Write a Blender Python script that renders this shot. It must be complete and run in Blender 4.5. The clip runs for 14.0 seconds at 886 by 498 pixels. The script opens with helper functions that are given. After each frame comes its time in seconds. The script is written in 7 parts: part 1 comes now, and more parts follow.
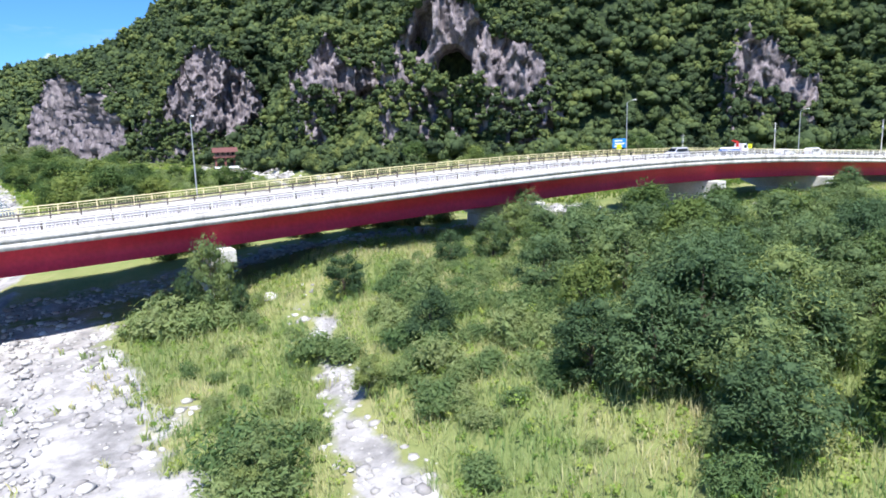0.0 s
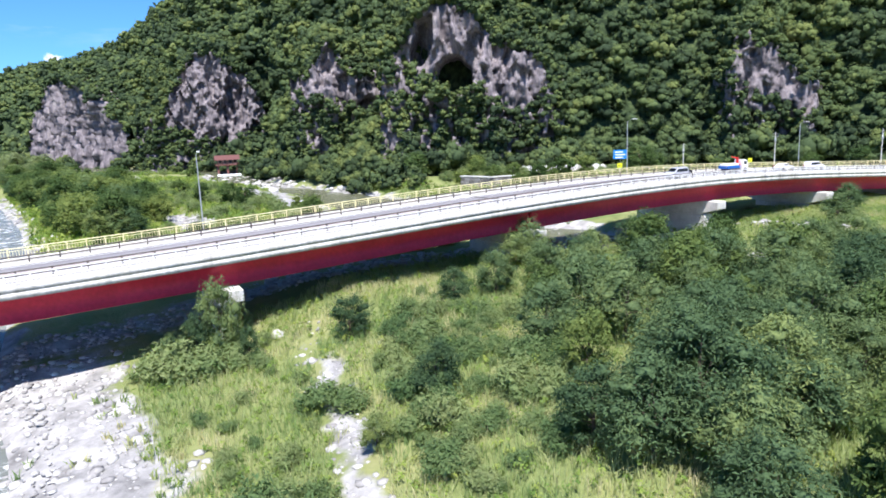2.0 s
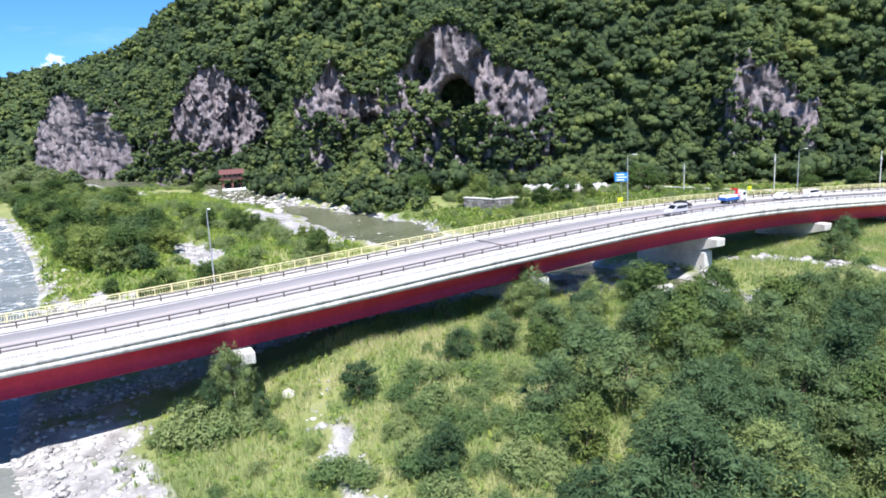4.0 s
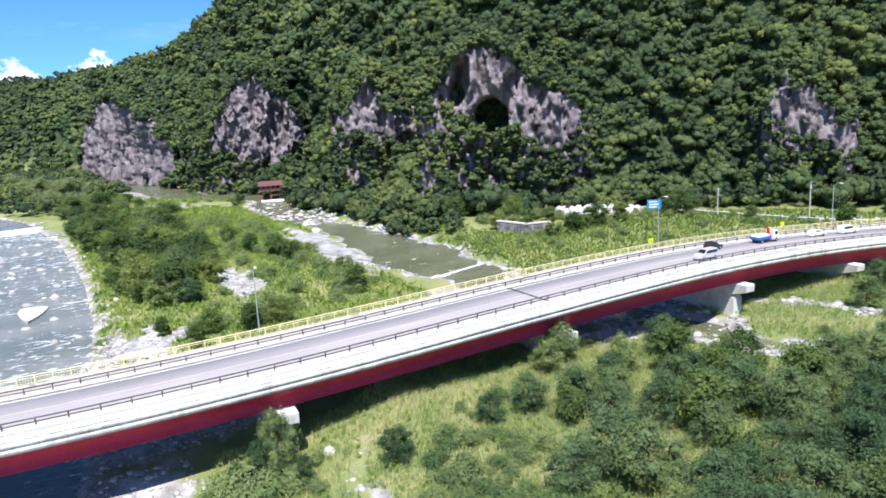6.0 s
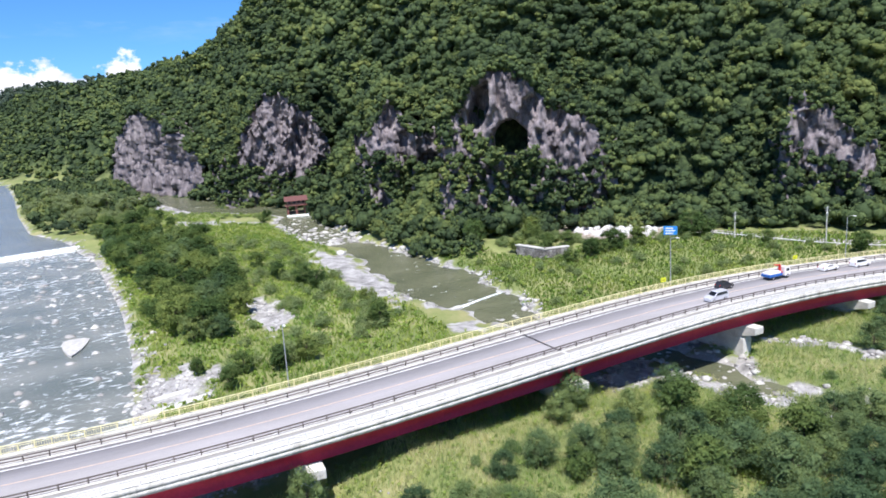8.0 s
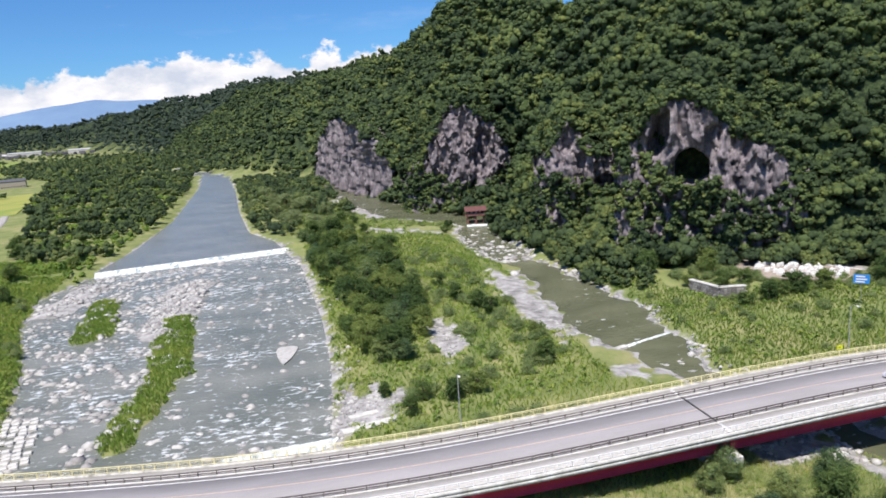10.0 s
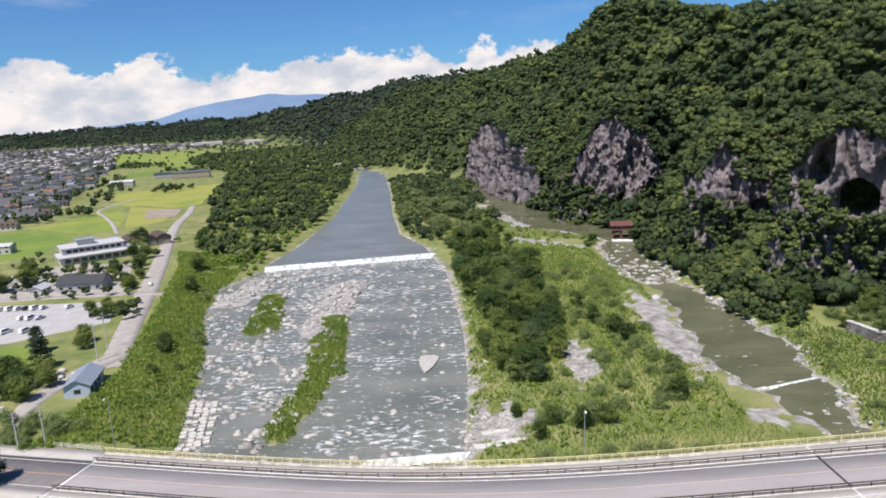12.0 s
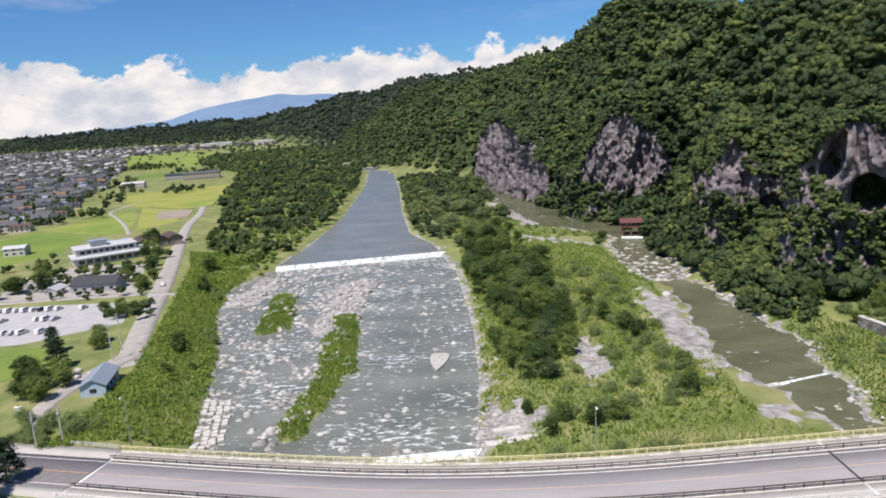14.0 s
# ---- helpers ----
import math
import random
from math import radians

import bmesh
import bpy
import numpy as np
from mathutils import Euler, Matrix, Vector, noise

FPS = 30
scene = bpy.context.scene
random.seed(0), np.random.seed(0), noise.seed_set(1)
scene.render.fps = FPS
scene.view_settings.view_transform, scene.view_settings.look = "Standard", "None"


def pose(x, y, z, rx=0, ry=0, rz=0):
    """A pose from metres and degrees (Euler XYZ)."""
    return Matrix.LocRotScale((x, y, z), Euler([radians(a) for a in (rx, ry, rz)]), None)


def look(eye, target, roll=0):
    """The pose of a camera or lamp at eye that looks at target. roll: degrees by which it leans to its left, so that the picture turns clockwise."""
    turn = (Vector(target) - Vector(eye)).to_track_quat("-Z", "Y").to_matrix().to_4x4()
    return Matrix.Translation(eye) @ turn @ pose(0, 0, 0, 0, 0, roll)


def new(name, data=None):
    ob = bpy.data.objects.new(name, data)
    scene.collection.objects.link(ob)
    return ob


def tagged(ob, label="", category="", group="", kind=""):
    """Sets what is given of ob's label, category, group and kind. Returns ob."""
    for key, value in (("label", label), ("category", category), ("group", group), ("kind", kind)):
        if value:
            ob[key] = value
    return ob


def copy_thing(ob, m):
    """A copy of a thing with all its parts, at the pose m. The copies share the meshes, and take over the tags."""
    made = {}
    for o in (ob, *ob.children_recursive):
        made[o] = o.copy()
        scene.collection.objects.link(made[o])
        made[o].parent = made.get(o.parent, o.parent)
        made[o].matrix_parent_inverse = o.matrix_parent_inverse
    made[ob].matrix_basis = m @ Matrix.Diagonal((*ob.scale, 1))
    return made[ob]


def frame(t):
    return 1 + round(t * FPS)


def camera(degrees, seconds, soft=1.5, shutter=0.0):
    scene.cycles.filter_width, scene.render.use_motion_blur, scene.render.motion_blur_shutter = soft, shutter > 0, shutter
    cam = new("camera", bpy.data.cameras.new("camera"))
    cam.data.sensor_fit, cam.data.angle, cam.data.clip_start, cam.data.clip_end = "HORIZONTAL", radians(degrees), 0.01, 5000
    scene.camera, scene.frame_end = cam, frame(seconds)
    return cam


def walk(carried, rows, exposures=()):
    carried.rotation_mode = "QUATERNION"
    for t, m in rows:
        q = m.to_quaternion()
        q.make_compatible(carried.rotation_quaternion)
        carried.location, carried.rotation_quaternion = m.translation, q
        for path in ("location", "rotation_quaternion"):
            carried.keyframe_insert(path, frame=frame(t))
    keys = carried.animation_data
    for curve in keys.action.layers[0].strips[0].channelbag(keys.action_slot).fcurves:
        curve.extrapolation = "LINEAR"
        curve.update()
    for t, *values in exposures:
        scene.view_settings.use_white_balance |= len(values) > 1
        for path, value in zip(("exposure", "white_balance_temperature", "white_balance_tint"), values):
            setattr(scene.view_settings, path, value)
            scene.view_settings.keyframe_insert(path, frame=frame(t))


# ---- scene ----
cam = camera(66.0, 14.0, soft=1.75)
PATH = [
    (0.0, look((6.83, 12.14, 16.53), (55.60, 97.71, -0.77), -1.72)),
    (0.5, look((6.93, 11.99, 17.10), (55.52, 97.64, -0.30), -1.89)),
    (1.0, look((6.77, 11.83, 18.26), (55.27, 97.49, 0.69), -2.00)),
    (1.5, look((6.64, 11.57, 19.78), (55.00, 97.26, 1.96), -2.29)),
    (2.0, look((6.63, 11.83, 21.02), (55.09, 97.46, 3.14), -2.29)),
    (2.5, look((6.62, 11.79, 22.66), (55.06, 97.41, 4.67), -2.51)),
    (3.0, look((6.47, 11.54, 24.40), (54.95, 97.10, 6.26), -2.63)),
    (5.5, look((5.88, 9.53, 35.12), (51.15, 96.66, 16.19), -3.01)),
    (6.0, look((5.54, 8.79, 37.51), (49.15, 96.74, 18.45), -2.90)),
    (6.5, look((5.30, 8.11, 40.00), (48.09, 96.43, 20.77), -2.97)),
    (7.0, look((5.09, 7.51, 41.95), (47.95, 95.76, 22.64), -3.10)),
    (7.2, look((5.03, 7.32, 42.79), (48.08, 95.48, 23.43), -3.17)),
    (9.3, look((6.10, -1.16, 57.04), (32.59, 93.09, 36.67), -4.58)),
    (9.5, look((5.91, -1.81, 58.44), (29.52, 93.21, 38.12), -4.44)),
    (10.0, look((4.60, -4.16, 62.19), (20.22, 92.54, 42.05), -4.04)),
    (10.5, look((4.38, -7.66, 65.90), (11.95, 90.04, 45.94), -3.67)),
    (11.0, look((3.84, -10.28, 68.69), (4.38, 87.77, 49.01), -3.21)),
    (11.5, look((5.12, -10.84, 70.19), (0.73, 87.14, 50.70), -3.09)),
    (12.0, look((5.71, -11.26, 71.08), (0.21, 86.65, 51.54), -3.29)),
    (12.5, look((5.65, -11.64, 71.28), (-0.29, 86.25, 51.75), -3.45)),
    (13.0, look((5.20, -12.06, 71.33), (-0.97, 85.81, 51.74), -3.57)),
    (13.5, look((5.54, -12.03, 71.27), (-1.07, 85.80, 51.63), -3.74)),
    (14.0, look((5.57, -12.23, 71.28), (-1.31, 85.57, 51.60), -3.90)),
]
walk(cam, PATH, exposures=[(0.0, 0.92, 6250, 14), (3.0, 0.92, 6250, 14), (7.2, 0.71, 6300, 14), (9.5, 0.41, 6500, 14), (11.0, 0.18, 6850, 15), (14.0, 0.12, 6900, 15)])

# ---- light ----
SUN_AZ, SUN_EL = radians(209), radians(61)
world = bpy.data.worlds.new("world")
scene.world = world
world.use_nodes = True
wn, wl = world.node_tree.nodes, world.node_tree.links
wn.clear()
w_out = wn.new("ShaderNodeOutputWorld")
sky = wn.new("ShaderNodeTexSky")
sky.sky_type, sky.sun_disc = "NISHITA", False
sky.sun_elevation, sky.sun_rotation = SUN_EL, SUN_AZ
sky.altitude, sky.air_density, sky.dust_density, sky.ozone_density = 600, 1.0, 0.35, 1.6
bg_sky = wn.new("ShaderNodeBackground")
bg_sky.inputs["Strength"].default_value = 0.069
sky_tint = wn.new("ShaderNodeMix")
sky_tint.data_type, sky_tint.blend_type = "RGBA", "MULTIPLY"
sky_tint.inputs[0].default_value = 1.0
sky_tint.inputs[7].default_value = (0.48, 0.96, 1.50, 1)
wl.new(sky.outputs[0], sky_tint.inputs[6])
wl.new(sky_tint.outputs[2], bg_sky.inputs["Color"])
tc = wn.new("ShaderNodeTexCoord")
sep = wn.new("ShaderNodeSeparateXYZ")
wl.new(tc.outputs["Generated"], sep.inputs[0])


def wmath(op, a, b=None, clamp=False):
    n = wn.new("ShaderNodeMath")
    n.operation, n.use_clamp = op, clamp
    for k, q in enumerate((a, b)):
        if q is None:
            continue
        if isinstance(q, (int, float)):
            n.inputs[k].default_value = q
        else:
            wl.new(q, n.inputs[k])
    return n.outputs[0]


def wnoise(scale, detail, stretch):
    mp = wn.new("ShaderNodeMapping")
    mp.inputs["Scale"].default_value = stretch
    wl.new(tc.outputs["Generated"], mp.inputs[0])
    nz = wn.new("ShaderNodeTexNoise")
    nz.inputs["Scale"].default_value, nz.inputs["Detail"].default_value = scale, detail
    nz.inputs["Roughness"].default_value = 0.62
    wl.new(mp.outputs[0], nz.inputs["Vector"])
    return nz.outputs["Fac"]


# heaped clouds low over the horizon, all the way round
lump = wnoise(15.0, 9, (1, 1, 1.5))
top = wmath("ADD", wmath("MULTIPLY", wnoise(5.0, 3, (1, 1, 0.2)), 0.10), 0.036)
rise = wmath("MULTIPLY", wmath("SUBTRACT", top, sep.outputs["Z"]), 22.0)
dens = wmath("ADD", rise, wmath("MULTIPLY", wmath("SUBTRACT", lump, 0.5), 3.0))
mask = wmath("MULTIPLY", dens, 5.0, clamp=True)
# thin high wisps
wisp = wmath("MULTIPLY", wmath("SUBTRACT", wnoise(2.6, 7, (1, 1, 5)), 0.56), 2.2, clamp=True)
band = wmath("SUBTRACT", 1.0, wmath("MULTIPLY", wmath("ABSOLUTE", wmath("SUBTRACT", sep.outputs["Z"], 0.16)), 16), clamp=True)
mask2 = wmath("MULTIPLY", wmath("MULTIPLY", wisp, band), 0.9, clamp=True)
allmask = wmath("MAXIMUM", mask, mask2)
shade = wn.new("ShaderNodeValToRGB")
shade.color_ramp.elements[0].position, shade.color_ramp.elements[0].color = 0.36, (0.60, 0.68, 0.80, 1)
shade.color_ramp.elements[1].position, shade.color_ramp.elements[1].color = 0.60, (0.98, 0.99, 1.0, 1)
wl.new(wnoise(13.0, 6, (1, 1, 1.8)), shade.inputs[0])
bg_cloud = wn.new("ShaderNodeBackground")
bg_cloud.inputs["Strength"].default_value = 0.85
wl.new(shade.outputs[0], bg_cloud.inputs["Color"])
w_mix = wn.new("ShaderNodeMixShader")
wl.new(allmask, w_mix.inputs[0])
wl.new(bg_sky.outputs[0], w_mix.inputs[1])
wl.new(bg_cloud.outputs[0], w_mix.inputs[2])
wl.new(w_mix.outputs[0], w_out.inputs[0])

sun = new("sun", bpy.data.lights.new("sun", "SUN"))
sun.data.energy, sun.data.angle, sun.data.color = 5.0, radians(0.6), (1.0, 0.96, 0.90)
sun_dir = Vector((math.sin(SUN_AZ) * math.cos(SUN_EL), math.cos(SUN_AZ) * math.cos(SUN_EL), math.sin(SUN_EL)))
sun.matrix_world = look(sun_dir * 300, (0, 0, 0))


# ---- materials ----
def material(name, stops, scale=1.0, rough=0.8, bump=0.0, bump_scale=None, metal=0.0, detail=6.0, island=0.0,
             stretch=(1, 1, 1), fine=None, spec=0.3, objrand=0.0):
    """Noise-driven colours (stops: position and colour), a second finer scale, relief, and a little drift from piece to piece."""
    m = bpy.data.materials.new(name)
    m.use_nodes = True
    n, l = m.node_tree.nodes, m.node_tree.links
    b = n["Principled BSDF"]
    b.inputs["Roughness"].default_value, b.inputs["Metallic"].default_value = rough, metal
    b.inputs["Specular IOR Level"].default_value = spec
    geo = n.new("ShaderNodeTexCoord")
    mp = n.new("ShaderNodeMapping")
    mp.inputs["Scale"].default_value = stretch
    l.new(geo.outputs["Object"], mp.inputs[0])
    nz = n.new("ShaderNodeTexNoise")
    nz.inputs["Scale"].default_value, nz.inputs["Detail"].default_value = scale, detail
    nz.inputs["Roughness"].default_value = 0.6
    l.new(mp.outputs[0], nz.inputs["Vector"])
    ramp = n.new("ShaderNodeValToRGB")
    while len(ramp.color_ramp.elements) < len(stops):
        ramp.color_ramp.elements.new(0.5)
    for e, (p, c) in zip(ramp.color_ramp.elements, stops):
        e.position, e.color = p, (*c, 1)
    fac = nz.outputs["Fac"]
    if island or objrand:
        for amount, node, out in ((island, "ShaderNodeNewGeometry", "Random Per Island"), (objrand, "ShaderNodeObjectInfo", "Random")):
            if not amount:
                continue
            k = n.new("ShaderNodeMath")
            k.operation = "MULTIPLY_ADD"
            k.inputs[1].default_value, k.inputs[2].default_value = amount, -0.5 * amount
            l.new(n.new(node).outputs[out], k.inputs[0])
            a = n.new("ShaderNodeMath")
            l.new(fac, a.inputs[0]), l.new(k.outputs[0], a.inputs[1])
            fac = a.outputs[0]
    l.new(fac, ramp.inputs[0])
    col = ramp.outputs[0]
    if fine:
        fz = n.new("ShaderNodeTexNoise")
        fz.inputs["Scale"].default_value, fz.inputs["Detail"].default_value = fine[0], 4
        l.new(geo.outputs["Object"], fz.inputs["Vector"])
        r2 = n.new("ShaderNodeValToRGB")
        r2.color_ramp.elements[0].position, r2.color_ramp.elements[1].position = 0.3, 0.7
        r2.color_ramp.elements[0].color = (1 - fine[1],) * 3 + (1,)
        r2.color_ramp.elements[1].color = (1 + fine[1],) * 3 + (1,)
        l.new(fz.outputs["Fac"], r2.inputs[0])
        mx = n.new("ShaderNodeMix")
        mx.data_type, mx.blend_type = "RGBA", "MULTIPLY"
        mx.inputs[0].default_value = 1
        l.new(col, mx.inputs[6]), l.new(r2.outputs[0], mx.inputs[7])
        col = mx.outputs[2]
    l.new(col, b.inputs["Base Color"])
    if bump:
        bz = n.new("ShaderNodeTexNoise")
        bz.inputs["Scale"].default_value, bz.inputs["Detail"].default_value = bump_scale or scale * 4, 6
        l.new(mp.outputs[0], bz.inputs["Vector"])
        bp = n.new("ShaderNodeBump")
        bp.inputs["Strength"].default_value, bp.inputs["Distance"].default_value = 1.0, bump
        l.new(bz.outputs["Fac"], bp.inputs["Height"])
        l.new(bp.outputs[0], b.inputs["Normal"])
    return m


def leafy(m, share=0.4, gain=(1.25, 1.3, 0.7)):
    """Lets light through thin leaves."""
    n, l = m.node_tree.nodes, m.node_tree.links
    b = n["Principled BSDF"]
    col = b.inputs["Base Color"].links[0].from_socket
    t, mx, g = n.new("ShaderNodeBsdfTranslucent"), n.new("ShaderNodeMixShader"), n.new("ShaderNodeMix")
    g.data_type, g.blend_type = "RGBA", "MULTIPLY"
    g.inputs[0].default_value, g.inputs[7].default_value = 1, (*gain, 1)
    l.new(col, g.inputs[6]), l.new(g.outputs[2], t.inputs[0])
    mx.inputs[0].default_value = share
    l.new(b.outputs[0], mx.inputs[1]), l.new(t.outputs[0], mx.inputs[2])
    l.new(mx.outputs[0], n["Material Output"].inputs[0])
    return m


def plain(name, c, rough=0.6, metal=0.0, spec=0.4, vary=0.12, scale=2.0):
    lo, hi = tuple(v * (1 - vary) for v in c), tuple(min(1, v * (1 + vary)) for v in c)
    return material(name, [(0.3, lo), (0.7, hi)], scale, rough, metal=metal, spec=spec)



def tinted(name, stops, scale, share, rough=0.75, relief=None, through_light=0.16):
    """Leaf colours from a slow noise, the crown's own tint with its painted inner shade, and a little drift from spray
    to spray.
    """
    m = bpy.data.materials.new(name)
    m.use_nodes = True
    n, l = m.node_tree.nodes, m.node_tree.links
    b = n["Principled BSDF"]
    b.inputs["Roughness"].default_value, b.inputs["Specular IOR Level"].default_value = rough, 0.15
    g, a, i = n.new("ShaderNodeTexCoord"), n.new("ShaderNodeAttribute"), n.new("ShaderNodeNewGeometry")
    a.attribute_name = "tint"
    z = n.new("ShaderNodeTexNoise")
    z.inputs["Scale"].default_value, z.inputs["Detail"].default_value = scale, 4
    l.new(g.outputs["Object"], z.inputs["Vector"])

    def mad(x, k, c):
        q = n.new("ShaderNodeMath")
        q.operation = "MULTIPLY_ADD"
        q.inputs[1].default_value = k
        l.new(x, q.inputs[0])
        if isinstance(c, float):
            q.inputs[2].default_value = c
        else:
            l.new(c, q.inputs[2])
        return q.outputs[0]

    f = mad(a.outputs["Fac"], share, mad(i.outputs["Random Per Island"], 0.16, mad(z.outputs["Fac"], 0.9, -0.03 - share / 2)))
    r = n.new("ShaderNodeValToRGB")
    while len(r.color_ramp.elements) < len(stops):
        r.color_ramp.elements.new(0.5)
    for e, (p, c) in zip(r.color_ramp.elements, stops):
        e.position, e.color = p, (*c, 1)
    l.new(f, r.inputs[0]), l.new(r.outputs[0], b.inputs["Base Color"])
    if relief:
        z2, bp = n.new("ShaderNodeTexNoise"), n.new("ShaderNodeBump")
        z2.inputs["Scale"].default_value, z2.inputs["Detail"].default_value, z2.inputs["Roughness"].default_value = relief[0], 4, 0.7
        l.new(g.outputs["Object"], z2.inputs["Vector"])
        bp.inputs["Distance"].default_value = relief[1]
        l.new(z2.outputs["Fac"], bp.inputs["Height"]), l.new(bp.outputs[0], b.inputs["Normal"])
    return leafy(m, through_light)


M_FOREST = tinted("forest_leaf", [(0.15, (0.031, 0.051, 0.025)), (0.35, (0.055, 0.086, 0.037)), (0.52, (0.080, 0.117, 0.044)), (0.68, (0.113, 0.152, 0.050)), (0.90, (0.175, 0.205, 0.062))], 0.022, 0.50, relief=(2.2, 0.3), through_light=0.14)
# bluish low-contrast leaf: distance haze put into the colour of the remote woods
M_HAZED = tinted("far_hazed_leaf", [(0.20, (0.028, 0.048, 0.034)), (0.5, (0.05, 0.075, 0.052)), (0.80, (0.085, 0.11, 0.07))], 0.01, 0.3)
M_WEED = tinted("weed_leaf", [(0.25, (0.12, 0.21, 0.05)), (0.5, (0.21, 0.31, 0.065)), (0.75, (0.34, 0.39, 0.10))], 0.05, 0.4, through_light=0.4)
M_LEAF = leafy(material("tree_leaf", [(0.12, (0.050, 0.092, 0.044)), (0.4, (0.092, 0.150, 0.068)), (0.64, (0.152, 0.212, 0.086)), (0.92, (0.25, 0.30, 0.10))], 0.5, 0.8, island=0.16, objrand=0.62, spec=0.12, bump=0.12, bump_scale=5), 0.30)
M_BROAD = leafy(material("broadleaf_leaf", [(0.12, (0.042, 0.078, 0.026)), (0.4, (0.078, 0.128, 0.040)), (0.64, (0.132, 0.186, 0.055)), (0.92, (0.22, 0.265, 0.075))], 0.4, 0.8, island=0.16, objrand=0.62, spec=0.12, bump=0.12, bump_scale=5), 0.30)
M_SHRUB = leafy(material("shrub_leaf", [(0.15, (0.080, 0.140, 0.055)), (0.4, (0.135, 0.205, 0.080)), (0.62, (0.20, 0.26, 0.105)), (0.9, (0.30, 0.34, 0.15))], 0.6, 0.8, island=0.16, objrand=0.55, spec=0.12, bump=0.10, bump_scale=6), 0.34)
M_WILLOW = leafy(material("willow_leaf", [(0.3, (0.17, 0.22, 0.10)), (0.7, (0.27, 0.32, 0.15))], 0.35, 0.6, island=0.35, spec=0.3))
M_GRASS = leafy(material("grass_blade", [(0.32, (0.17, 0.27, 0.10)), (0.44, (0.28, 0.36, 0.14)), (0.54, (0.41, 0.44, 0.21)), (0.67, (0.58, 0.53, 0.33))], 0.16, 0.6, island=0.14, detail=5, spec=0.2))
M_BANKGRASS = leafy(material("bank_grass", [(0.25, (0.13, 0.22, 0.045)), (0.5, (0.22, 0.32, 0.065)), (0.75, (0.37, 0.40, 0.11))], 0.06, 0.6, island=0.3, detail=4, spec=0.3))
M_TERRACE = leafy(material("terrace_grass_blade", [(0.25, (0.085, 0.15, 0.035)), (0.5, (0.15, 0.225, 0.05)), (0.75, (0.27, 0.30, 0.085))], 0.06, 0.6, island=0.25, detail=4, spec=0.2))
M_BARK = material("bark", [(0.3, (0.05, 0.04, 0.03)), (0.7, (0.13, 0.10, 0.075))], 3, 0.9, bump=0.03, stretch=(1, 1, 0.2))
M_ROCK = material("cliff_rock", [(0.36, (0.075, 0.066, 0.074)), (0.46, (0.15, 0.134, 0.144)), (0.57, (0.215, 0.19, 0.20)), (0.72, (0.32, 0.29, 0.285))],
                  0.30, 0.9, bump=0.2, bump_scale=2.0, stretch=(1, 1, 0.2), fine=(1.3, 0.26), detail=10)
M_STONE = material("river_stone", [(0.25, (0.25, 0.24, 0.23)), (0.5, (0.39, 0.38, 0.36)), (0.75, (0.54, 0.53, 0.50))], 0.9, 0.9, island=0.5, spec=0.15, bump=0.06, bump_scale=4)
M_CONC = material("concrete", [(0.3, (0.42, 0.41, 0.38)), (0.55, (0.58, 0.57, 0.53)), (0.75, (0.68, 0.67, 0.63))], 0.5, 0.85, fine=(6, 0.12), bump=0.01, bump_scale=8)
M_FASCIA = material("weathered_concrete", [(0.30, (0.24, 0.23, 0.20)), (0.45, (0.46, 0.45, 0.41)), (0.7, (0.62, 0.61, 0.57))], 0.55, 0.85, stretch=(1, 1, 0.25), fine=(3, 0.15))
M_RED = material("red_girder_paint", [(0.3, (0.42, 0.018, 0.040)), (0.7, (0.52, 0.026, 0.055))], 0.4, 0.5, stretch=(1, 1, 0.2), fine=(2.5, 0.12))
M_ASPHALT = material("worn_asphalt", [(0.3, (0.27, 0.26, 0.26)), (0.7, (0.34, 0.325, 0.33))], 0.25, 0.9, fine=(8, 0.1), stretch=(0.25, 1.4, 1))
M_ASPHALT2 = material("dark_asphalt", [(0.3, (0.16, 0.155, 0.158)), (0.7, (0.21, 0.203, 0.205))], 0.5, 0.9, fine=(8, 0.1))
M_WALK = material("pale_walkway", [(0.3, (0.40, 0.385, 0.36)), (0.7, (0.48, 0.465, 0.44))], 0.4, 0.9, fine=(6, 0.1))
M_LINE = material("white_line_paint", [(0.35, (0.55, 0.55, 0.53)), (0.6, (0.78, 0.78, 0.76))], 1.2, 0.7)
M_ORANGE = material("orange_line_paint", [(0.35, (0.50, 0.36, 0.27)), (0.6, (0.60, 0.46, 0.36))], 1.2, 0.7)
M_ROADORANGE = material("orange_road_paint", [(0.35, (0.55, 0.27, 0.12)), (0.6, (0.65, 0.34, 0.16))], 1.2, 0.7)
M_YELLOW = plain("cream_yellow_paint", (0.76, 0.69, 0.38), 0.5)
M_WHITE = plain("white_paint", (0.74, 0.74, 0.72), 0.5)
M_BROWN = plain("brown_steel_paint", (0.075, 0.06, 0.052), 0.5)
M_DARK = plain("dark_joint", (0.05, 0.048, 0.05), 0.9)
M_STEEL = plain("galvanised_steel", (0.42, 0.44, 0.45), 0.45, 0.6)


def ss(a, b, x):
    t = np.clip((x - a) / (b - a), 0, 1)
    return t * t * (3 - 2 * t)


# ---- plan: waters, banks, hillside ----
def uneven(y, phase):
    """Small bays and points along a bank."""
    return 1.3 * np.sin(y * 0.21 + phase) + 0.9 * np.sin(y * 0.53 + 2.3 * phase) + 0.5 * np.sin(y * 1.19 + phase)


def river_l(y):
    return np.interp(y, [-300, 60, 129, 185, 235, 275, 313, 366, 469, 705, 886, 1000], [-40, -56, -65, -81, -101, -110, -101, -97, -99, -122, -150, -215])


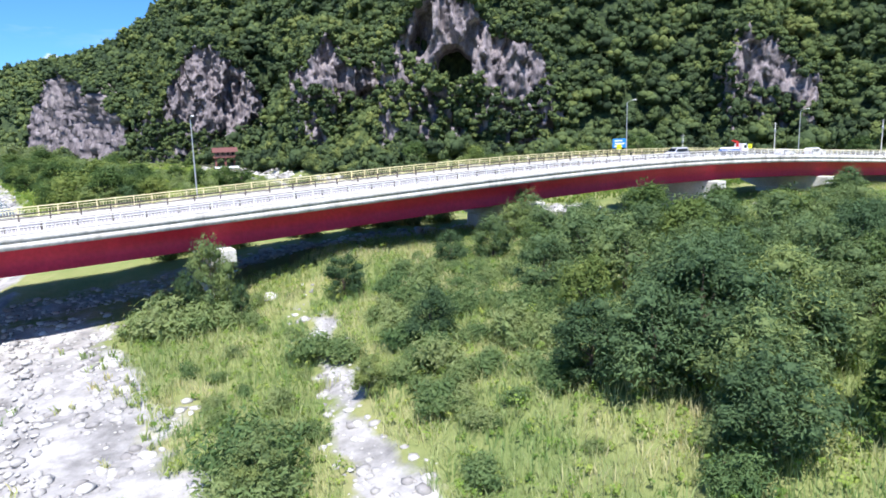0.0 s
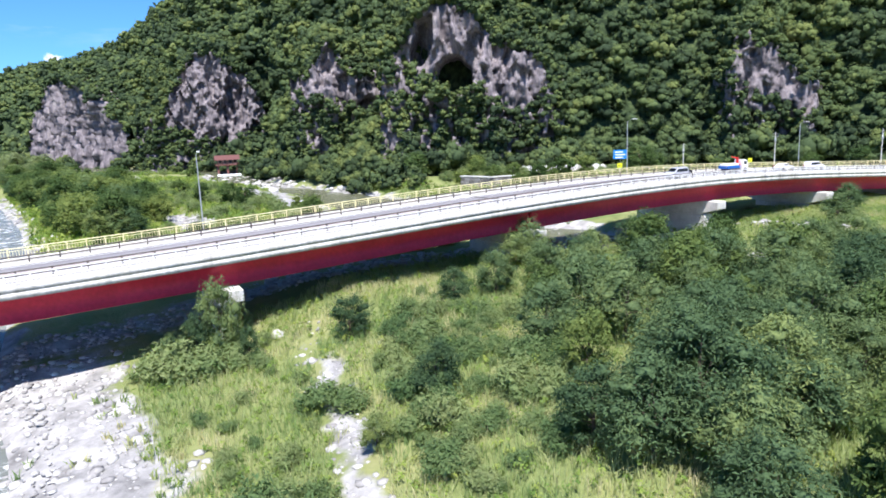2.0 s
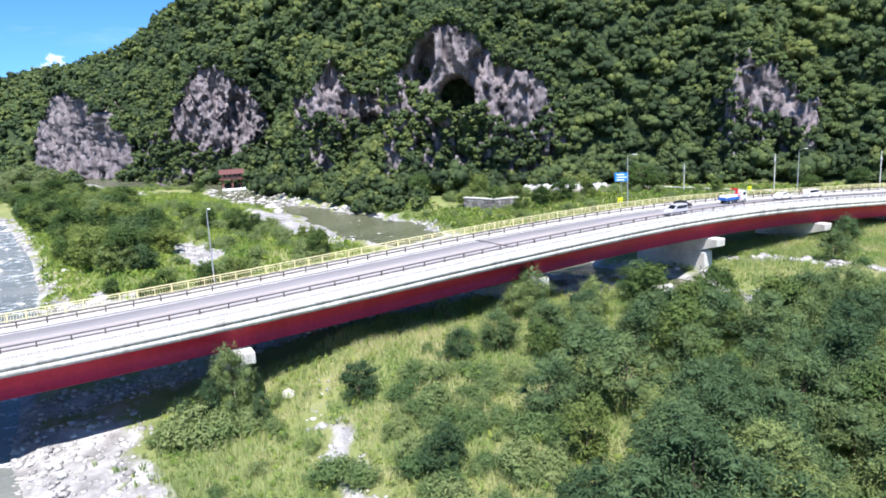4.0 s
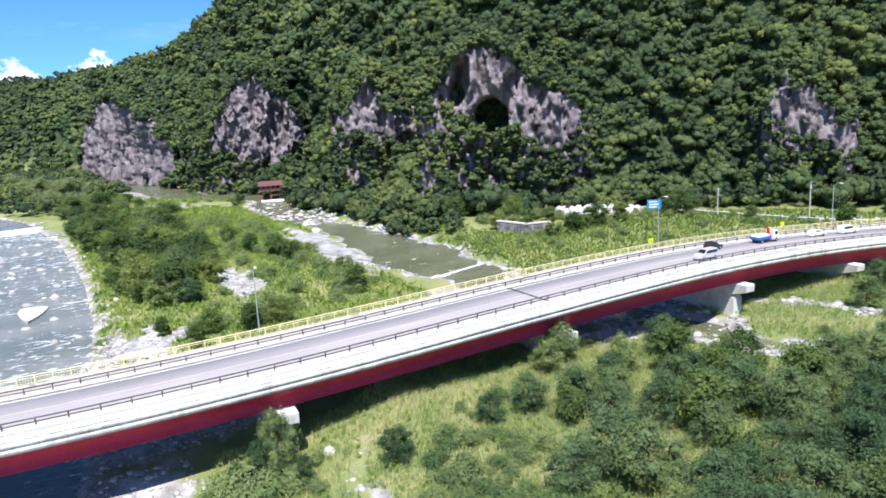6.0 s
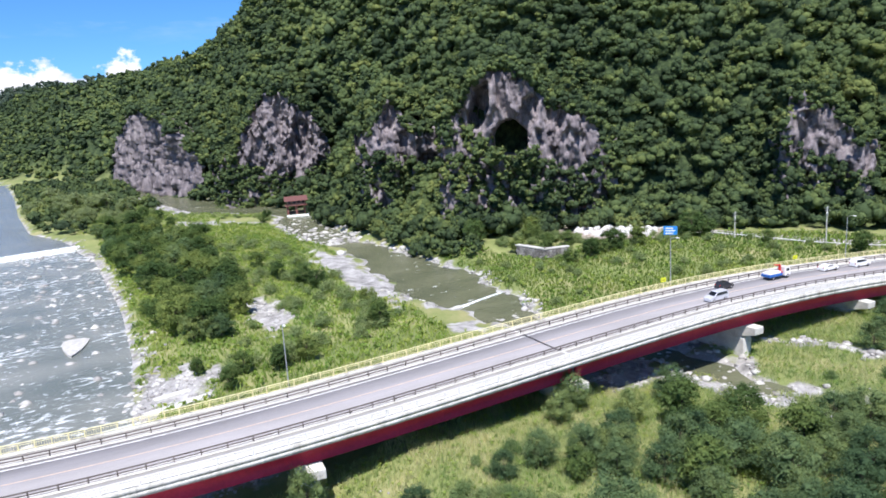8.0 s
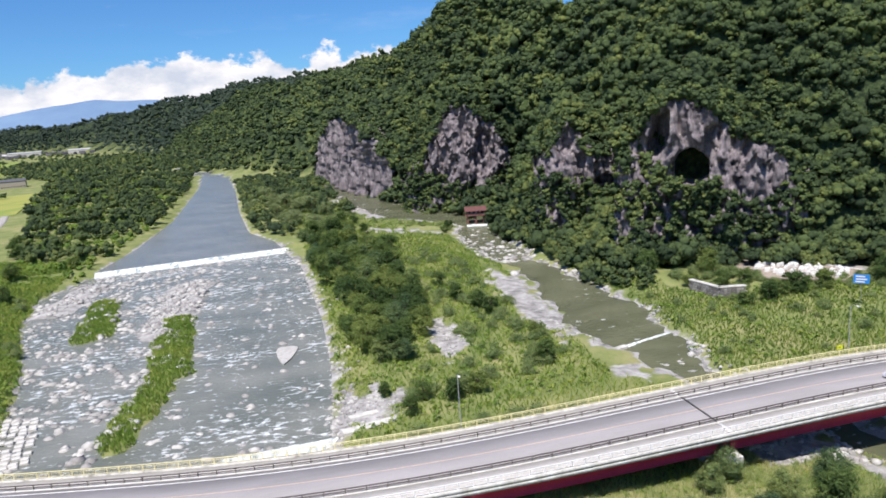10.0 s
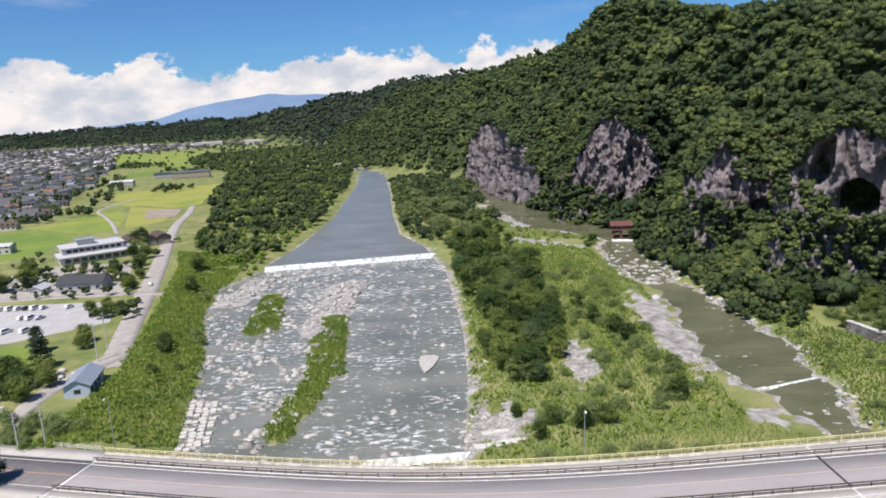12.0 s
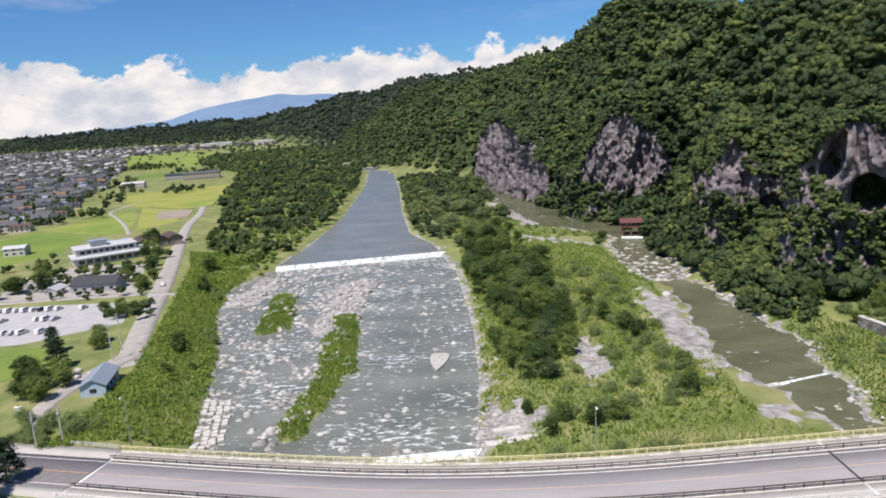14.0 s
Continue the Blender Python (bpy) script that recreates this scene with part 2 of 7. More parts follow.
def river_r(y):
    return np.interp(y, [-300, 20, 60, 75, 90, 122, 160, 207, 292, 350, 386, 481, 632, 825, 900, 1000], [-30, 2, 2, 1.5, -1, 1, 1.5, -1, -10, -25, -41, -57, -77, -107, -132, -195])


def stream_l(y):
    return np.interp(y, [20, 40, 62, 75, 84, 95, 110, 129, 145, 153, 178, 236, 255, 294, 343, 365, 380, 469, 555, 660, 720], [132, 116, 100, 95, 90, 87, 80, 76, 74, 67, 67, 72, 66, 62, 68, 52, 36, 15, 8, -12, -30]) + uneven(y, 0.4)


def stream_r(y):
    return np.interp(y, [20, 40, 62, 75, 84, 95, 110, 129, 143, 178, 236, 255, 294, 343, 365, 380, 469, 555, 660, 720], [139, 122, 105, 100, 96, 97, 95, 87, 88, 92, 85, 82, 85, 92, 96, 86, 46, 28, 8, -28]) + uneven(y, 2.1)


def dike_x(y):
    return np.interp(y, [-300, 60, 122, 159, 229, 364, 500, 700, 1100, 2000, 5000], [-72, -79, -84, -90, -114, -164, -214, -290, -430, -760, -1800])


def weir_y(x):
    return 311.5 + (x + 100.6) * 0.19


def rapid_level(y):
    """The river drops under the bridge, below the rough sill."""
    return np.interp(y, [-300, 30, 60, 85, 97, 110, 119], [-6.2, -4.8, -4.5, -4.0, -3.2, -1.0, 0.0])


def river_level(x, y):
    return np.where(y > weir_y(x), 1.6, rapid_level(y))


def stream_level(y):
    return np.interp(y, [20, 138, 150, 240, 330, 345, 720], [-0.4, 0.0, 0.9, 1.0, 1.8, 2.3, 2.4])


FOOT = [(520, -300), (330, -60), (262, 60), (222, 112), (196, 150), (172, 178), (140, 196), (112, 205), (96, 235), (88, 300), (92, 345), (72, 400), (40, 490), (28, 590), (8, 690),
        (-40, 790), (-110, 905), (-230, 1200), (-430, 1750), (-760, 2400), (-1500, 2950), (-3200, 3300), (-4600, 3400)]


def hill_depth(x, y):
    """Metres behind the foot of the hillside (negative in front), and how far along it, from 0 to 1."""
    best, sign, where = np.full(np.shape(x), 1e9), np.ones(np.shape(x)), np.zeros(np.shape(x))
    n = len(FOOT) - 1
    for k in range(n):
        (ax, ay), (bx, by) = FOOT[k], FOOT[k + 1]
        ux, uy = bx - ax, by - ay
        q = ux * ux + uy * uy
        s = np.clip(((x - ax) * ux + (y - ay) * uy) / q, 0, 1)
        dx, dy = x - (ax + s * ux), y - (ay + s * uy)
        d = np.hypot(dx, dy)
        side = np.where(ux * dy - uy * dx < 0, 1.0, -1.0)
        hit = d < best
        best, sign, where = np.where(hit, d, best), np.where(hit, side, sign), np.where(hit, (k + s) / n, where)
    return best * sign, where


# cliffs: centre, facing (degrees from +x), half width, crest and foot lines along the face, cave and hollows (along, height, half width, half height, depth)
CLIFFS = [
    dict(c=(129, 205), face=-122, w=26, zf=16, zt=61, crest=((-25, 46), (-22, 51.5), (-18.6, 57), (-10.7, 60), (-5.2, 61), (1.6, 55.5), (6.1, 49.5), (13.8, 48), (21.5, 43.5), (26, 36)),
         sole=((-25, 43), (-22.6, 42), (-13, 38), (-11.7, 33), (2.6, 32), (4, 28), (13.4, 23), (23, 30), (27, 36)), cave=(-5.5, 35.5, 6.2, 7.6, 24), niches=((-15.5, 48, 3.4, 8, 9), (1.0, 44, 2.8, 6.5, 3.5), (11, 38, 1.2, 9, 3)), name="cave"),
    dict(c=(106, 253), face=-112, w=17, zf=18, zt=53, crest=((-15, 41), (-13, 45), (-10, 51), (-5.3, 53), (-3, 47.5), (-0.7, 42), (5.6, 40.5), (14.8, 40), (16.5, 34)),
         sole=((-14, 34.5), (-6, 31), (1, 28), (5, 26), (14, 28)), cave=(7, 29, 4.0, 3.6, 9), niches=((-7, 47, 2.6, 6, 5),), name="hollow"),
    dict(c=(81, 391), face=-105, w=31, zf=8, zt=65, crest=((-23, 28), (-20.7, 33), (-12.6, 51), (-2.4, 64), (7.6, 64), (13, 56), (23, 53), (25, 46.5), (29.6, 38.5), (31, 28)),
         sole=((-21.5, 25.5), (-9.3, 22.3), (9.4, 17), (12.8, 11.7), (20, 20), (30, 27)), cave=None, niches=((15, 43, 5.0, 15, 5), (-3, 28, 2.5, 5, 4)), name="broad"),
    dict(c=(10, 606), face=-168, w=140, zf=3, zt=64, crest=((-75, 0), (-60, 24), (-48, 48), (2, 61), (54, 63), (87, 55), (115, 46), (135, 34), (150, 20)),
         sole=((-66, 8), (-2, 0), (78, 0), (143, 3)), cave=None, name="column"),
    dict(c=(203, 150), face=-142, w=11, zf=20, zt=48, crest=((-12, 33), (-11, 36), (-10, 44), (-6, 47), (0, 45), (6.5, 36.5), (10.5, 30)),
         sole=((-10.4, 33), (-5.5, 29), (2.4, 26), (10.3, 21)), cave=None, name="upper"),
]


def along(line, a):
    """Height of a crest or foot line at a."""
    return np.interp(a, [p[0] for p in line], [p[1] for p in line])


WAVES = {}


def wave(x, y, s, seed):
    """Cheap smooth noise, about -1 to 1, at s metres."""
    if seed not in WAVES:
        r = np.random.RandomState(seed)
        WAVES[seed] = [(r.uniform(0, 6.28), r.uniform(0.6, 1.7), r.uniform(0, 6.28)) for _ in range(7)]
    out = 0
    for a, f, p in WAVES[seed]:
        out = out + np.sin((x * math.cos(a) + y * math.sin(a)) * f / s * 6.28 + p)
    return out / 3.2


PLAIN = 5.3
# bars in the river: two ends, half width, how stony
BARS = [((-43, 133), (-41, 172), 4.0, 0.1), ((-41, 172), (-48, 222), 5.5, 0.15), ((-50, 212), (-53, 272), 8.0, 1.0), ((-72, 214), (-80, 256), 5.5, 0.2),
        ((-96, 252), (-95, 286), 7.5, 1.0)]


def bars(x, y):
    """How far a river bar stands out of the water, 0 to 1, and how stony it is."""
    up, stony = np.zeros(np.shape(x)), np.zeros(np.shape(x))
    for (ax, ay), (bx, by), w, g in BARS:
        ux, uy = bx - ax, by - ay
        s = np.clip(((x - ax) * ux + (y - ay) * uy) / (ux * ux + uy * uy), 0, 1)
        d = np.hypot(x - ax - s * ux, y - ay - s * uy) + 1.2 * wave(x, y, 9, 21)
        k = 1 - ss(w * 0.6, w * 1.35, d)
        stony = np.where(k > up, g, stony)
        up = np.maximum(up, k)
    return up, stony


def land(x, y):
    x, y = np.asarray(x, float), np.asarray(y, float)
    d_main = np.maximum(river_l(y) - x, x - river_r(y))
    d_main = np.where(y > 985, 40, d_main)
    d_str = np.maximum(stream_l(y) - x, x - stream_r(y))
    d_str = np.where((y < 15) | (y > 715), 40, d_str)
    near_str = d_str < d_main
    lvl = np.where(near_str, stream_level(y), river_level(x, y))
    d = np.minimum(d_main, d_str)
    low = lvl - 0.9 + 2.1 * ss(-3.5, 3.0, d) + 0.9 * ss(3, 18, d) + 0.25 * wave(x, y, 14, 3) * ss(0, 5, d) + np.maximum(0, -lvl) * ss(15, 38, d)
    bar, stony = bars(x, y)
    low = low + bar * np.where(stony > 0.5, 1.7, 1.6)
    # left bank up to the dike and the plain behind it
    dl = dike_x(y) - x
    z = low + (PLAIN - low) * np.where(y < 300, ss(-17, -1, dl), ss(-30, -1, dl))
    # right bank terrace and hillside
    dm, s = hill_depth(x, y)
    terr = ss(-60, -18, dm) * (y > 95) * (x > 60)
    z = z + (np.maximum(z, 5.2 - 3.0 * (1 - ss(11, 20, np.hypot(x - 107, y - 173)))) - z) * terr * ss(2, 16, d)
    size = np.interp(s, [0, 0.67, 0.71, 0.765, 0.80, 0.835, 0.862, 0.872, 0.90, 0.95, 1.0], [1.0, 0.98, 0.84, 0.80, 0.83, 0.90, 0.88, 0.60, 0.46, 0.36, 0.28])
    up = np.interp(dm, [0, 8, 20, 45, 100, 175, 250, 420, 900, 2000], [0, 5, 20, 45, 86, 124, 146, 166, 160, 120]) * size
    steep = np.interp(dm, [0, 8, 20, 45, 75, 110, 150, 230, 900, 2000], [0, 5, 24, 60, 100, 150, 178, 192, 170, 120])
    near = 1 - ss(0.58, 0.69, s)
    up = up + (steep - up) * near
    far_eye = np.hypot(x - 5.7, y + 11.3)
    up = up + (7 * wave(x, y, 95, 11) + 15 * wave(x, y, 260, 12)) * ss(30, 220, dm) + 8 * wave(x, y, 62, 13) * ss(30, 110, dm) * (1 - ss(600, 900, far_eye))
    z = z + up * (dm > 0)
    # the crest line of the near hill, as its heading and slope over the valley give it
    az, far = np.degrees(np.arctan2(x - 5.7, y + 11.3)), far_eye
    crest = np.interp(az, [4.5, 6.1, 7.5, 9.3, 11.4, 13.5, 15.6, 19.6, 24.4, 29.4, 45, 70], [7, 5.3, 5.75, 7.0, 7.45, 7.35, 6.5, 5.9, 5.95, 6.2, 6.4, 7.0])
    roof = 71 + far * np.tan(np.radians(crest - 1.6 * ss(190, 420, dm))) - 6.5
    z = np.where((dm > 20) & (az > 4.5), np.minimum(z, roof), z)
    for q in CLIFFS:
        f = radians(q["face"])
        nx, ny = math.cos(f), math.sin(f)
        a = -(x - q["c"][0]) * ny + (y - q["c"][1]) * nx
        b = -((x - q["c"][0]) * nx + (y - q["c"][1]) * ny)
        wa = 1 - ss(q["w"] - 2, q["w"] + 14, np.abs(a))
        front = wa * ss(-45, -12, b) * (b < 17)
        z = z + (np.minimum(z, q["zf"]) - z) * front
        back = wa * (b >= 17) * (1 - ss(32, 90, b)) * ss(0, 8, dm)
        z = z + (np.maximum(z, along(q["crest"], a) - 3 + 0.25 * b) - z) * back
    return z


def raw_mesh(name, verts, faces, mat, smooth=False, tint=None):
    """faces: an array of n rows of 3 or 4 indices; a row of 4 whose last two are the same is a triangle."""
    me = bpy.data.meshes.new(name)
    verts, faces = np.asarray(verts, np.float32), np.asarray(faces, np.int32)
    me.vertices.add(len(verts))
    me.vertices.foreach_set("co", verts.ravel())
    k = faces.shape[1]
    total = np.full(len(faces), k, np.int32)
    if k == 4:
        total[faces[:, 2] == faces[:, 3]] = 3
    flat = faces[np.arange(k)[None, :] < total[:, None]]
    me.loops.add(len(flat))
    me.loops.foreach_set("vertex_index", flat)
    me.polygons.add(len(faces))
    me.polygons.foreach_set("loop_start", np.concatenate([[0], np.cumsum(total)[:-1]]).astype(np.int32))
    me.polygons.foreach_set("loop_total", total)
    if smooth:
        me.polygons.foreach_set("use_smooth", np.ones(len(faces), bool))
    if tint is not None:
        at = me.attributes.new("tint", "FLOAT", "POINT")
        at.data.foreach_set("value", np.asarray(tint, np.float32))
    me.materials.append(mat)
    me.update(calc_edges=True)
    me.validate()
    return me


def grid_faces(nx, ny):
    i = np.arange(nx * ny).reshape(ny, nx)
    return np.stack([i[:-1, :-1], i[:-1, 1:], i[1:, 1:], i[1:, :-1]], -1).reshape(-1, 4)


def steps(lo, hi, fine_lo, fine_hi, fine, grow=1.14):
    mid = list(np.arange(fine_lo, fine_hi + 0.1, fine))
    a, q, s = [], fine_lo, fine
    while q > lo:
        s = min(s * grow, 75)
        q -= s
        a.append(max(q, lo))
    b, q, s = [], fine_hi, fine
    while q < hi:
        s = min(s * grow, 75)
        q += s
        b.append(min(q, hi))
    return np.array(a[::-1] + mid + b)


def ground_material():
    m = bpy.data.materials.new("ground_cover")
    m.use_nodes = True
    n, l = m.node_tree.nodes, m.node_tree.links
    b = n["Principled BSDF"]
    b.inputs["Roughness"].default_value, b.inputs["Specular IOR Level"].default_value = 0.95, 0.15
    g = n.new("ShaderNodeTexCoord")

    def nz(scale, detail=6):
        t = n.new("ShaderNodeTexNoise")
        t.inputs["Scale"].default_value, t.inputs["Detail"].default_value, t.inputs["Roughness"].default_value = scale, detail, 0.65
        l.new(g.outputs["Object"], t.inputs["Vector"])
        return t.outputs["Fac"]

    def ramp(f, stops):
        r = n.new("ShaderNodeValToRGB")
        while len(r.color_ramp.elements) < len(stops):
            r.color_ramp.elements.new(0.5)
        for e, (p, c) in zip(r.color_ramp.elements, stops):
            e.position, e.color = p, (*c, 1)
        l.new(f, r.inputs[0])
        return r.outputs[0]

    grass = ramp(nz(0.09), [(0.3, (0.12, 0.165, 0.055)), (0.5, (0.20, 0.23, 0.085)), (0.7, (0.32, 0.30, 0.15))])
    stone = ramp(nz(0.3, 12), [(0.32, (0.165, 0.161, 0.155)), (0.48, (0.315, 0.308, 0.297)), (0.66, (0.50, 0.49, 0.475))])
    attr = n.new("ShaderNodeAttribute")
    attr.attribute_name = "gravel"
    k = n.new("ShaderNodeMath")
    k.operation = "MULTIPLY_ADD"
    k.inputs[1].default_value = 1.6
    l.new(nz(0.22, 5), k.inputs[0])
    off = n.new("ShaderNodeMath")
    off.operation = "SUBTRACT"
    off.inputs[1].default_value = 1.3
    l.new(attr.outputs["Fac"], off.inputs[0])
    l.new(off.outputs[0], k.inputs[2])
    sharp = n.new("ShaderNodeMath")
    sharp.operation, sharp.use_clamp = "MULTIPLY", True
    sharp.inputs[1].default_value = 4
    l.new(k.outputs[0], sharp.inputs[0])
    mx = n.new("ShaderNodeMix")
    mx.data_type = "RGBA"
    l.new(sharp.outputs[0], mx.inputs[0]), l.new(grass, mx.inputs[6]), l.new(stone, mx.inputs[7])
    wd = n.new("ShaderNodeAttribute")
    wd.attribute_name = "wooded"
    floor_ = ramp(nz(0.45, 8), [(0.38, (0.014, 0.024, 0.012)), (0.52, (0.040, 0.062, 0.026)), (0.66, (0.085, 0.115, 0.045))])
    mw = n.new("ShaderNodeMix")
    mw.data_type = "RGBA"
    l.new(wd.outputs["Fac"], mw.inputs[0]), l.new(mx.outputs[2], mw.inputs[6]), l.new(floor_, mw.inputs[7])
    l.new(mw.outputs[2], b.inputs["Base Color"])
    bp = n.new("ShaderNodeBump")
    bp.inputs["Distance"].default_value = 0.25
    l.new(nz(1.4, 8), bp.inputs["Height"]), l.new(bp.outputs[0], b.inputs["Normal"])
    return m


M_GROUND = ground_material()


def gravel_at(x, y):
    """How stony the ground is, 0 to 1."""
    d_main = np.maximum(river_l(y) - x, x - river_r(y))
    d_str = np.maximum(stream_l(y) - x, x - stream_r(y))
    d_str = np.where((y < 15) | (y > 715), 60, d_str)
    wob = 2.6 * wave(x, y, 13, 31)
    g = np.maximum(1 - ss(0, 4, d_main + wob), 1 - ss(0, 4, d_str + wob))
    bar_up, bar_stone = bars(x, y)
    g = np.where(bar_up > 0.35, bar_stone, g)
    g = np.where(x < river_l(y), g * np.where(y < 300, 0.35, 0.1), g)
    g = np.where((x > river_r(y)) & (x < stream_l(y) - 8), g * np.where(y < 345, 0.75, 0.45), g)
    g = np.where((x > stream_r(y)) & (y > 120), g * 0.6, g)
    wob2 = 3.2 * wave(x, y, 9, 33)
    beach = ss(-9, -3, x) * (1 - ss(9.5, 14.5, x + 0.06 * (y - 60) + 0.7 * wob2 + 0.8 * wave(x, y, 3, 34))) * (1 - ss(86, 100, y))
    bar = (1 - ss(5, 9, np.hypot((x - 31) * 1.6, (y - 168) * 0.45) + wob2))
    bar2 = (1 - ss(5, 10, np.hypot((x - 7) * 0.8, (y - 132) * 0.8) + wob2))
    bar3 = (1 - ss(4, 9, np.hypot((x - 61) * 1.0, (y - 195) * 0.16) + 0.5 * wob2))
    strip = (1 - ss(0.6, 3.0, np.abs(x - (20.6 + (y - 44) * 0.22) - 1.2 * wave(x, y, 8, 41)) * np.interp(y, [44, 60, 80], [0.8, 1.25, 2.0]))) * ss(30, 40, y) * (1 - ss(68, 90, y)) * 1.15
    under = ss(90, 97, y) * (1 - ss(98, 108, y)) * (x < 110) * 0.7
    toe = (1 - ss(0.6, 1.2, np.hypot((x - 67) / 5, (y - 132) / 7) + 0.12 * wob2))
    pebbles = 1 - ss(1.0, 3.2, np.abs(x - np.interp(y, [60, 70, 81, 92, 98], [122, 118, 116, 109, 103])) + 0.4 * wob2 + 9 * (y > 99) + 9 * (y < 60))
    bank = 1 - ss(0.7, 1.3, np.hypot((x - 78) / 9, (y - 90.5) / 4.5) + 0.1 * wob2)
    hard = 1 - ss(0.5, 4, np.abs(x - 84 + (y - 90) * 0.3)) * 1
    g = g * (hill_depth(x, y)[0] < 1)
    shore = (1 - ss(5, 10, np.abs(d_str - 3) + wob2)) * (x < stream_l(y) + 2) * ss(350, 362, y) * (1 - ss(470, 500, y))
    shore = np.maximum(shore, 1 - ss(3.5, 7, np.abs(x - np.interp(y, [346, 352, 364, 404, 490], [70, 61, 50, 34, 9])) * 0.7 + 40 * ((y < 345) | (y > 488)) + 0.6 * wob2))
    ledge = 1 - ss(4, 8, np.abs(y - 331 + (x - 38) * 0.7) + 1.5 * wob2 + 0.5 * np.maximum(0, np.abs(x - 39) - 10))
    g = np.maximum.reduce([g, shore, ledge])
    return np.maximum.reduce([g, beach, bar, bar2, bar3, strip, under, toe, pebbles, bank, hard * (y < 105) * (y > 55)])


def build_ground():
    xs, ys = steps(-4700, 4700, -130, 262, 2.8), steps(-1500, 4700, -10, 470, 2.8)
    X, Y = np.meshgrid(xs, ys)
    Z = land(X, Y)
    me = raw_mesh("ground", np.stack([X, Y, Z], -1).reshape(-1, 3), grid_faces(len(xs), len(ys)), M_GROUND, True)
    at = me.attributes.new("gravel", "FLOAT", "POINT")
    at.data.foreach_set("value", gravel_at(X, Y).astype(np.float32).ravel())
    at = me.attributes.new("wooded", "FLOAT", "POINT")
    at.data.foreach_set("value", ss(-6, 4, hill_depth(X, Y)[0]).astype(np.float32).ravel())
    return tagged(new("ground", me), "valley floor with grass and stony river banks, wooded hillside beyond", "ground", kind="structure")


build_ground()


# ---- water ----
def water_material(name, tint, foam, foam_scale=0.28):
    m = bpy.data.materials.new(name)
    m.use_nodes = True
    n, l = m.node_tree.nodes, m.node_tree.links
    b = n["Principled BSDF"]
    b.inputs["Specular IOR Level"].default_value = 0.28
    g = n.new("ShaderNodeTexCoord")
    mp = n.new("ShaderNodeMapping")
    mp.inputs["Scale"].default_value = (0.6, 1.15, 1)
    l.new(g.outputs["Object"], mp.inputs[0])

    def nz(scale, detail=6, rough=0.6):
        t = n.new("ShaderNodeTexNoise")
        t.inputs["Scale"].default_value, t.inputs["Detail"].default_value, t.inputs["Roughness"].default_value = scale, detail, rough
        l.new(mp.outputs[0], t.inputs["Vector"])
        return t.outputs["Fac"]

    body = n.new("ShaderNodeValToRGB")
    for e, p, c in zip(body.color_ramp.elements, (0.35, 0.68), tint):
        e.position, e.color = p, (*c, 1)
    l.new(nz(0.05, 5), body.inputs[0])
    white = n.new("ShaderNodeValToRGB")
    e0, e1 = white.color_ramp.elements
    e0.position, e0.color = foam, (0, 0, 0, 1)
    e1.position, e1.color = foam + 0.09, (1, 1, 1, 1)
    # broken water comes in reaches
    reach = n.new("ShaderNodeMath")
    reach.operation = "MULTIPLY_ADD"
    reach.inputs[1].default_value, reach.inputs[2].default_value = 0.34, -0.17
    l.new(nz(0.045, 3), reach.inputs[0])
    total = n.new("ShaderNodeMath")
    l.new(nz(foam_scale, 7, 0.72), total.inputs[0]), l.new(reach.outputs[0], total.inputs[1])
    l.new(total.outputs[0], white.inputs[0])
    mx = n.new("ShaderNodeMix")
    mx.data_type = "RGBA"
    mx.inputs[7].default_value = (0.72, 0.76, 0.77, 1)
    l.new(white.outputs[0], mx.inputs[0]), l.new(body.outputs[0], mx.inputs[6])
    l.new(mx.outputs[2], b.inputs["Base Color"])
    ad = n.new("ShaderNodeMath")
    ad.operation = "MULTIPLY_ADD"
    ad.inputs[1].default_value, ad.inputs[2].default_value = 0.4, 0.24
    l.new(white.outputs[0], ad.inputs[0]), l.new(ad.outputs[0], b.inputs["Roughness"])
    bp = n.new("ShaderNodeBump")
    bp.inputs["Distance"].default_value = 0.3
    l.new(nz(0.9, 6), bp.inputs["Height"]), l.new(bp.outputs[0], b.inputs["Normal"])
    return m


M_RAPID = water_material("rapid_water", ((0.135, 0.150, 0.130), (0.235, 0.24, 0.21)), 0.562, 0.55)
M_CALM = water_material("calm_water", ((0.165, 0.18, 0.18), (0.215, 0.23, 0.22)), 0.70)
M_STREAM = water_material("stream_water", ((0.085, 0.095, 0.055), (0.15, 0.155, 0.095)), 0.64, 0.35)
M_STREAM.node_tree.nodes["Principled BSDF"].inputs["Specular IOR Level"].default_value = 0.16
M_FOAM = material("white_water", [(0.36, (0.22, 0.27, 0.27)), (0.47, (0.52, 0.57, 0.57)), (0.6, (0.80, 0.82, 0.82))], 0.9, 0.5, bump=0.2, bump_scale=1.5, stretch=(1, 0.3, 1))


def water_sheet(name, ys, left, right, level, mat, label):
    t = np.linspace(0, 1, 12)
    Y = np.repeat(ys[:, None], 12, 1)
    X = left(ys)[:, None] * (1 - t) + right(ys)[:, None] * t
    Z = level(X, Y)
    me = raw_mesh(name, np.stack([X, Y, Z], -1).reshape(-1, 3), grid_faces(12, len(ys)), mat, True)
    return tagged(new(name, me), label, "water", kind="structure")


t12 = np.linspace(0, 1, 12)


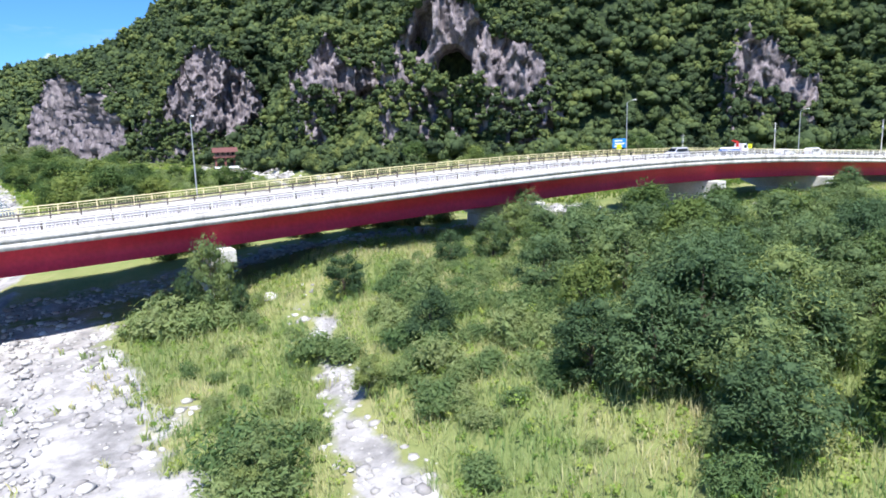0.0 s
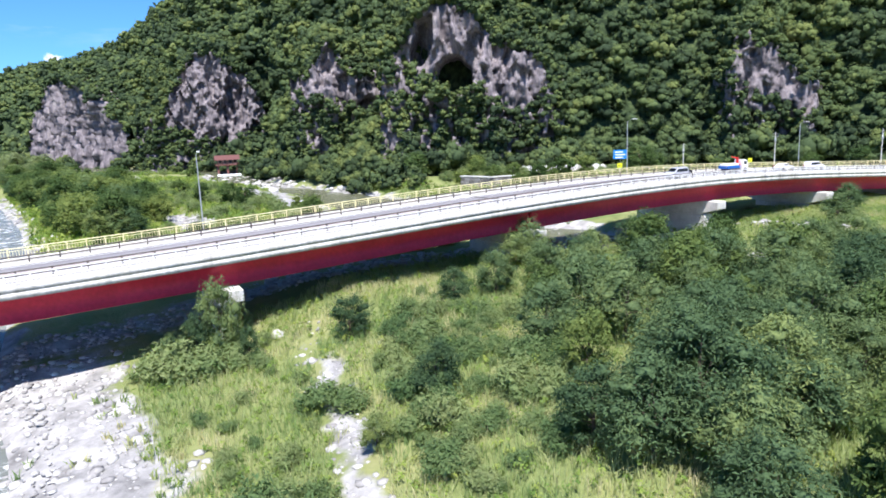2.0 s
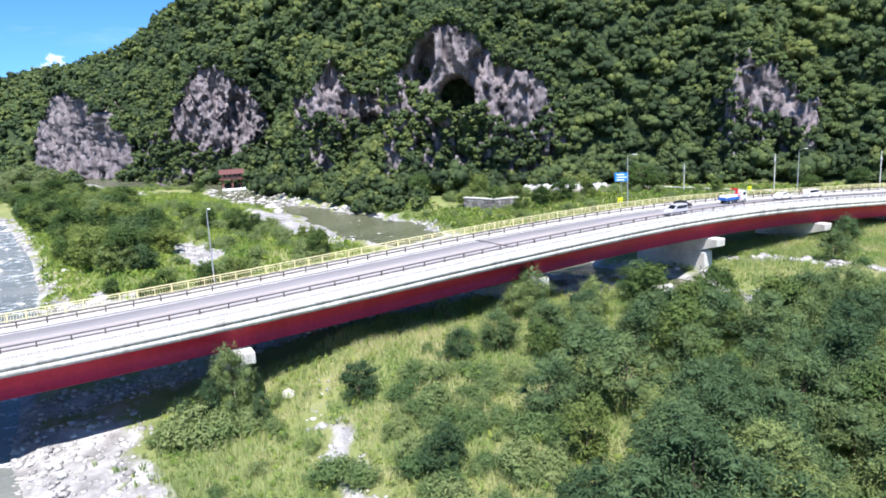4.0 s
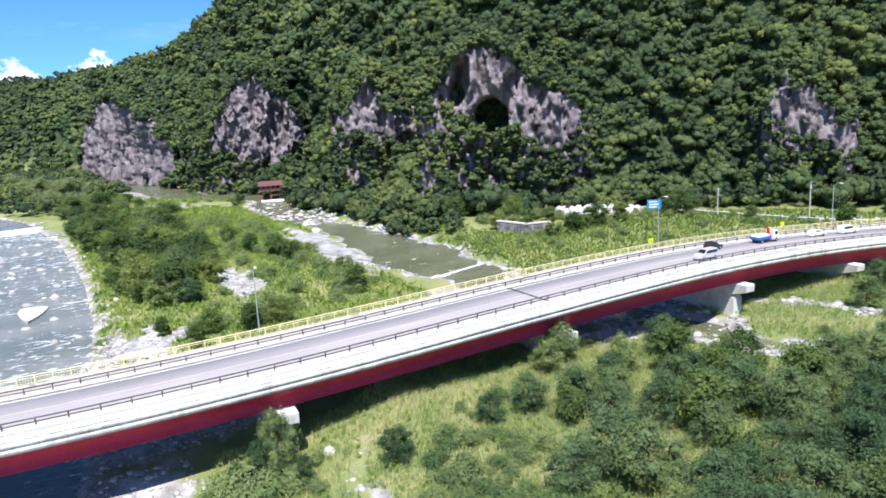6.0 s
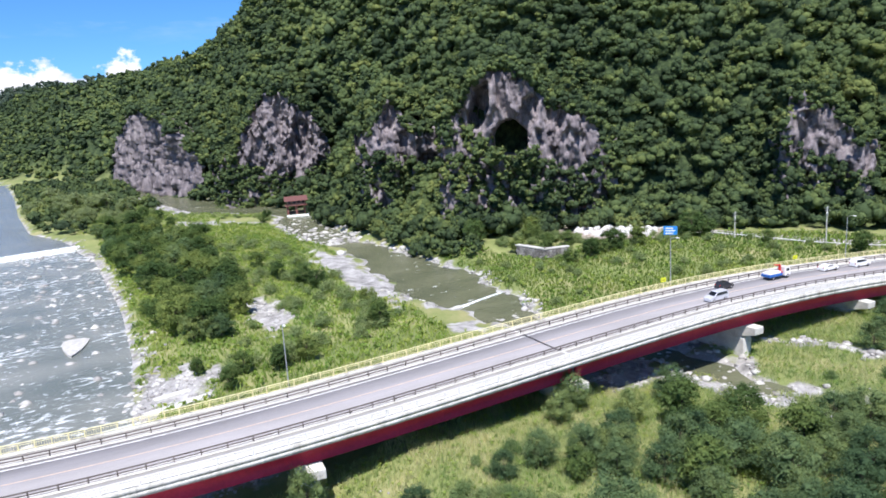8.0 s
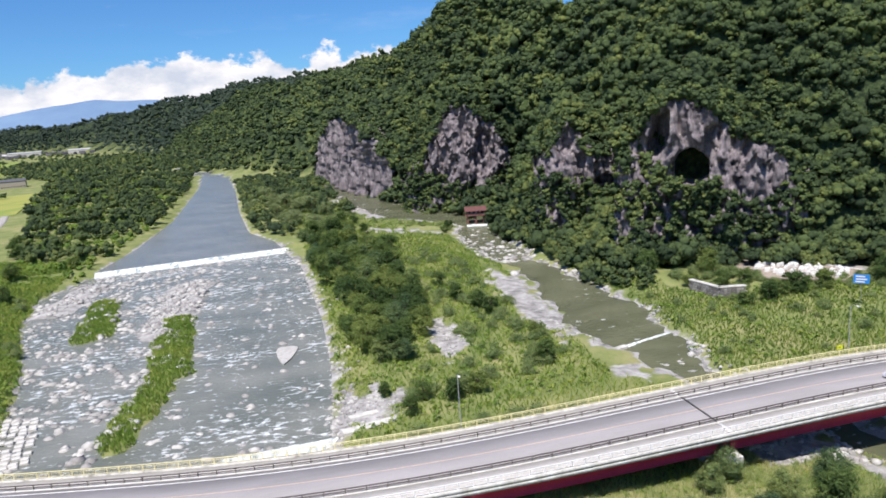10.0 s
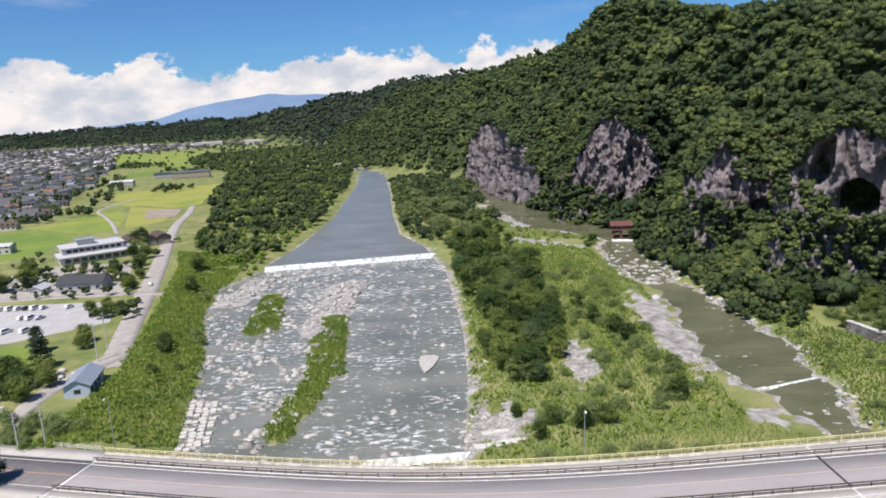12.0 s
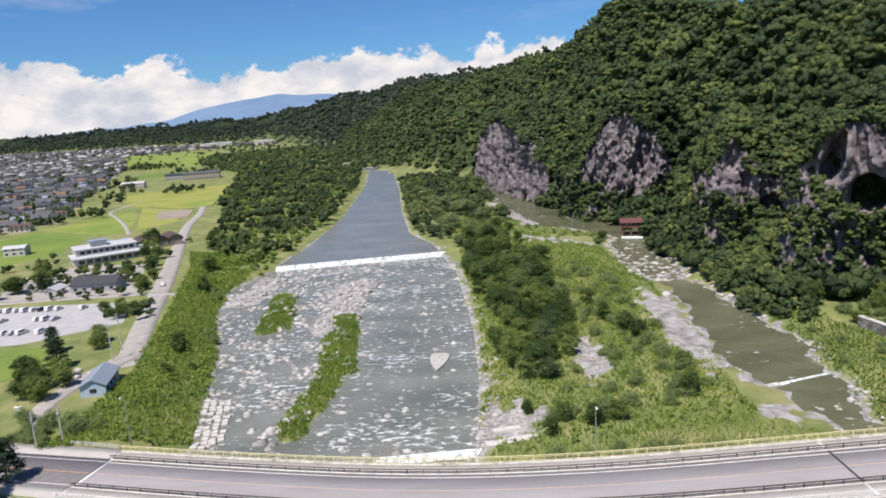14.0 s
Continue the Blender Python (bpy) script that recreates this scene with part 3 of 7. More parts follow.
def sheet_to_weir():
    q = np.concatenate([np.arange(-280, 306, 4.0)])
    Y = np.repeat(q[:, None], 12, 1)
    X = (river_l(q) - 3)[:, None] * (1 - t12) + (river_r(q) + 3)[:, None] * t12
    edge = weir_y(X[-1])
    k = ss(200, 305, Y)
    Y = Y + (edge[None, :] - 305) * k
    me = raw_mesh("river_water", np.stack([X, Y, rapid_level(Y)], -1).reshape(-1, 3), grid_faces(12, len(q)), M_RAPID, True)
    tagged(new("river_water", me), "shallow grey-green river rapids with white foam", "river", kind="structure")
    q = np.arange(305, 985, 6.0)
    Y = np.repeat(q[:, None], 12, 1)
    X = (river_l(q) - 3)[:, None] * (1 - t12) + (river_r(q) + 3)[:, None] * t12
    Y = Y + (weir_y(X[0])[None, :] - 305) * (1 - ss(305, 420, Y))
    me = raw_mesh("river_pool_water", np.stack([X, Y, np.full_like(X, 1.6)], -1).reshape(-1, 3), grid_faces(12, len(q)), M_CALM, True)
    tagged(new("river_pool_water", me), "smooth blue-grey river water above the weir", "river", kind="structure")


sheet_to_weir()
water_sheet("stream_water", np.arange(22, 716, 4.0), lambda y: stream_l(y) - 2, lambda y: stream_r(y) + 2, lambda X, Y: stream_level(Y), M_STREAM, "calm olive-green side stream among stones")


# ---- helpers for things ----
def empty(name, m=None, label="", category="", group="", kind=""):
    ob = new(name)
    if m is not None:
        ob.matrix_basis = m
    return tagged(ob, label, category, group, kind)


def part(name, bm, mat, parent, label="", smooth=False):
    """Links a bmesh, or a finished mesh, as one mesh object under a thing or a part."""
    if isinstance(bm, bmesh.types.BMesh):
        me = bpy.data.meshes.new(name)
        bm.to_mesh(me)
        bm.free()
        me.materials.append(mat)
        if smooth:
            for p in me.polygons:
                p.use_smooth = True
    else:
        me = bm
    ob = new(name, me)
    ob.parent = parent
    return tagged(ob, label)


def boxes(*items, bevel=0.0):
    """A bmesh of boxes, each (x0, y0, z0, x1, y1, z1)."""
    bm = bmesh.new()
    for x0, y0, z0, x1, y1, z1 in items:
        bmesh.ops.create_cube(bm, size=1, matrix=Matrix.LocRotScale(((x0 + x1) / 2, (y0 + y1) / 2, (z0 + z1) / 2), None, (abs(x1 - x0), abs(y1 - y0), abs(z1 - z0))))
    if bevel:
        bmesh.ops.bevel(bm, geom=bm.edges[:], offset=bevel, segments=1, affect="EDGES")
    return bm


def rod(bm, a, b, r0, r1=None, n=8):
    a, b = Vector(a), Vector(b)
    r1 = r0 if r1 is None else r1
    q = (b - a).to_track_quat("Z", "Y").to_matrix().to_4x4()
    bmesh.ops.create_cone(bm, cap_ends=True, segments=n, radius1=r0, radius2=r1, depth=(b - a).length, matrix=Matrix.Translation((a + b) / 2) @ q)
    return bm


def lathe(rings, n=10):
    """A bmesh from (radius, z) rings."""
    bm = bmesh.new()
    rows = [[bm.verts.new((r * math.cos(6.2832 * k / n), r * math.sin(6.2832 * k / n), z)) for k in range(n)] for r, z in rings]
    for a, b in zip(rows, rows[1:]):
        for k in range(n):
            bm.faces.new((a[k], a[(k + 1) % n], b[(k + 1) % n], b[k]))
    bm.faces.new(rows[0][::-1]), bm.faces.new(rows[-1])
    return bm


def ico():
    bm = bmesh.new()
    bmesh.ops.create_icosphere(bm, subdivisions=2, radius=1)
    v = np.array([tuple(q.co) for q in bm.verts])
    f = np.array([[q.index for q in p.verts] for p in bm.faces])
    bm.free()
    bm = bmesh.new()
    bmesh.ops.create_icosphere(bm, subdivisions=1, radius=1)
    v1 = np.array([tuple(q.co) for q in bm.verts])
    f1 = np.array([[q.index for q in p.verts] for p in bm.faces])
    bm.free()
    return v, f, v1, f1


ICO2_V, ICO2_F, ICO1_V, ICO1_F = ico()


def leaf_cards(rs, centres, radii, per, size, low=-0.35, jitter=0.34, lump=0.26, long=1.5, thin_=0.42):
    """Folded leaf fronds through lumpy, loose clumps: vertices and quads. centres: n x 3, radii: n x 3."""
    n = len(centres)
    d = rs.normal(size=(n, per, 3))
    d /= np.linalg.norm(d, axis=2, keepdims=True)
    d[..., 2] = np.where(d[..., 2] < low, -d[..., 2], d[..., 2])
    ph = rs.uniform(0, 6.28, (n, 1, 3))
    bulge = 1 + lump * (np.sin(d[..., 0] * 5 + ph[..., 0]) * np.sin(d[..., 1] * 5 + ph[..., 1]) + 0.6 * np.sin(d[..., 2] * 7 + ph[..., 2]))
    bulge = bulge * (0.55 + 0.72 * rs.rand(n, per) ** 0.7)
    p = centres[:, None, :] + d * radii[:, None, :] * bulge[..., None]
    nrm = d / radii[:, None, :] * radii[:, None, :1] + rs.normal(size=d.shape) * jitter
    nrm[..., 2] += 0.35
    nrm /= np.linalg.norm(nrm, axis=2, keepdims=True)
    # fronds point outwards and droop a little
    out = d * 0.9 + rs.normal(size=d.shape) * 0.7
    out[..., 2] -= 0.1
    u = out - nrm * np.sum(out * nrm, axis=2, keepdims=True)
    u /= np.linalg.norm(u, axis=2, keepdims=True) + 1e-9
    v = np.cross(nrm, u)
    s = (size if np.ndim(size) == 0 else np.asarray(size)[:, None, None]) * rs.uniform(0.6, 1.35, (n, per, 1))
    q = np.stack([p - u * s * long, p - v * s * thin_ - nrm * s * 0.12, p + u * s * long, p + v * s * thin_ - nrm * s * 0.12], 2).reshape(-1, 3)
    return q, np.arange(len(q)).reshape(-1, 4)


def crown_cores(rs, centres, radii, shrink=0.8, low=0.8, high=1.1):
    n = len(centres)
    v = ICO1_V[None] * radii[:, None, :] * shrink * rs.uniform(low, high, (n, len(ICO1_V), 1)) + centres[:, None, :]
    f = ICO1_F[None] + (np.arange(n) * len(ICO1_V))[:, None, None]
    return v.reshape(-1, 3), f.reshape(-1, 3)


def as_quads(tri):
    return np.concatenate([tri, tri[:, 2:3]], 1)


def merge(*sets):
    vs, fs, k = [], [], 0
    for v, f in sets:
        vs.append(v), fs.append(f + k)
        k += len(v)
    return np.concatenate(vs), np.concatenate(fs)


def cliff_mask(x, y):
    """True where bare rock leaves no room for a tree."""
    out = np.zeros(np.shape(x), bool)
    for q in CLIFFS:
        f = radians(q["face"])
        nx, ny = math.cos(f), math.sin(f)
        a = -(x - q["c"][0]) * ny + (y - q["c"][1]) * nx
        b = -((x - q["c"][0]) * nx + (y - q["c"][1]) * ny)
        out |= (np.abs(a) < q["w"] + 1) & (b > (-1 if q["zf"] > 12 else -8)) & (b < (21 if q["cave"] else 15))
    return out


EYE = (6.0, 0.0)


def bough_cards(rs, c, radii, boughs, per, size, lumps=True):
    """Leafy boughs heaped over each crown, each a rough lump under its leaf sprays: vertices, faces, and the boughs' drift in tint."""
    n = len(c)
    d = rs.normal(size=(n, boughs, 3))
    d[..., 2] = np.abs(d[..., 2]) * 0.9 - 0.25
    d /= np.linalg.norm(d, axis=2, keepdims=True)
    out = rs.uniform(0.40, 0.80, (n, boughs, 1))
    bc = c[:, None, :] + d * radii[:, None, :] * out
    br = radii[:, None, :] * rs.uniform(0.28, 0.50, (n, boughs, 1)) * np.array([1, 1, 0.85])
    e = rs.normal(size=(n, boughs, per, 3)) + d[:, :, None, :] * 0.8
    e[..., 2] += 0.45
    e /= np.linalg.norm(e, axis=3, keepdims=True)
    p = bc[:, :, None, :] + e * br[:, :, None, :] * rs.uniform(0.74, 1.16, (n, boughs, per, 1))
    nrm = e + rs.normal(size=e.shape) * 0.34
    nrm[..., 2] += 0.25
    nrm /= np.linalg.norm(nrm, axis=3, keepdims=True)
    u = np.cross(nrm, rs.normal(size=e.shape))
    u /= np.linalg.norm(u, axis=3, keepdims=True) + 1e-9
    v = np.cross(nrm, u)
    s = size * rs.uniform(0.55, 1.4, (n, boughs, per, 1))
    q = np.stack([p - u * s * 0.9, p - v * s * 0.55 - nrm * s * 0.2, p + u * s * 0.9, p + v * s * 0.55 - nrm * s * 0.2], 3).reshape(-1, 3)
    f = np.arange(len(q)).reshape(-1, 4)
    drift = rs.normal(0, 0.10, (n, boughs)).ravel()
    tint = np.repeat(drift, per * 4)
    if lumps:
        lv, lf = crown_cores(rs, bc.reshape(-1, 3), br.reshape(-1, 3), 0.80, 0.72, 1.16)
        q, f = merge((q, f), (lv, as_quads(lf)))
        # lumps a little darker than their sprays: shade between leaves put into the tint
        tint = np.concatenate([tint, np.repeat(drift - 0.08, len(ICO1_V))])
    return q, f, tint


def crowns(name, c, radii, per, size, rs, mat, label, boughs=8, category="trees"):
    """One object of many crowns of leafy boughs round a heart tinted darker for inner shade; each crown with a tint of
    its own.
    """
    own = rs.rand(len(c))
    per = max(2, per // boughs)
    lumps = boughs > 3
    v, f, tint = bough_cards(rs, c, radii, boughs, per, size, lumps)
    tint[:len(c) * boughs * per * 4] += np.repeat(own, boughs * per * 4)
    if lumps:
        tint[len(c) * boughs * per * 4:] += np.repeat(own, boughs * len(ICO1_V))
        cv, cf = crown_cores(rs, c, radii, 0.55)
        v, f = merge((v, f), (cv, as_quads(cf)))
        # heart tint lowered, so the crown's inner shade is in its colour
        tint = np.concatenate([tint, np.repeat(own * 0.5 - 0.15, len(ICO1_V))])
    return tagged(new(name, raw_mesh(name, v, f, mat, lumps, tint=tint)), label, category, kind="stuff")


def forest(name, r0, r1, gap, rad, per, size, seed, label, deep=560, boughs=9, x0=-250, mat=None):
    rs = np.random.RandomState(seed)
    gx = np.arange(x0, 620, gap)
    gy = np.arange(-120, min(r1, 4200) + 30, gap)
    X, Y = np.meshgrid(gx, gy)
    X, Y = (X + rs.uniform(-0.5, 0.5, X.shape) * gap).ravel(), (Y + rs.uniform(-0.5, 0.5, Y.shape) * gap).ravel()
    R = np.hypot(X - EYE[0], Y - EYE[1])
    az = np.degrees(np.arctan2(X - EYE[0], Y - EYE[1]))
    k = (R >= r0) & (R < r1) & (az > -46) & (az < 70)
    X, Y = X[k], Y[k]
    dm, _ = hill_depth(X, Y)
    keep = (dm > -7) & (dm < deep) & ~cliff_mask(X, Y)
    X, Y = X[keep], Y[keep]
    Z = land(X, Y)
    # on a steep face more trees stand one above another
    e = gap * 0.55
    around = np.stack([land(X + e, Y), land(X - e, Y), land(X, Y + e), land(X, Y - e)])
    lo, hi = np.minimum(Z, around.min(0)), np.maximum(Z, around.max(0))
    more = np.clip((hi - lo) / (gap * 0.9) - 0.8, 0, 6).round().astype(int)
    k = np.repeat(np.arange(len(X)), more)
    X, Y = np.concatenate([X, X[k] + rs.uniform(-e, e, len(k))]), np.concatenate([Y, Y[k] + rs.uniform(-e, e, len(k))])
    Z = np.concatenate([Z, lo[k] + (hi - lo)[k] * rs.rand(len(k))])
    n = len(X)
    rr = rad[0] + (rad[1] - rad[0]) * rs.rand(n) ** 1.4
    radii = np.stack([rr * rs.uniform(0.8, 1.2, n), rr * rs.uniform(0.8, 1.2, n), rr * rs.uniform(0.75, 1.25, n)], 1)
    c = np.stack([X, Y, Z + radii[:, 2] * 0.6 + rs.uniform(-1.0, 2.5, n) * rr / 4], 1)
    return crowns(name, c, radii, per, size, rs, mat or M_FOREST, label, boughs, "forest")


def wood(name, pts, rad, per, size, seed, label, mat=None, lift=0.9, boughs=7):
    """A stand of trees too many to count: crowns over the ground at plan points."""
    rs = np.random.RandomState(seed)
    pts = np.asarray(pts, float)
    n = len(pts)
    rr = rad[0] + (rad[1] - rad[0]) * rs.rand(n) ** 1.3
    radii = np.stack([rr, rr, rr * rs.uniform(0.8, 1.2, n)], 1)
    c = np.stack([pts[:, 0], pts[:, 1], land(pts[:, 0], pts[:, 1]) + radii[:, 2] * lift], 1)
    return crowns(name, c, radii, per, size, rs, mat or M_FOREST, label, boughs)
# ---- cliffs ----
CLING = []


def facet(a, z, fa, fz, depth, off):
    """Tilted slabs of rock, broken along steep joints."""
    p = Vector((a * fa, z * fz, fa * 31)) + off
    p.z = fa * 31
    c = noise.voronoi(p)[1][0]
    h1, h2, h3 = noise.cell(c * 53.1), noise.cell(c * 71.7 + Vector((5, 1, 2))), noise.cell(c * 91.3 + Vector((1, 7, 3)))
    return depth * (0.55 * h1 + 1.1 * (p.x - c.x) * h2 + 0.8 * (p.y - c.y) * h3)


def build_cliff(q, seed):
    """A sheer rock face of broken slabs and ledges under an arched top, with its hollows and cave; the woods close over its margins."""
    w, zf, zt = q["w"] + 5, q["zf"] - 8, q["zt"] + 2
    res = 0.6 if w < 40 else 1.3
    na, nz_ = int(2 * w / res), int((zt - zf) / res)
    rs = np.random.RandomState(seed)
    off = Vector(rs.uniform(0, 100, 3))
    f = radians(q["face"])
    n2, u2 = Vector((math.cos(f), math.sin(f), 0)), Vector((-math.sin(f), math.cos(f), 0))
    verts = []
    for j in range(nz_ + 1):
        z = zf + (zt - zf) * j / nz_
        h = j / nz_
        for i in range(na + 1):
            a = -w + 2 * w * i / na
            p = Vector((a * 0.045, z * 0.03, 0)) + off
            warp = noise.noise(Vector((a * 0.09, z * 0.09, 2)) + off) * 2.6
            big = noise.noise(p) * 4.0 - abs(noise.noise(p * 1.7 + Vector((7, 0, 0)))) * 3.0
            d = big + facet(a + warp, z + warp, 0.10, 0.032, 5.0, off) + facet(a - warp * 0.5, z + warp, 0.27, 0.11, 3.6, off) + facet(a, z + warp * 0.4, 0.62, 0.30, 1.9, off) + 1.0 - h * 5.0
            d -= max(0.0, abs(a) / w - 0.75) * 34
            top = along(q["crest"], a) + noise.noise(Vector((a * 0.15, 0, 5)) + off) * 2
            d -= max(0.0, z - top) * 1.6
            face, bare = d, False
            for ca, cz, cw, ch, deep in q.get("niches", ()):
                k = math.hypot((a - ca - 0.25 * (z - cz)) / cw, (z - cz) / ch) + noise.noise(Vector((a * 0.2, z * 0.2, 15)) + off) * 0.25
                d -= deep * max(0.0, min(1.0, (1.05 - k) * 12.0))
            if q["cave"]:
                ca, cz, cw, ch, deep = q["cave"]
                k = math.hypot((a - ca) / cw, (z - cz) / (ch if z > cz - 3 else ch * 0.6))
                k += noise.noise(Vector((a * 0.25, z * 0.25, 11)) + off) * 0.12
                d -= deep * max(0.0, min(1.0, (1.02 - k) * 14.0))
                bare = k < 1.15
                if z < cz - ch * 0.2 and k < 1.5 and rs.rand() < res * res / 6:
                    CLING.append((*(Vector((q["c"][0], q["c"][1], 0)) + u2 * a + n2 * (face + 1.2)).xy, z - 1.0, 0.8))
            co = Vector((q["c"][0], q["c"][1], 0)) + u2 * a + n2 * d
            verts.append((co.x, co.y, min(z, top + 1.2)))
            # trees cling to the margins and leave an uneven bare face
            rag = noise.noise(Vector((a * 0.08, z * 0.08, 21)) + off) * 8 + noise.noise(Vector((a * 0.22, z * 0.22, 31)) + off) * 4
            foot = along(q["sole"], a)
            edge = min(top - z + rag * 0.4, z - foot + rag * 0.35)
            if edge < 1.0 and not bare and rs.rand() < res * res / (7 if z > foot else 4.5):
                CLING.append((co.x + n2.x * 0.9, co.y + n2.y * 0.9, z, 1.0 if w < 60 else 1.6))
    if q["cave"]:
        ca, cz, cw, ch, _d = q["cave"]
        for _ in range(14):
            x, y, _z = Vector((q["c"][0], q["c"][1], 0)) + u2 * (ca + cw * rs.uniform(-1.3, 1.3)) + n2 * rs.uniform(3.0, 5.5)
            CLING.append((x, y, cz - ch * rs.uniform(0.42, 0.85), 0.9))
    # the wood leans over the crest
    grid = np.array(verts).reshape(nz_ + 1, na + 1, 3)
    for i in range(0, na + 1, 2 if w < 60 else 3):
        a = -w + 2 * w * i / na
        top = float(along(q["crest"], a))
        j = min(nz_, max(0, int((top - zf) / (zt - zf) * nz_)))
        for _ in range(2):
            x, y, _z = grid[max(0, j - 2), i]
            out = rs.uniform(-2.0, 1.2)
            CLING.append((x + n2.x * out, y + n2.y * out, top + rs.uniform(-1.2, 3.0), rs.uniform(0.9, 1.4) * (0.75 if w < 24 else 1.0 if w < 60 else 1.5)))
    return raw_mesh("cliff", np.array(verts), grid_faces(na + 1, nz_ + 1)[:, ::-1], M_ROCK, False)


LABELS = {"cave": "grey-mauve rock cliff with a dark arched cave", "hollow": "grey rock cliff with a shallow hollow among trees",
          "broad": "broad fissured grey-mauve rock cliff", "column": "tall pale columnar rock cliff above the water",
          "upper": "pinkish-grey rock outcrop high among trees"}
for k, q in enumerate(CLIFFS):
    tagged(new("cliff", build_cliff(q, 40 + k)), LABELS[q["name"]], "cliff", kind="structure")



def cling_trees():
    rs = np.random.RandomState(9)
    c = np.array(CLING)
    rr = rs.uniform(1.5, 3.2, len(c)) * c[:, 3]
    radii = np.stack([rr, rr, rr * rs.uniform(0.8, 1.2, len(c))], 1)
    crowns("cliff_trees", c[:, :3].copy(), radii, 42, 0.5, rs, M_FOREST, "small trees clinging round the bare cliffs", 5)


cling_trees()
forest("hillside_forest", 120, 340, 4.2, (2.5, 5.6), 180, 0.42, 1, "dense broadleaf forest on the steep hillside", boughs=12)
forest("hillside_forest_beyond", 340, 720, 6.4, (3.0, 7.4), 60, 0.8, 2, "dense green forest on the farther slopes", 420, 10)
forest("hillside_forest_distant", 720, 1500, 10.5, (4.5, 8.0), 14, 2.2, 3, "distant forest on the long ridge", 480, 5, -700)
# the remote ridges carry their haze in the leaf colour
forest("hillside_forest_remote", 1500, 4200, 18, (7, 11), 8, 3.6, 4, "haze-tinted forest on the remote ridges", 620, 4, -3400, M_HAZED)


# ---- far blue mountain ----
def build_far_mountain():
    xs, ts = np.linspace(-4400, 300, 90), np.linspace(0, 1, 14)
    X, Tt = np.meshgrid(xs, ts)
    crest = np.interp(xs, [-4400, -3000, -2350, -1950, -1720, -1500, -1280, -1050, -700, 300], [40, 60, 95, 130, 190, 232, 250, 236, 200, 120])
    Y = np.sqrt(4580.0 ** 2 - np.clip(np.abs(X), 0, 4400) ** 2) - 420 * (1 - Tt)
    Z = crest[None, :] * Tt ** 0.8 + 6 * wave(X, Y, 300, 5)
    # aerial haze is painted in: the slope's base colour is blue
    m = material("far_haze_slope", [(0.3, (0.13, 0.21, 0.33)), (0.7, (0.17, 0.26, 0.38))], 0.004, 1.0, spec=0.0)
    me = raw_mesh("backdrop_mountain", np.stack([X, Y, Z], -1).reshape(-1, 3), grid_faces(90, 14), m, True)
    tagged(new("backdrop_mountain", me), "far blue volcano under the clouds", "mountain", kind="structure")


build_far_mountain()

# ---- bridge ----
EDGE = [(-130, 127), (-80, 117.5), (-45, 110.2), (-10, 103.8), (25, 101.2), (60, 102.2), (95, 105), (125, 106.2), (150, 105.6), (178, 103), (215, 96), (250, 86)]
WIDE, DECK = 18.4, 0.0


CREST_X = np.arange(-130, 261, 5.0)
CREST_Z = np.interp(CREST_X, [-130, -80, -10, 60, 110, 175, 260], [5.2, 5.4, 6.9, 10.7, 10.7, 6.9, 5.4])
for _ in range(40):
    CREST_Z[1:-1] = 0.25 * CREST_Z[:-2] + 0.5 * CREST_Z[1:-1] + 0.25 * CREST_Z[2:]


def deck_z(x):
    """The roadway's height along the bridge: a long crest."""
    return np.interp(x, CREST_X, CREST_Z)


def smooth_line(pts, step=1.0):
    """A curve through a few plan points, sampled evenly."""
    p = [Vector(q) for q in pts]
    p = [p[0] * 2 - p[1]] + p + [p[-1] * 2 - p[-2]]
    out = []
    for a, b, c, d in zip(p, p[1:], p[2:], p[3:]):
        for k in range(24):
            t = k / 24
            out.append(0.5 * (2 * b + (c - a) * t + (2 * a - 5 * b + 4 * c - d) * t * t + (3 * b - a - 3 * c + d) * t ** 3))
    q = np.array([tuple(v) for v in out])
    for _ in range(60):
        q[1:-1] = 0.25 * q[:-2] + 0.5 * q[1:-1] + 0.25 * q[2:]
    s = np.concatenate([[0], np.cumsum(np.hypot(*np.diff(q, axis=0).T))])
    e = np.arange(0, s[-1], step)
    return np.stack([np.interp(e, s, q[:, 0]), np.interp(e, s, q[:, 1])], 1)


LINE = smooth_line(EDGE)
TAN = np.gradient(LINE, axis=0)
TAN /= np.linalg.norm(TAN, axis=1, keepdims=True)
RIGHT = np.stack([TAN[:, 1], -TAN[:, 0]], 1)


def s_at(x):
    """Distance along the bridge at plan x."""
    return float(np.interp(x, LINE[:, 0], np.arange(len(LINE))))


def on_bridge(s, o):
    k = np.arange(len(LINE))
    return Vector((np.interp(s, k, LINE[:, 0]) + o * np.interp(s, k, RIGHT[:, 0]), np.interp(s, k, LINE[:, 1]) + o * np.interp(s, k, RIGHT[:, 1]), deck_z(np.interp(s, k, LINE[:, 0]))))


def heading(s):
    k = np.arange(len(LINE))
    return math.atan2(np.interp(s, k, TAN[:, 1]), np.interp(s, k, TAN[:, 0]))


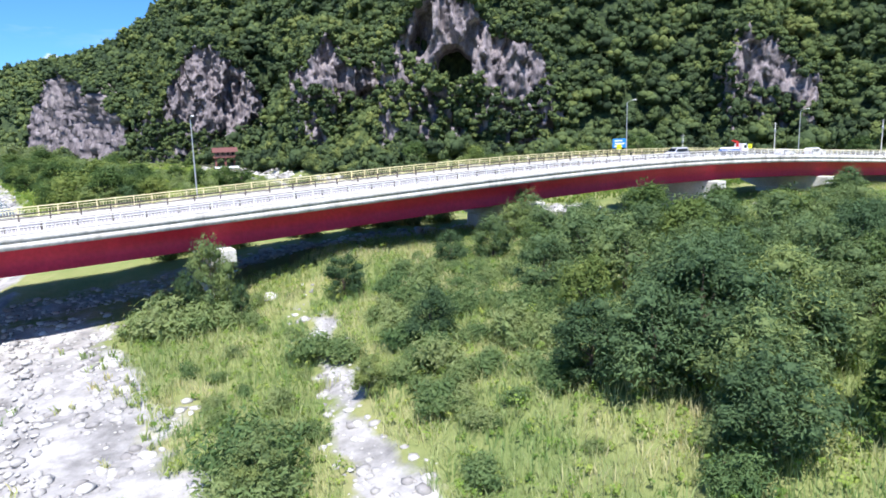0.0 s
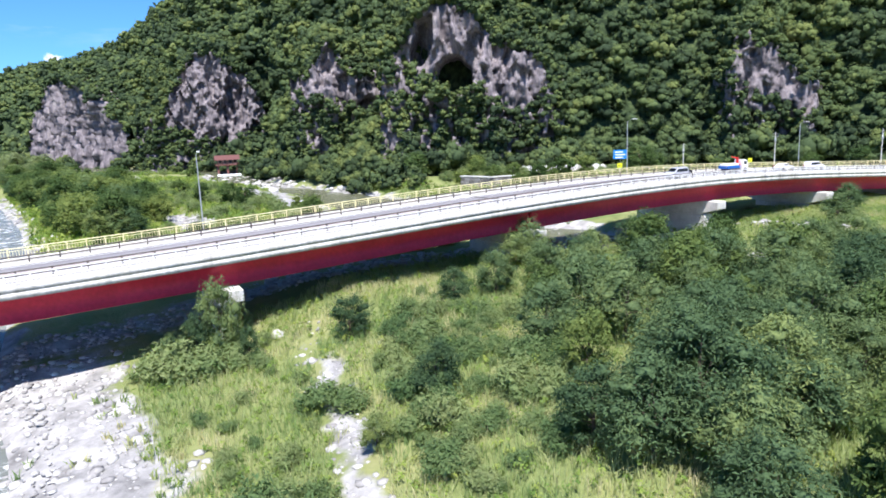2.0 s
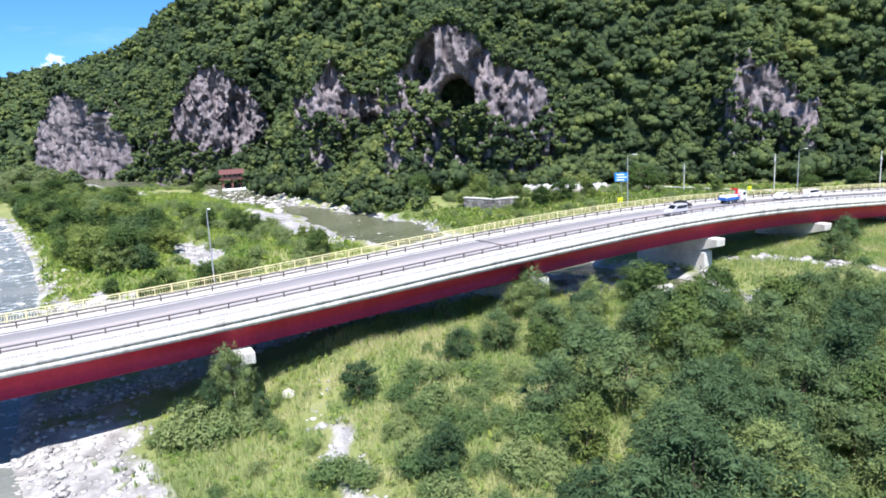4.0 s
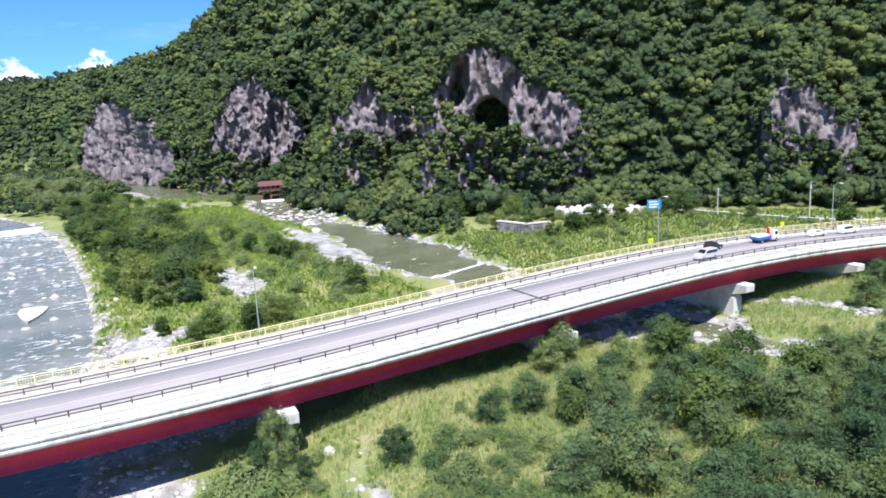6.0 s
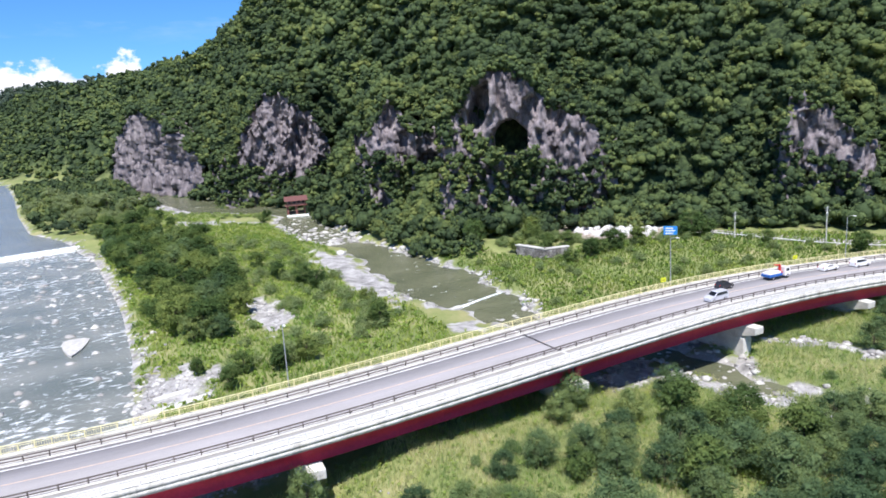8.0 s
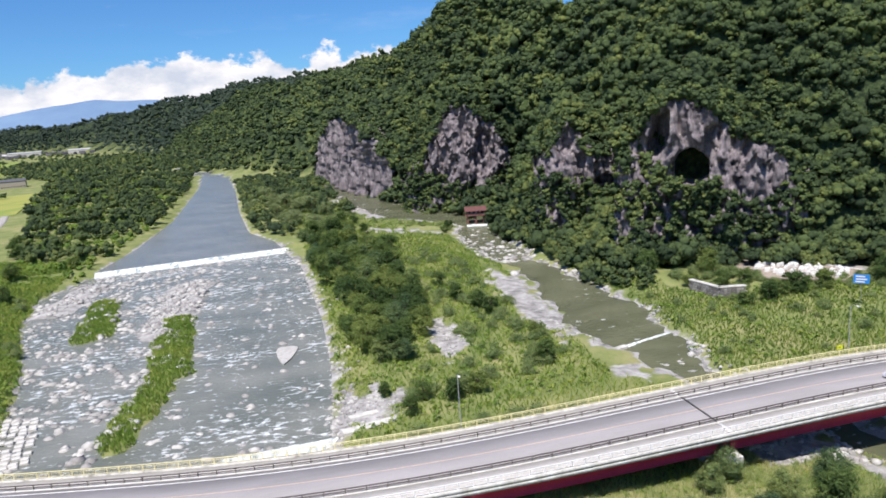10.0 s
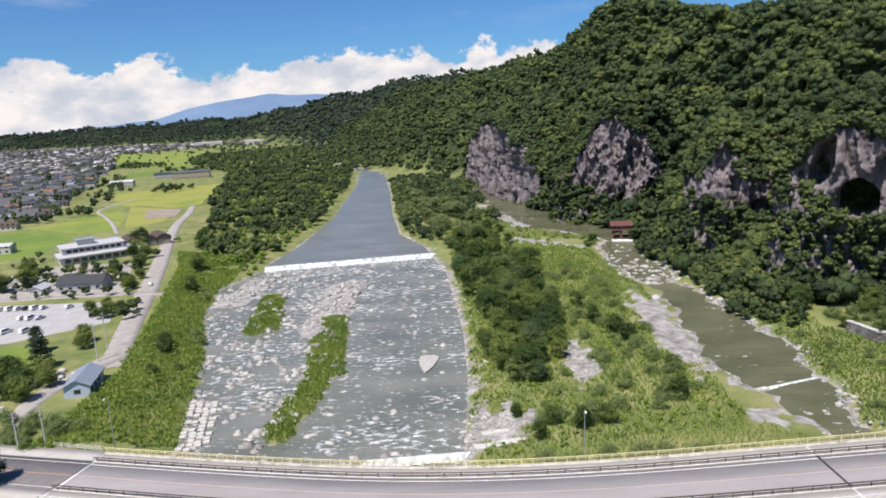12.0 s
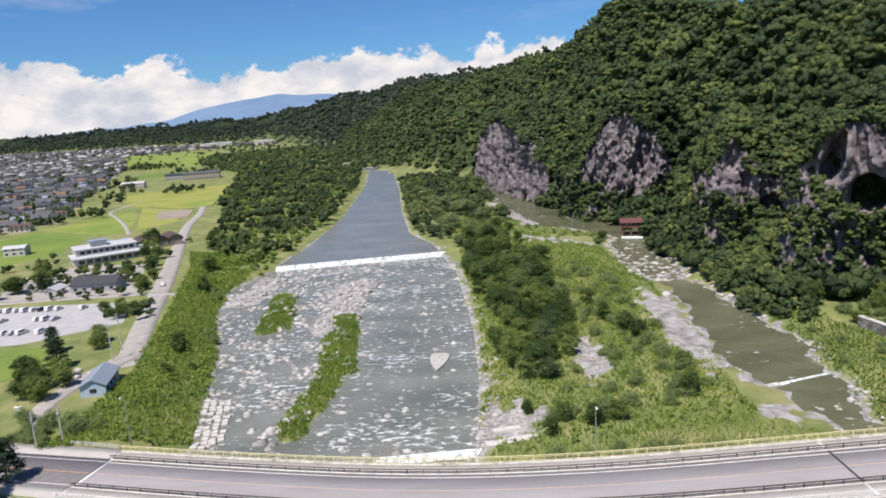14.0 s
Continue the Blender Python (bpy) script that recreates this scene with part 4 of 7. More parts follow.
def sweep(name, profile, s0, s1, mat, step=2.0, closed=True):
    """A solid of constant section along the bridge; profile: (offset from the far edge, height)."""
    ss_ = np.append(np.arange(s0, s1 - 0.01, step), s1)
    n = len(profile)
    k = np.arange(len(LINE))
    lx, ly, rx, ry = (np.interp(ss_, k, a) for a in (LINE[:, 0], LINE[:, 1], RIGHT[:, 0], RIGHT[:, 1]))
    v = np.array([[(lx[i] + o * rx[i], ly[i] + o * ry[i], z + deck_z(lx[i])) for o, z in profile] for i in range(len(ss_))]).reshape(-1, 3)
    f = []
    for i in range(len(ss_) - 1):
        for j in range(n if closed else n - 1):
            a, b = i * n + j, i * n + (j + 1) % n
            f.append((a, b, b + n, a + n))
    me = raw_mesh(name, v, np.array(f), mat)
    if closed:
        bm = bmesh.new()
        bm.from_mesh(me)
        bm.verts.ensure_lookup_table()
        for row in (0, len(ss_) - 1):
            bm.faces.new([bm.verts[row * n + j] for j in range(n)])
        bmesh.ops.recalc_face_normals(bm, faces=bm.faces[:])
        bm.to_mesh(me)
        bm.free()
    return me


def rect(o0, z0, o1, z1):
    return [(o0, z0), (o1, z0), (o1, z1), (o0, z1)]


S0, S1 = s_at(-74), s_at(246)
SJ = s_at(61)


def build_bridge():
    b = empty("road_bridge", None, "curved red steel girder road bridge with concrete deck", "bridge", kind="structure")
    part("deck_slab", sweep("deck_slab", rect(0, -0.9, WIDE, -0.28), S0, S1, M_FASCIA), M_FASCIA, b, "weathered concrete deck slab")
    part("roadway", sweep("roadway", rect(3.7, -0.28, 14.0, DECK), S0, S1, M_ASPHALT), M_ASPHALT, b, "pale worn asphalt roadway")
    for o0, o1 in ((0.55, 3.4), (14.3, WIDE - 0.5)):
        part("walkway", sweep("walkway", rect(o0, -0.28, o1, DECK + 0.06), S0, S1, M_WALK), M_WALK, b, "pale paved walkway")
    for o0, o1 in ((0.0, 0.55), (WIDE - 0.5, WIDE + 0.02)):
        part("kerb_beam", sweep("kerb_beam", rect(o0, -0.28, o1, DECK + 0.35), S0, S1, M_FASCIA), M_FASCIA, b, "stained concrete edge beam")
    for o0, o1 in ((3.4, 3.7), (14.0, 14.3)):
        part("kerb", sweep("kerb", rect(o0, -0.28, o1, DECK + 0.2), S0, S1, M_CONC), M_CONC, b)
    for o in (4.5, 13.0):
        part("edge_line", sweep("edge_line", rect(o, DECK + 0.003, o + 0.28, DECK + 0.008), S0 + 0.5, S1, M_LINE), M_LINE, b, "white painted edge line")
    part("centre_line", sweep("centre_line", rect(8.75, DECK + 0.003, 8.95, DECK + 0.008), S0 + 0.5, S1, M_ORANGE), M_ORANGE, b, "faded centre line")
    for s in (S0, SJ, s_at(165)):
        part("expansion_joint", sweep("expansion_joint", rect(3.7, DECK + 0.002, 14.0, DECK + 0.012), s - (0.1 if s == S0 else 0.22), s + (0.5 if s == S0 else 0.22), M_WHITE if s == S0 else M_DARK, 0.4), M_WHITE if s == S0 else M_DARK, b, "pale steel expansion joint" if s == S0 else "dark rubber expansion joint")
        for o0, o1 in ((0.6, 3.4), (14.3, WIDE - 0.5)):
            part("joint_plate", sweep("joint_plate", rect(o0, DECK + 0.062, o1, DECK + 0.075), s - 0.3, s + 0.3, M_WHITE, 0.6), M_WHITE, b, "pale joint cover plate")
    for o in (1.6, 6.4, 11.8, 16.7):
        g = [(o - 0.25, -3.5), (o + 0.13, -3.5), (o + 0.13, -3.42), (o + 0.06, -3.4), (o + 0.06, -0.98), (o + 0.3, -0.96), (o + 0.3, -0.9), (o - 0.3, -0.9), (o - 0.3, -0.96), (o - 0.06, -0.98), (o - 0.06, -3.4), (o - 0.25, -3.42)]
        for a, c in ((S0 + 0.3, SJ - 0.2), (SJ + 0.2, S1)):
            part("girder", sweep("girder", g, a, c, M_RED), M_RED, b, "red painted steel girder")
    return b


def pier(x, solid):
    s = s_at(x)
    m = Matrix.Translation(on_bridge(s, 0)) @ pose(0, 0, 0, 0, 0, math.degrees(heading(s)) - 90)
    p = empty("bridge_pier", m, "pale concrete bridge pier with a hammerhead cap", "pier", "bridge piers", "structure")
    bm = bmesh.new()
    ring = [(0.2, -3.6), (WIDE + 0.6, -3.6), (WIDE + 0.6, -4.9), (WIDE - 3.4, -6.0), (3.6, -6.0), (0.2, -4.9)]
    a, c = ([bm.verts.new((o, sx, z)) for o, z in ring] for sx in (-1.1, 1.1))
    bm.faces.new(a), bm.faces.new(c)
    for k in range(6):
        bm.faces.new((a[k], a[(k + 1) % 6], c[(k + 1) % 6], c[k]))
    bmesh.ops.recalc_face_normals(bm, faces=bm.faces[:])
    bmesh.ops.bevel(bm, geom=bm.edges[:], offset=0.08, segments=1, affect="EDGES")
    part("cap", bm, M_CONC, p)
    w = 1.6 if solid else 3.7
    part("shaft", boxes((w, -1.0, -13.5, WIDE - w, 1.0, -5.9), bevel=0.3), M_CONC, p)
    for o in (1.6, 6.4, 11.8, 16.7):
        part("bearing", boxes((o - 0.35, -0.4, -3.6, o + 0.35, 0.4, -3.5)), M_STEEL, p)
    return p


bridge = build_bridge()
for x, solid in ((-28, False), (22, False), (61, False), (101, True), (134, False), (168, False), (205, False)):
    pier(x, solid)


# ---- trees, bushes, grass ----
def tree_meshes(kind, seed):
    """Trunk with limbs, and a crown of leaf sprays on clumps at the limbs' ends; about 1 unit = 1 m, some 6.5 m high."""
    rs = np.random.RandomState(seed)
    bm = bmesh.new()
    lean = rs.uniform(-0.4, 0.4, 2)
    h = {"locust": 3.1, "broad": 3.2, "pine": 8.5}[kind]
    topx, topy = lean * (1.2 if kind != "pine" else 0.4)
    rod(bm, (0, 0, -0.4), (topx * 0.5, topy * 0.5, h * 0.55), 0.17, 0.13, 7)
    rod(bm, (topx * 0.5, topy * 0.5, h * 0.53), (topx, topy, h * 1.15), 0.13, 0.05, 6)
    cl, rad = [], []
    n = {"locust": 34, "broad": 28, "pine": 26}[kind]
    for k in range(n):
        if kind == "pine":
            z = 1.8 + 7.2 * (k / n)
            r = (9.2 - z) * 0.27 + 0.2
            a = k * 2.4
            e = np.array([topx + r * math.cos(a), topy + r * math.sin(a), z])
            q = (0.9, 0.9, 0.38)
        else:
            a, el = rs.uniform(0, 6.28), rs.uniform(-0.92, 1.0)
            r = (2.3 if kind == "locust" else 2.1) * math.sqrt(max(0.08, 1 - el * el)) * rs.uniform(0.6, 1.15)
            e = np.array([topx + r * math.cos(a), topy + r * math.sin(a), h + el * (2.5 if el > 0 else 2.0) + rs.uniform(-0.4, 0.4)])
            s = rs.uniform(0.4, 1.25)
            q = (s * rs.uniform(0.8, 1.3), s * rs.uniform(0.8, 1.3), s * (0.75 if kind == "locust" else 0.85))
        cl.append(e), rad.append(q)
        b = 0.35 + 0.6 * min(1, max(0, (e[2] - 1.2) / (h * 1.1)))
        if k % 2 == 0:
            rod(bm, (topx * b, topy * b, h * b * 0.95), tuple(e), 0.05, 0.015, 5)
    cl, rad = np.array(cl), np.array(rad)
    per, size = {"locust": (230, 0.10), "broad": (140, 0.165), "pine": (100, 0.22)}[kind]
    lv, lf = leaf_cards(rs, cl, rad, per, size, low=-0.75, jitter=0.6, lump=0.34)
    cv, cf = crown_cores(rs, cl, rad, 0.5, 0.6, 1.2)
    v, f = merge((lv, lf), (cv, as_quads(cf)))
    return bm, v, f


def bush_mesh(seed):
    rs = np.random.RandomState(seed)
    cl, rad = [], []
    for k in range(11):
        a, r, s = rs.uniform(0, 6.28), rs.uniform(0, 1.0), rs.uniform(0.45, 0.8)
        cl.append((r * math.cos(a), r * math.sin(a), rs.uniform(0.25, 1.1) * (1.3 - r * 0.6))), rad.append((s, s, s * 0.85))
    cl, rad = np.array(cl), np.array(rad)
    lv, lf = leaf_cards(rs, cl, rad, 210, 0.078, low=-0.6, jitter=0.6, lump=0.36)
    cv, cf = crown_cores(rs, cl, rad, 0.5, 0.6, 1.2)
    return merge((lv, lf), (cv, as_quads(cf)))


TREES = {}


def tree_kind(key, kind, seed, mat, label):
    t = empty("tree", Matrix.Identity(4), label, "tree")
    bm, v, f = tree_meshes(kind, seed)
    part("trunk", bm, M_BARK, t)
    part("crown", raw_mesh("crown", v, f, mat, True), mat, t)
    TREES.setdefault(key, []).append(t)


for k in range(4):
    tree_kind("locust", "locust", 100 + k, M_LEAF, "feathery green locust tree on the river flat")
for k in range(3):
    tree_kind("broad", "broad", 120 + k, M_BROAD, "rounded dark green broadleaf tree")
tree_kind("willow", "broad", 130, M_WILLOW, "pale grey-green rounded willow tree")
tree_kind("pine", "pine", 140, material("pine_leaf", [(0.3, (0.015, 0.035, 0.016)), (0.7, (0.035, 0.065, 0.025))], 0.5, 0.75, island=0.3), "dark green conifer tree")
BUSHES = []
for k in range(4):
    me = bush_mesh(150 + k)
    BUSHES.append(raw_mesh("bush", *me, M_SHRUB if k < 3 else M_WILLOW, True))
bm = bmesh.new()
for a in range(5):
    rod(bm, (0.06 * math.cos(a * 1.26), 0.06 * math.sin(a * 1.26), -0.1), (0.55 * math.cos(a * 1.26), 0.55 * math.sin(a * 1.26), 0.95), 0.035, 0.012, 5)
BUSH_STEM = bpy.data.meshes.new("stem")
bm.to_mesh(BUSH_STEM)
bm.free()
BUSH_STEM.materials.append(M_BARK)
USED, rng = {}, random.Random(5)


def plant(x, y, h, key="locust", wide=1.0, group="trees on the river flat", dz=0.0):
    """One tree, h metres high, standing on the ground."""
    k = USED.get(key, 0)
    USED[key] = k + 1
    src = TREES[key][k % len(TREES[key])]
    base = 9.6 if key == "pine" else 6.4
    s = h / base
    m = Matrix.Translation((x, y, float(land(x, y)) + dz)) @ Matrix.Rotation(rng.uniform(0, 6.28), 4, "Z") @ Matrix.Diagonal((s * wide, s * wide, s, 1))
    t = src if k < len(TREES[key]) else copy_thing(src, m)
    t.matrix_basis = m
    return tagged(t, group=group)


BANK_SHRUBS = []


def shrub(x, y, s, k=None, group="bushes"):
    k = rng.randrange(3) if k is None else k
    if group != "bushes":
        BANK_SHRUBS.append((x, y, s, k))
        return None
    ob = empty("bush")
    part("foliage", BUSHES[k], None, ob)
    part("stem", BUSH_STEM, None, ob)
    ob.matrix_basis = Matrix.Translation((x, y, float(land(x, y)) - 0.1)) @ Matrix.Rotation(rng.uniform(0, 6.28), 4, "Z") @ Matrix.Diagonal((s, s, s * rng.uniform(0.8, 1.15), 1))
    return tagged(ob, "low leafy green bush on the river flat", "bush", group)


def inside(x, y, poly):
    c = np.zeros(np.shape(x), bool)
    for (ax, ay), (bx, by) in zip(poly, poly[1:] + poly[:1]):
        cross = ((ay > y) != (by > y)) & (x < (bx - ax) * (y - ay) / ((by - ay) or 1e-9) + ax)
        c ^= cross
    return c


def scatter(poly, gap, seed, chance=1.0):
    rs = np.random.RandomState(seed)
    px, py = [q[0] for q in poly], [q[1] for q in poly]
    X, Y = np.meshgrid(np.arange(min(px), max(px), gap), np.arange(min(py), max(py), gap))
    X = (X + (np.arange(X.shape[0]) % 2)[:, None] * gap / 2 + rs.uniform(-0.48, 0.48, X.shape) * gap).ravel()
    Y = Y.ravel() + rs.uniform(-0.48, 0.48, Y.size) * gap
    k = inside(X, Y, poly) & (rs.rand(X.size) < chance)
    return np.stack([X[k], Y[k]], 1)


# the wood on the near flat
for x, y, h in ((19.6, 81.0, 8.6), (17.0, 80.5, 5.6), (14.6, 80.0, 4.4), (21.5, 77.5, 4.2), (30.5, 73.2, 4.6), (30.4, 55.8, 4.6), (61, 84.5, 6.2), (57, 82, 5.0), (24, 53, 3.0), (76, 80, 6.4), (66, 77.3, 5.6),
                (48, 73.5, 5.4), (53, 70.5, 5.8), (42.5, 73, 4.0), (119, 77, 5.5), (131, 82, 6.0), (14.6, 47, 4.2)):
    plant(x, y, h, "locust", 0.55 if x < 22 and y > 75 else 1.0)
for x, y in scatter([(25, 47), (33, 40), (40, 50), (45, 66), (37, 74), (30, 66)], 2.1, 131, 0.75):
    if gravel_at(x, y) < 0.35:
        shrub(x, y, rng.uniform(0.7, 1.5))
for x, y, k in ((14.6, 49, 2.2), (16.4, 51, 1.7), (13.2, 47, 1.6), (15.2, 45.6, 1.5), (17.6, 78.5, 2.0), (14.5, 79, 2.2), (12.6, 81, 1.7), (20.5, 78, 1.5), (23.5, 63, 1.6), (25.0, 60.5, 1.3)):
    shrub(x, y, k)
for x, y, h in ((35, 38, 6.4), (38, 35, 7.0), (33.5, 41.5, 5.4), (40, 40, 7.0), (42, 34.5, 7.2), (36.5, 32.5, 6.0)):
    plant(x, y, h, "locust", 1.1)
for x, y in scatter([(12, 105.5), (62, 104.5), (64, 113), (40, 116), (14, 114)], 2.8, 133, 0.8):
    shrub(x, y, rng.uniform(1.0, 2.0), group="bushes beyond the bridge")
WOOD = [(33, 27), (60, 17), (112, 28), (98, 56), (84, 66), (74, 74), (58, 76), (46, 68), (39, 58), (36, 44)]
for x, y in scatter(WOOD, 5.0, 31, 0.93):
    if math.hypot(x - 50, y - 61) < 4.5 or math.hypot(x - 44, y - 52) < 3:
        continue
    plant(x, y, rng.uniform(4.6, 7.4), "locust" if rng.random() < 0.8 else "broad", rng.uniform(0.9, 1.2))
for x, y in scatter([(14, 36), (34, 27), (38, 50), (44, 70), (58, 80), (34, 78), (24, 84), (16, 80), (12, 55)], 2.9, 33, 0.5):
    if gravel_at(x, y) > 0.35:
        continue
    shrub(x, y, rng.uniform(0.4, 1.15))
for x, y in scatter([(84, 66), (104, 50), (140, 60), (150, 85), (112, 84)], 7.0, 34, 0.35):
    shrub(x, y, rng.uniform(0.8, 1.6))

# the stand between the two waters
for x, y in scatter([(-8, 295), (-12, 335), (4, 352), (16, 340), (34, 262), (28, 172), (19, 152), (6, 160), (5, 210), (-2, 260)], 6.7, 35, 0.97):
    if wave(x, y, 26, 35) < -0.75:
        continue
    plant(x, y, rng.uniform(5.0, 9.5), "broad" if rng.random() < 0.75 else "locust", rng.uniform(1.0, 1.3), "trees between the waters")
for x, y, h in ((40.2, 198.5, 5.5), (45, 186.6, 6), (53.5, 158, 5), (50.5, 141, 6), (37.7, 218, 6), (31.5, 130, 5.5), (26, 128, 5), (16, 124, 4.5), (47, 181, 6), (12, 135, 3.5), (20, 131, 4.5)):
    plant(x, y, h, "broad", 1.0, "trees between the waters")
for x, y in scatter([(6, 122), (56, 138), (60, 180), (58, 240), (40, 300), (32, 262), (28, 172)], 5.6, 36, 0.6):
    if gravel_at(x, y) > 0.5:
        continue
    shrub(x, y, rng.uniform(0.8, 2.2), group="bushes between the waters")
for x, y in scatter([(-10, 345), (30, 342), (62, 318), (64, 342), (36, 366), (20, 400), (5, 450), (-8, 450), (-5, 390)], 5.5, 45, 0.6):
    if gravel_at(x, y) < 0.4:
        shrub(x, y, rng.uniform(0.5, 1.2) if x > 18 else rng.uniform(0.8, 2.0), group="bushes between the waters")
for x, y, h in ((11, 319, 8), (6, 326, 7), (14, 345, 6), (2, 340, 6.5), (20, 335, 5), (58, 318, 4), (62, 330, 4.5), (10, 372, 6), (16, 362, 5)):
    plant(x, y, h, "broad", 1.15, "trees between the waters")
WILLOWS = []
for x, y, h in ((-22, 377, 9), (-14, 384, 8), (-3, 360, 8), (-13, 432, 11), (-45, 446, 11), (-16, 392, 9), (-6, 372, 8), (-28, 416, 10), (-40, 500, 13), (-24, 452, 12), (-33, 470, 11), (-8, 421, 12), (3, 394, 11), (-30, 440, 11), (-15, 432, 9), (-19, 402, 7), (-44, 470, 8)):
    plant(x, y, h, "willow", 1.15, "willows by the water")
    WILLOWS.append((x, y))

# right bank
for x, y in scatter([(92, 130), (186, 118), (176, 146), (150, 158), (112, 164), (98, 190), (94, 170)], 6.0, 46, 0.45):
    shrub(x, y, rng.uniform(0.5, 1.5), group="bushes on the right bank")
for x, y, h in ((114.4, 160.5, 5), (121, 160, 6), (132, 163, 6.5), (158.8, 160.6, 9), (140, 162, 6), (104, 196, 8), (126, 162, 5), (176, 118, 6), (186, 112, 7), (163, 158, 6), (168, 140, 4)):
    plant(x, y, h, "broad", 1.1, "trees on the right bank")
q = np.concatenate([scatter([(86, 207), (96, 184), (106, 196), (100, 232), (92, 262), (86, 250)], 4.2, 37, 0.95), scatter([(86, 262), (97, 240), (104, 300), (98, 344), (94, 335)], 4.6, 38, 0.95)])
wood("bank_wood", q, (1.8, 3.8), 110, 0.5, 60, "dense green trees along the stream's right bank", boughs=9)

# left bank and the plain
for x, y, h, key in ((-132.6, 184, 9, "pine"), (-121.8, 157, 8.5, "broad"), (-116, 160, 7, "broad"), (-126, 162, 6.5, "broad"), (-121.6, 193, 6, "broad"), (-131.6, 220, 6, "broad"), (-127, 224, 5, "broad"),
                     (-188.8, 365, 11, "broad"), (-182, 352, 9, "broad"), (-178, 335, 7, "broad"), (-199.6, 280, 8, "broad"), (-205, 268, 8, "broad"), (-192, 268, 7, "pine"), (-206, 256, 7, "broad"),
                     (-160, 280, 6, "broad"), (-152, 275, 5, "broad"), (-148, 282, 5, "broad"), (-92.5, 97.5, 10.5, "pine"), (-89, 94, 10, "pine"),
                     (-91.5, 105, 10, "pine"), (-122, 169.7, 10, "pine"), (-112, 147, 6.5, "broad"), (-117, 148, 6.5, "broad"), (-111, 155, 5.5, "broad"), (-116, 153, 6, "broad"), (-119, 186, 5.5, "broad"), (-169, 330, 7.5, "broad"), (-159, 301, 6.5, "broad"),
                     (-163, 312, 6, "broad"), (-144, 262, 6, "broad"), (-165, 294, 5.5, "broad"), (-132, 226, 5, "broad"), (-140, 227, 5, "broad"), (-137, 232, 4.5, "broad"), (-214, 304, 8, "broad"), (-203, 266, 8, "broad"), (-200, 279, 7, "broad"),
                     (-130, 301, 8, "broad"), (-153, 369, 9, "broad"), (-147, 352, 8, "broad"), (-116, 262, 5.5, "broad"), (-120, 270, 5, "broad"), (-111, 318, 6, "broad"), (-91, 182, 5, "broad"), (-94, 188, 4.5, "broad"), (-86, 163, 3.5, "broad")):
    plant(x, y, h, key, 1.2, "trees by the houses")
q = np.concatenate([scatter([(-135, 245), (-200, 250), (-218, 310), (-178, 322), (-150, 290)], 5.5, 41, 0.55), scatter([(-215, 150), (-140, 150), (-118, 140), (-112, 128), (-150, 118), (-240, 130)], 6, 42, 0.55),
                    scatter([(-132, 232), (-124, 214), (-118, 222), (-128, 240)], 4, 40, 0.8), scatter([(-230, 300), (-200, 310), (-225, 350), (-262, 320)], 7, 50, 0.5), scatter([(-172, 330), (-160, 330), (-175, 390), (-186, 380)], 6, 39, 0.6)])
q = q[(np.hypot(q[:, 0] + 166, (q[:, 1] - 268) * 1.5) > 14) & (np.hypot(q[:, 0] + 182, q[:, 1] - 262) > 8) & (np.hypot(q[:, 0] + 196, q[:, 1] - 346) > 32) & (np.hypot(q[:, 0] + 100, q[:, 1] - 153.5) > 11)]
wood("garden_trees", q, (1.2, 3.2), 60, 0.5, 65, "garden trees and hedges round the houses")
for x, y, s in ((-90.8, 128, 2.0), (-94, 130, 1.8), (-99.5, 130.4, 2.0), (-103, 128, 1.8), (-99, 122.7, 1.6), (-104, 123, 1.5), (-107, 133, 1.9), (-90.7, 126, 1.8), (-95, 121.5, 1.6), (-87, 129, 1.6), (-98, 126, 1.5), (-92.5, 131, 1.3), (-88, 200, 2.0), (-92, 206, 1.8), (-84, 172, 1.5), (-108, 255, 2.2), (-112, 262, 2.0)):
    shrub(x, y, s, group="bushes on the left bank")
q = np.concatenate([scatter([(dike_x(300) + 14, 300), (-104, 300), (-102, 440), (-128, 700), (-160, 890), (-330, 900), (dike_x(600) + 14, 600), (dike_x(450) + 14, 450)], 5.2, 39, 0.9)])
k = wave(q[:, 0], q[:, 1], 42, 66) + 0.5 * wave(q[:, 0], q[:, 1], 15, 67)
q2 = q[k < 0.36]
q = q[k > 0.10]
wood("riverside_scrub", q2, (1.1, 2.9), 40, 0.42, 68, "low pale scrub between the riverside trees", M_WEED, 0.5, 5)
wood("riverside_wood", q, (1.8, 5.2), 63, 0.6, 61, "dark green riverside wood on the left flat")
yy = np.arange(356, 720, 6.5)
q = np.array([(river_r(a) + 5 + k * 6.8 + rng.uniform(-2, 2), a + rng.uniform(-2.5, 2.5)) for a in yy for k in range(14) if river_r(a) + 5 + k * 6.8 < stream_l(a) - 4 and rng.random() < 0.85 and not (a < 400 and k > 2)])
q = q[[min(math.hypot(a - x, b - y - 6) for x, y in WILLOWS) > 10 for a, b in q]]
q = q[q[:, 0] < np.interp(q[:, 1], [346, 352, 364, 404, 490, 491], [70, 61, 50, 34, 9, 200]) - 16]
wood("upstream_wood", q, (2.0, 5.2), 77, 0.85, 62, "green trees on the spit upstream")
q = scatter([(-320, 905), (-150, 900), (-115, 905), (-235, 1215), (-430, 1740), (-600, 1500), (-520, 1200)], 12, 43, 0.75)
wood("valley_wood", q, (3, 7), 30, 1.8, 63, "distant trees on the valley floor", boughs=5)
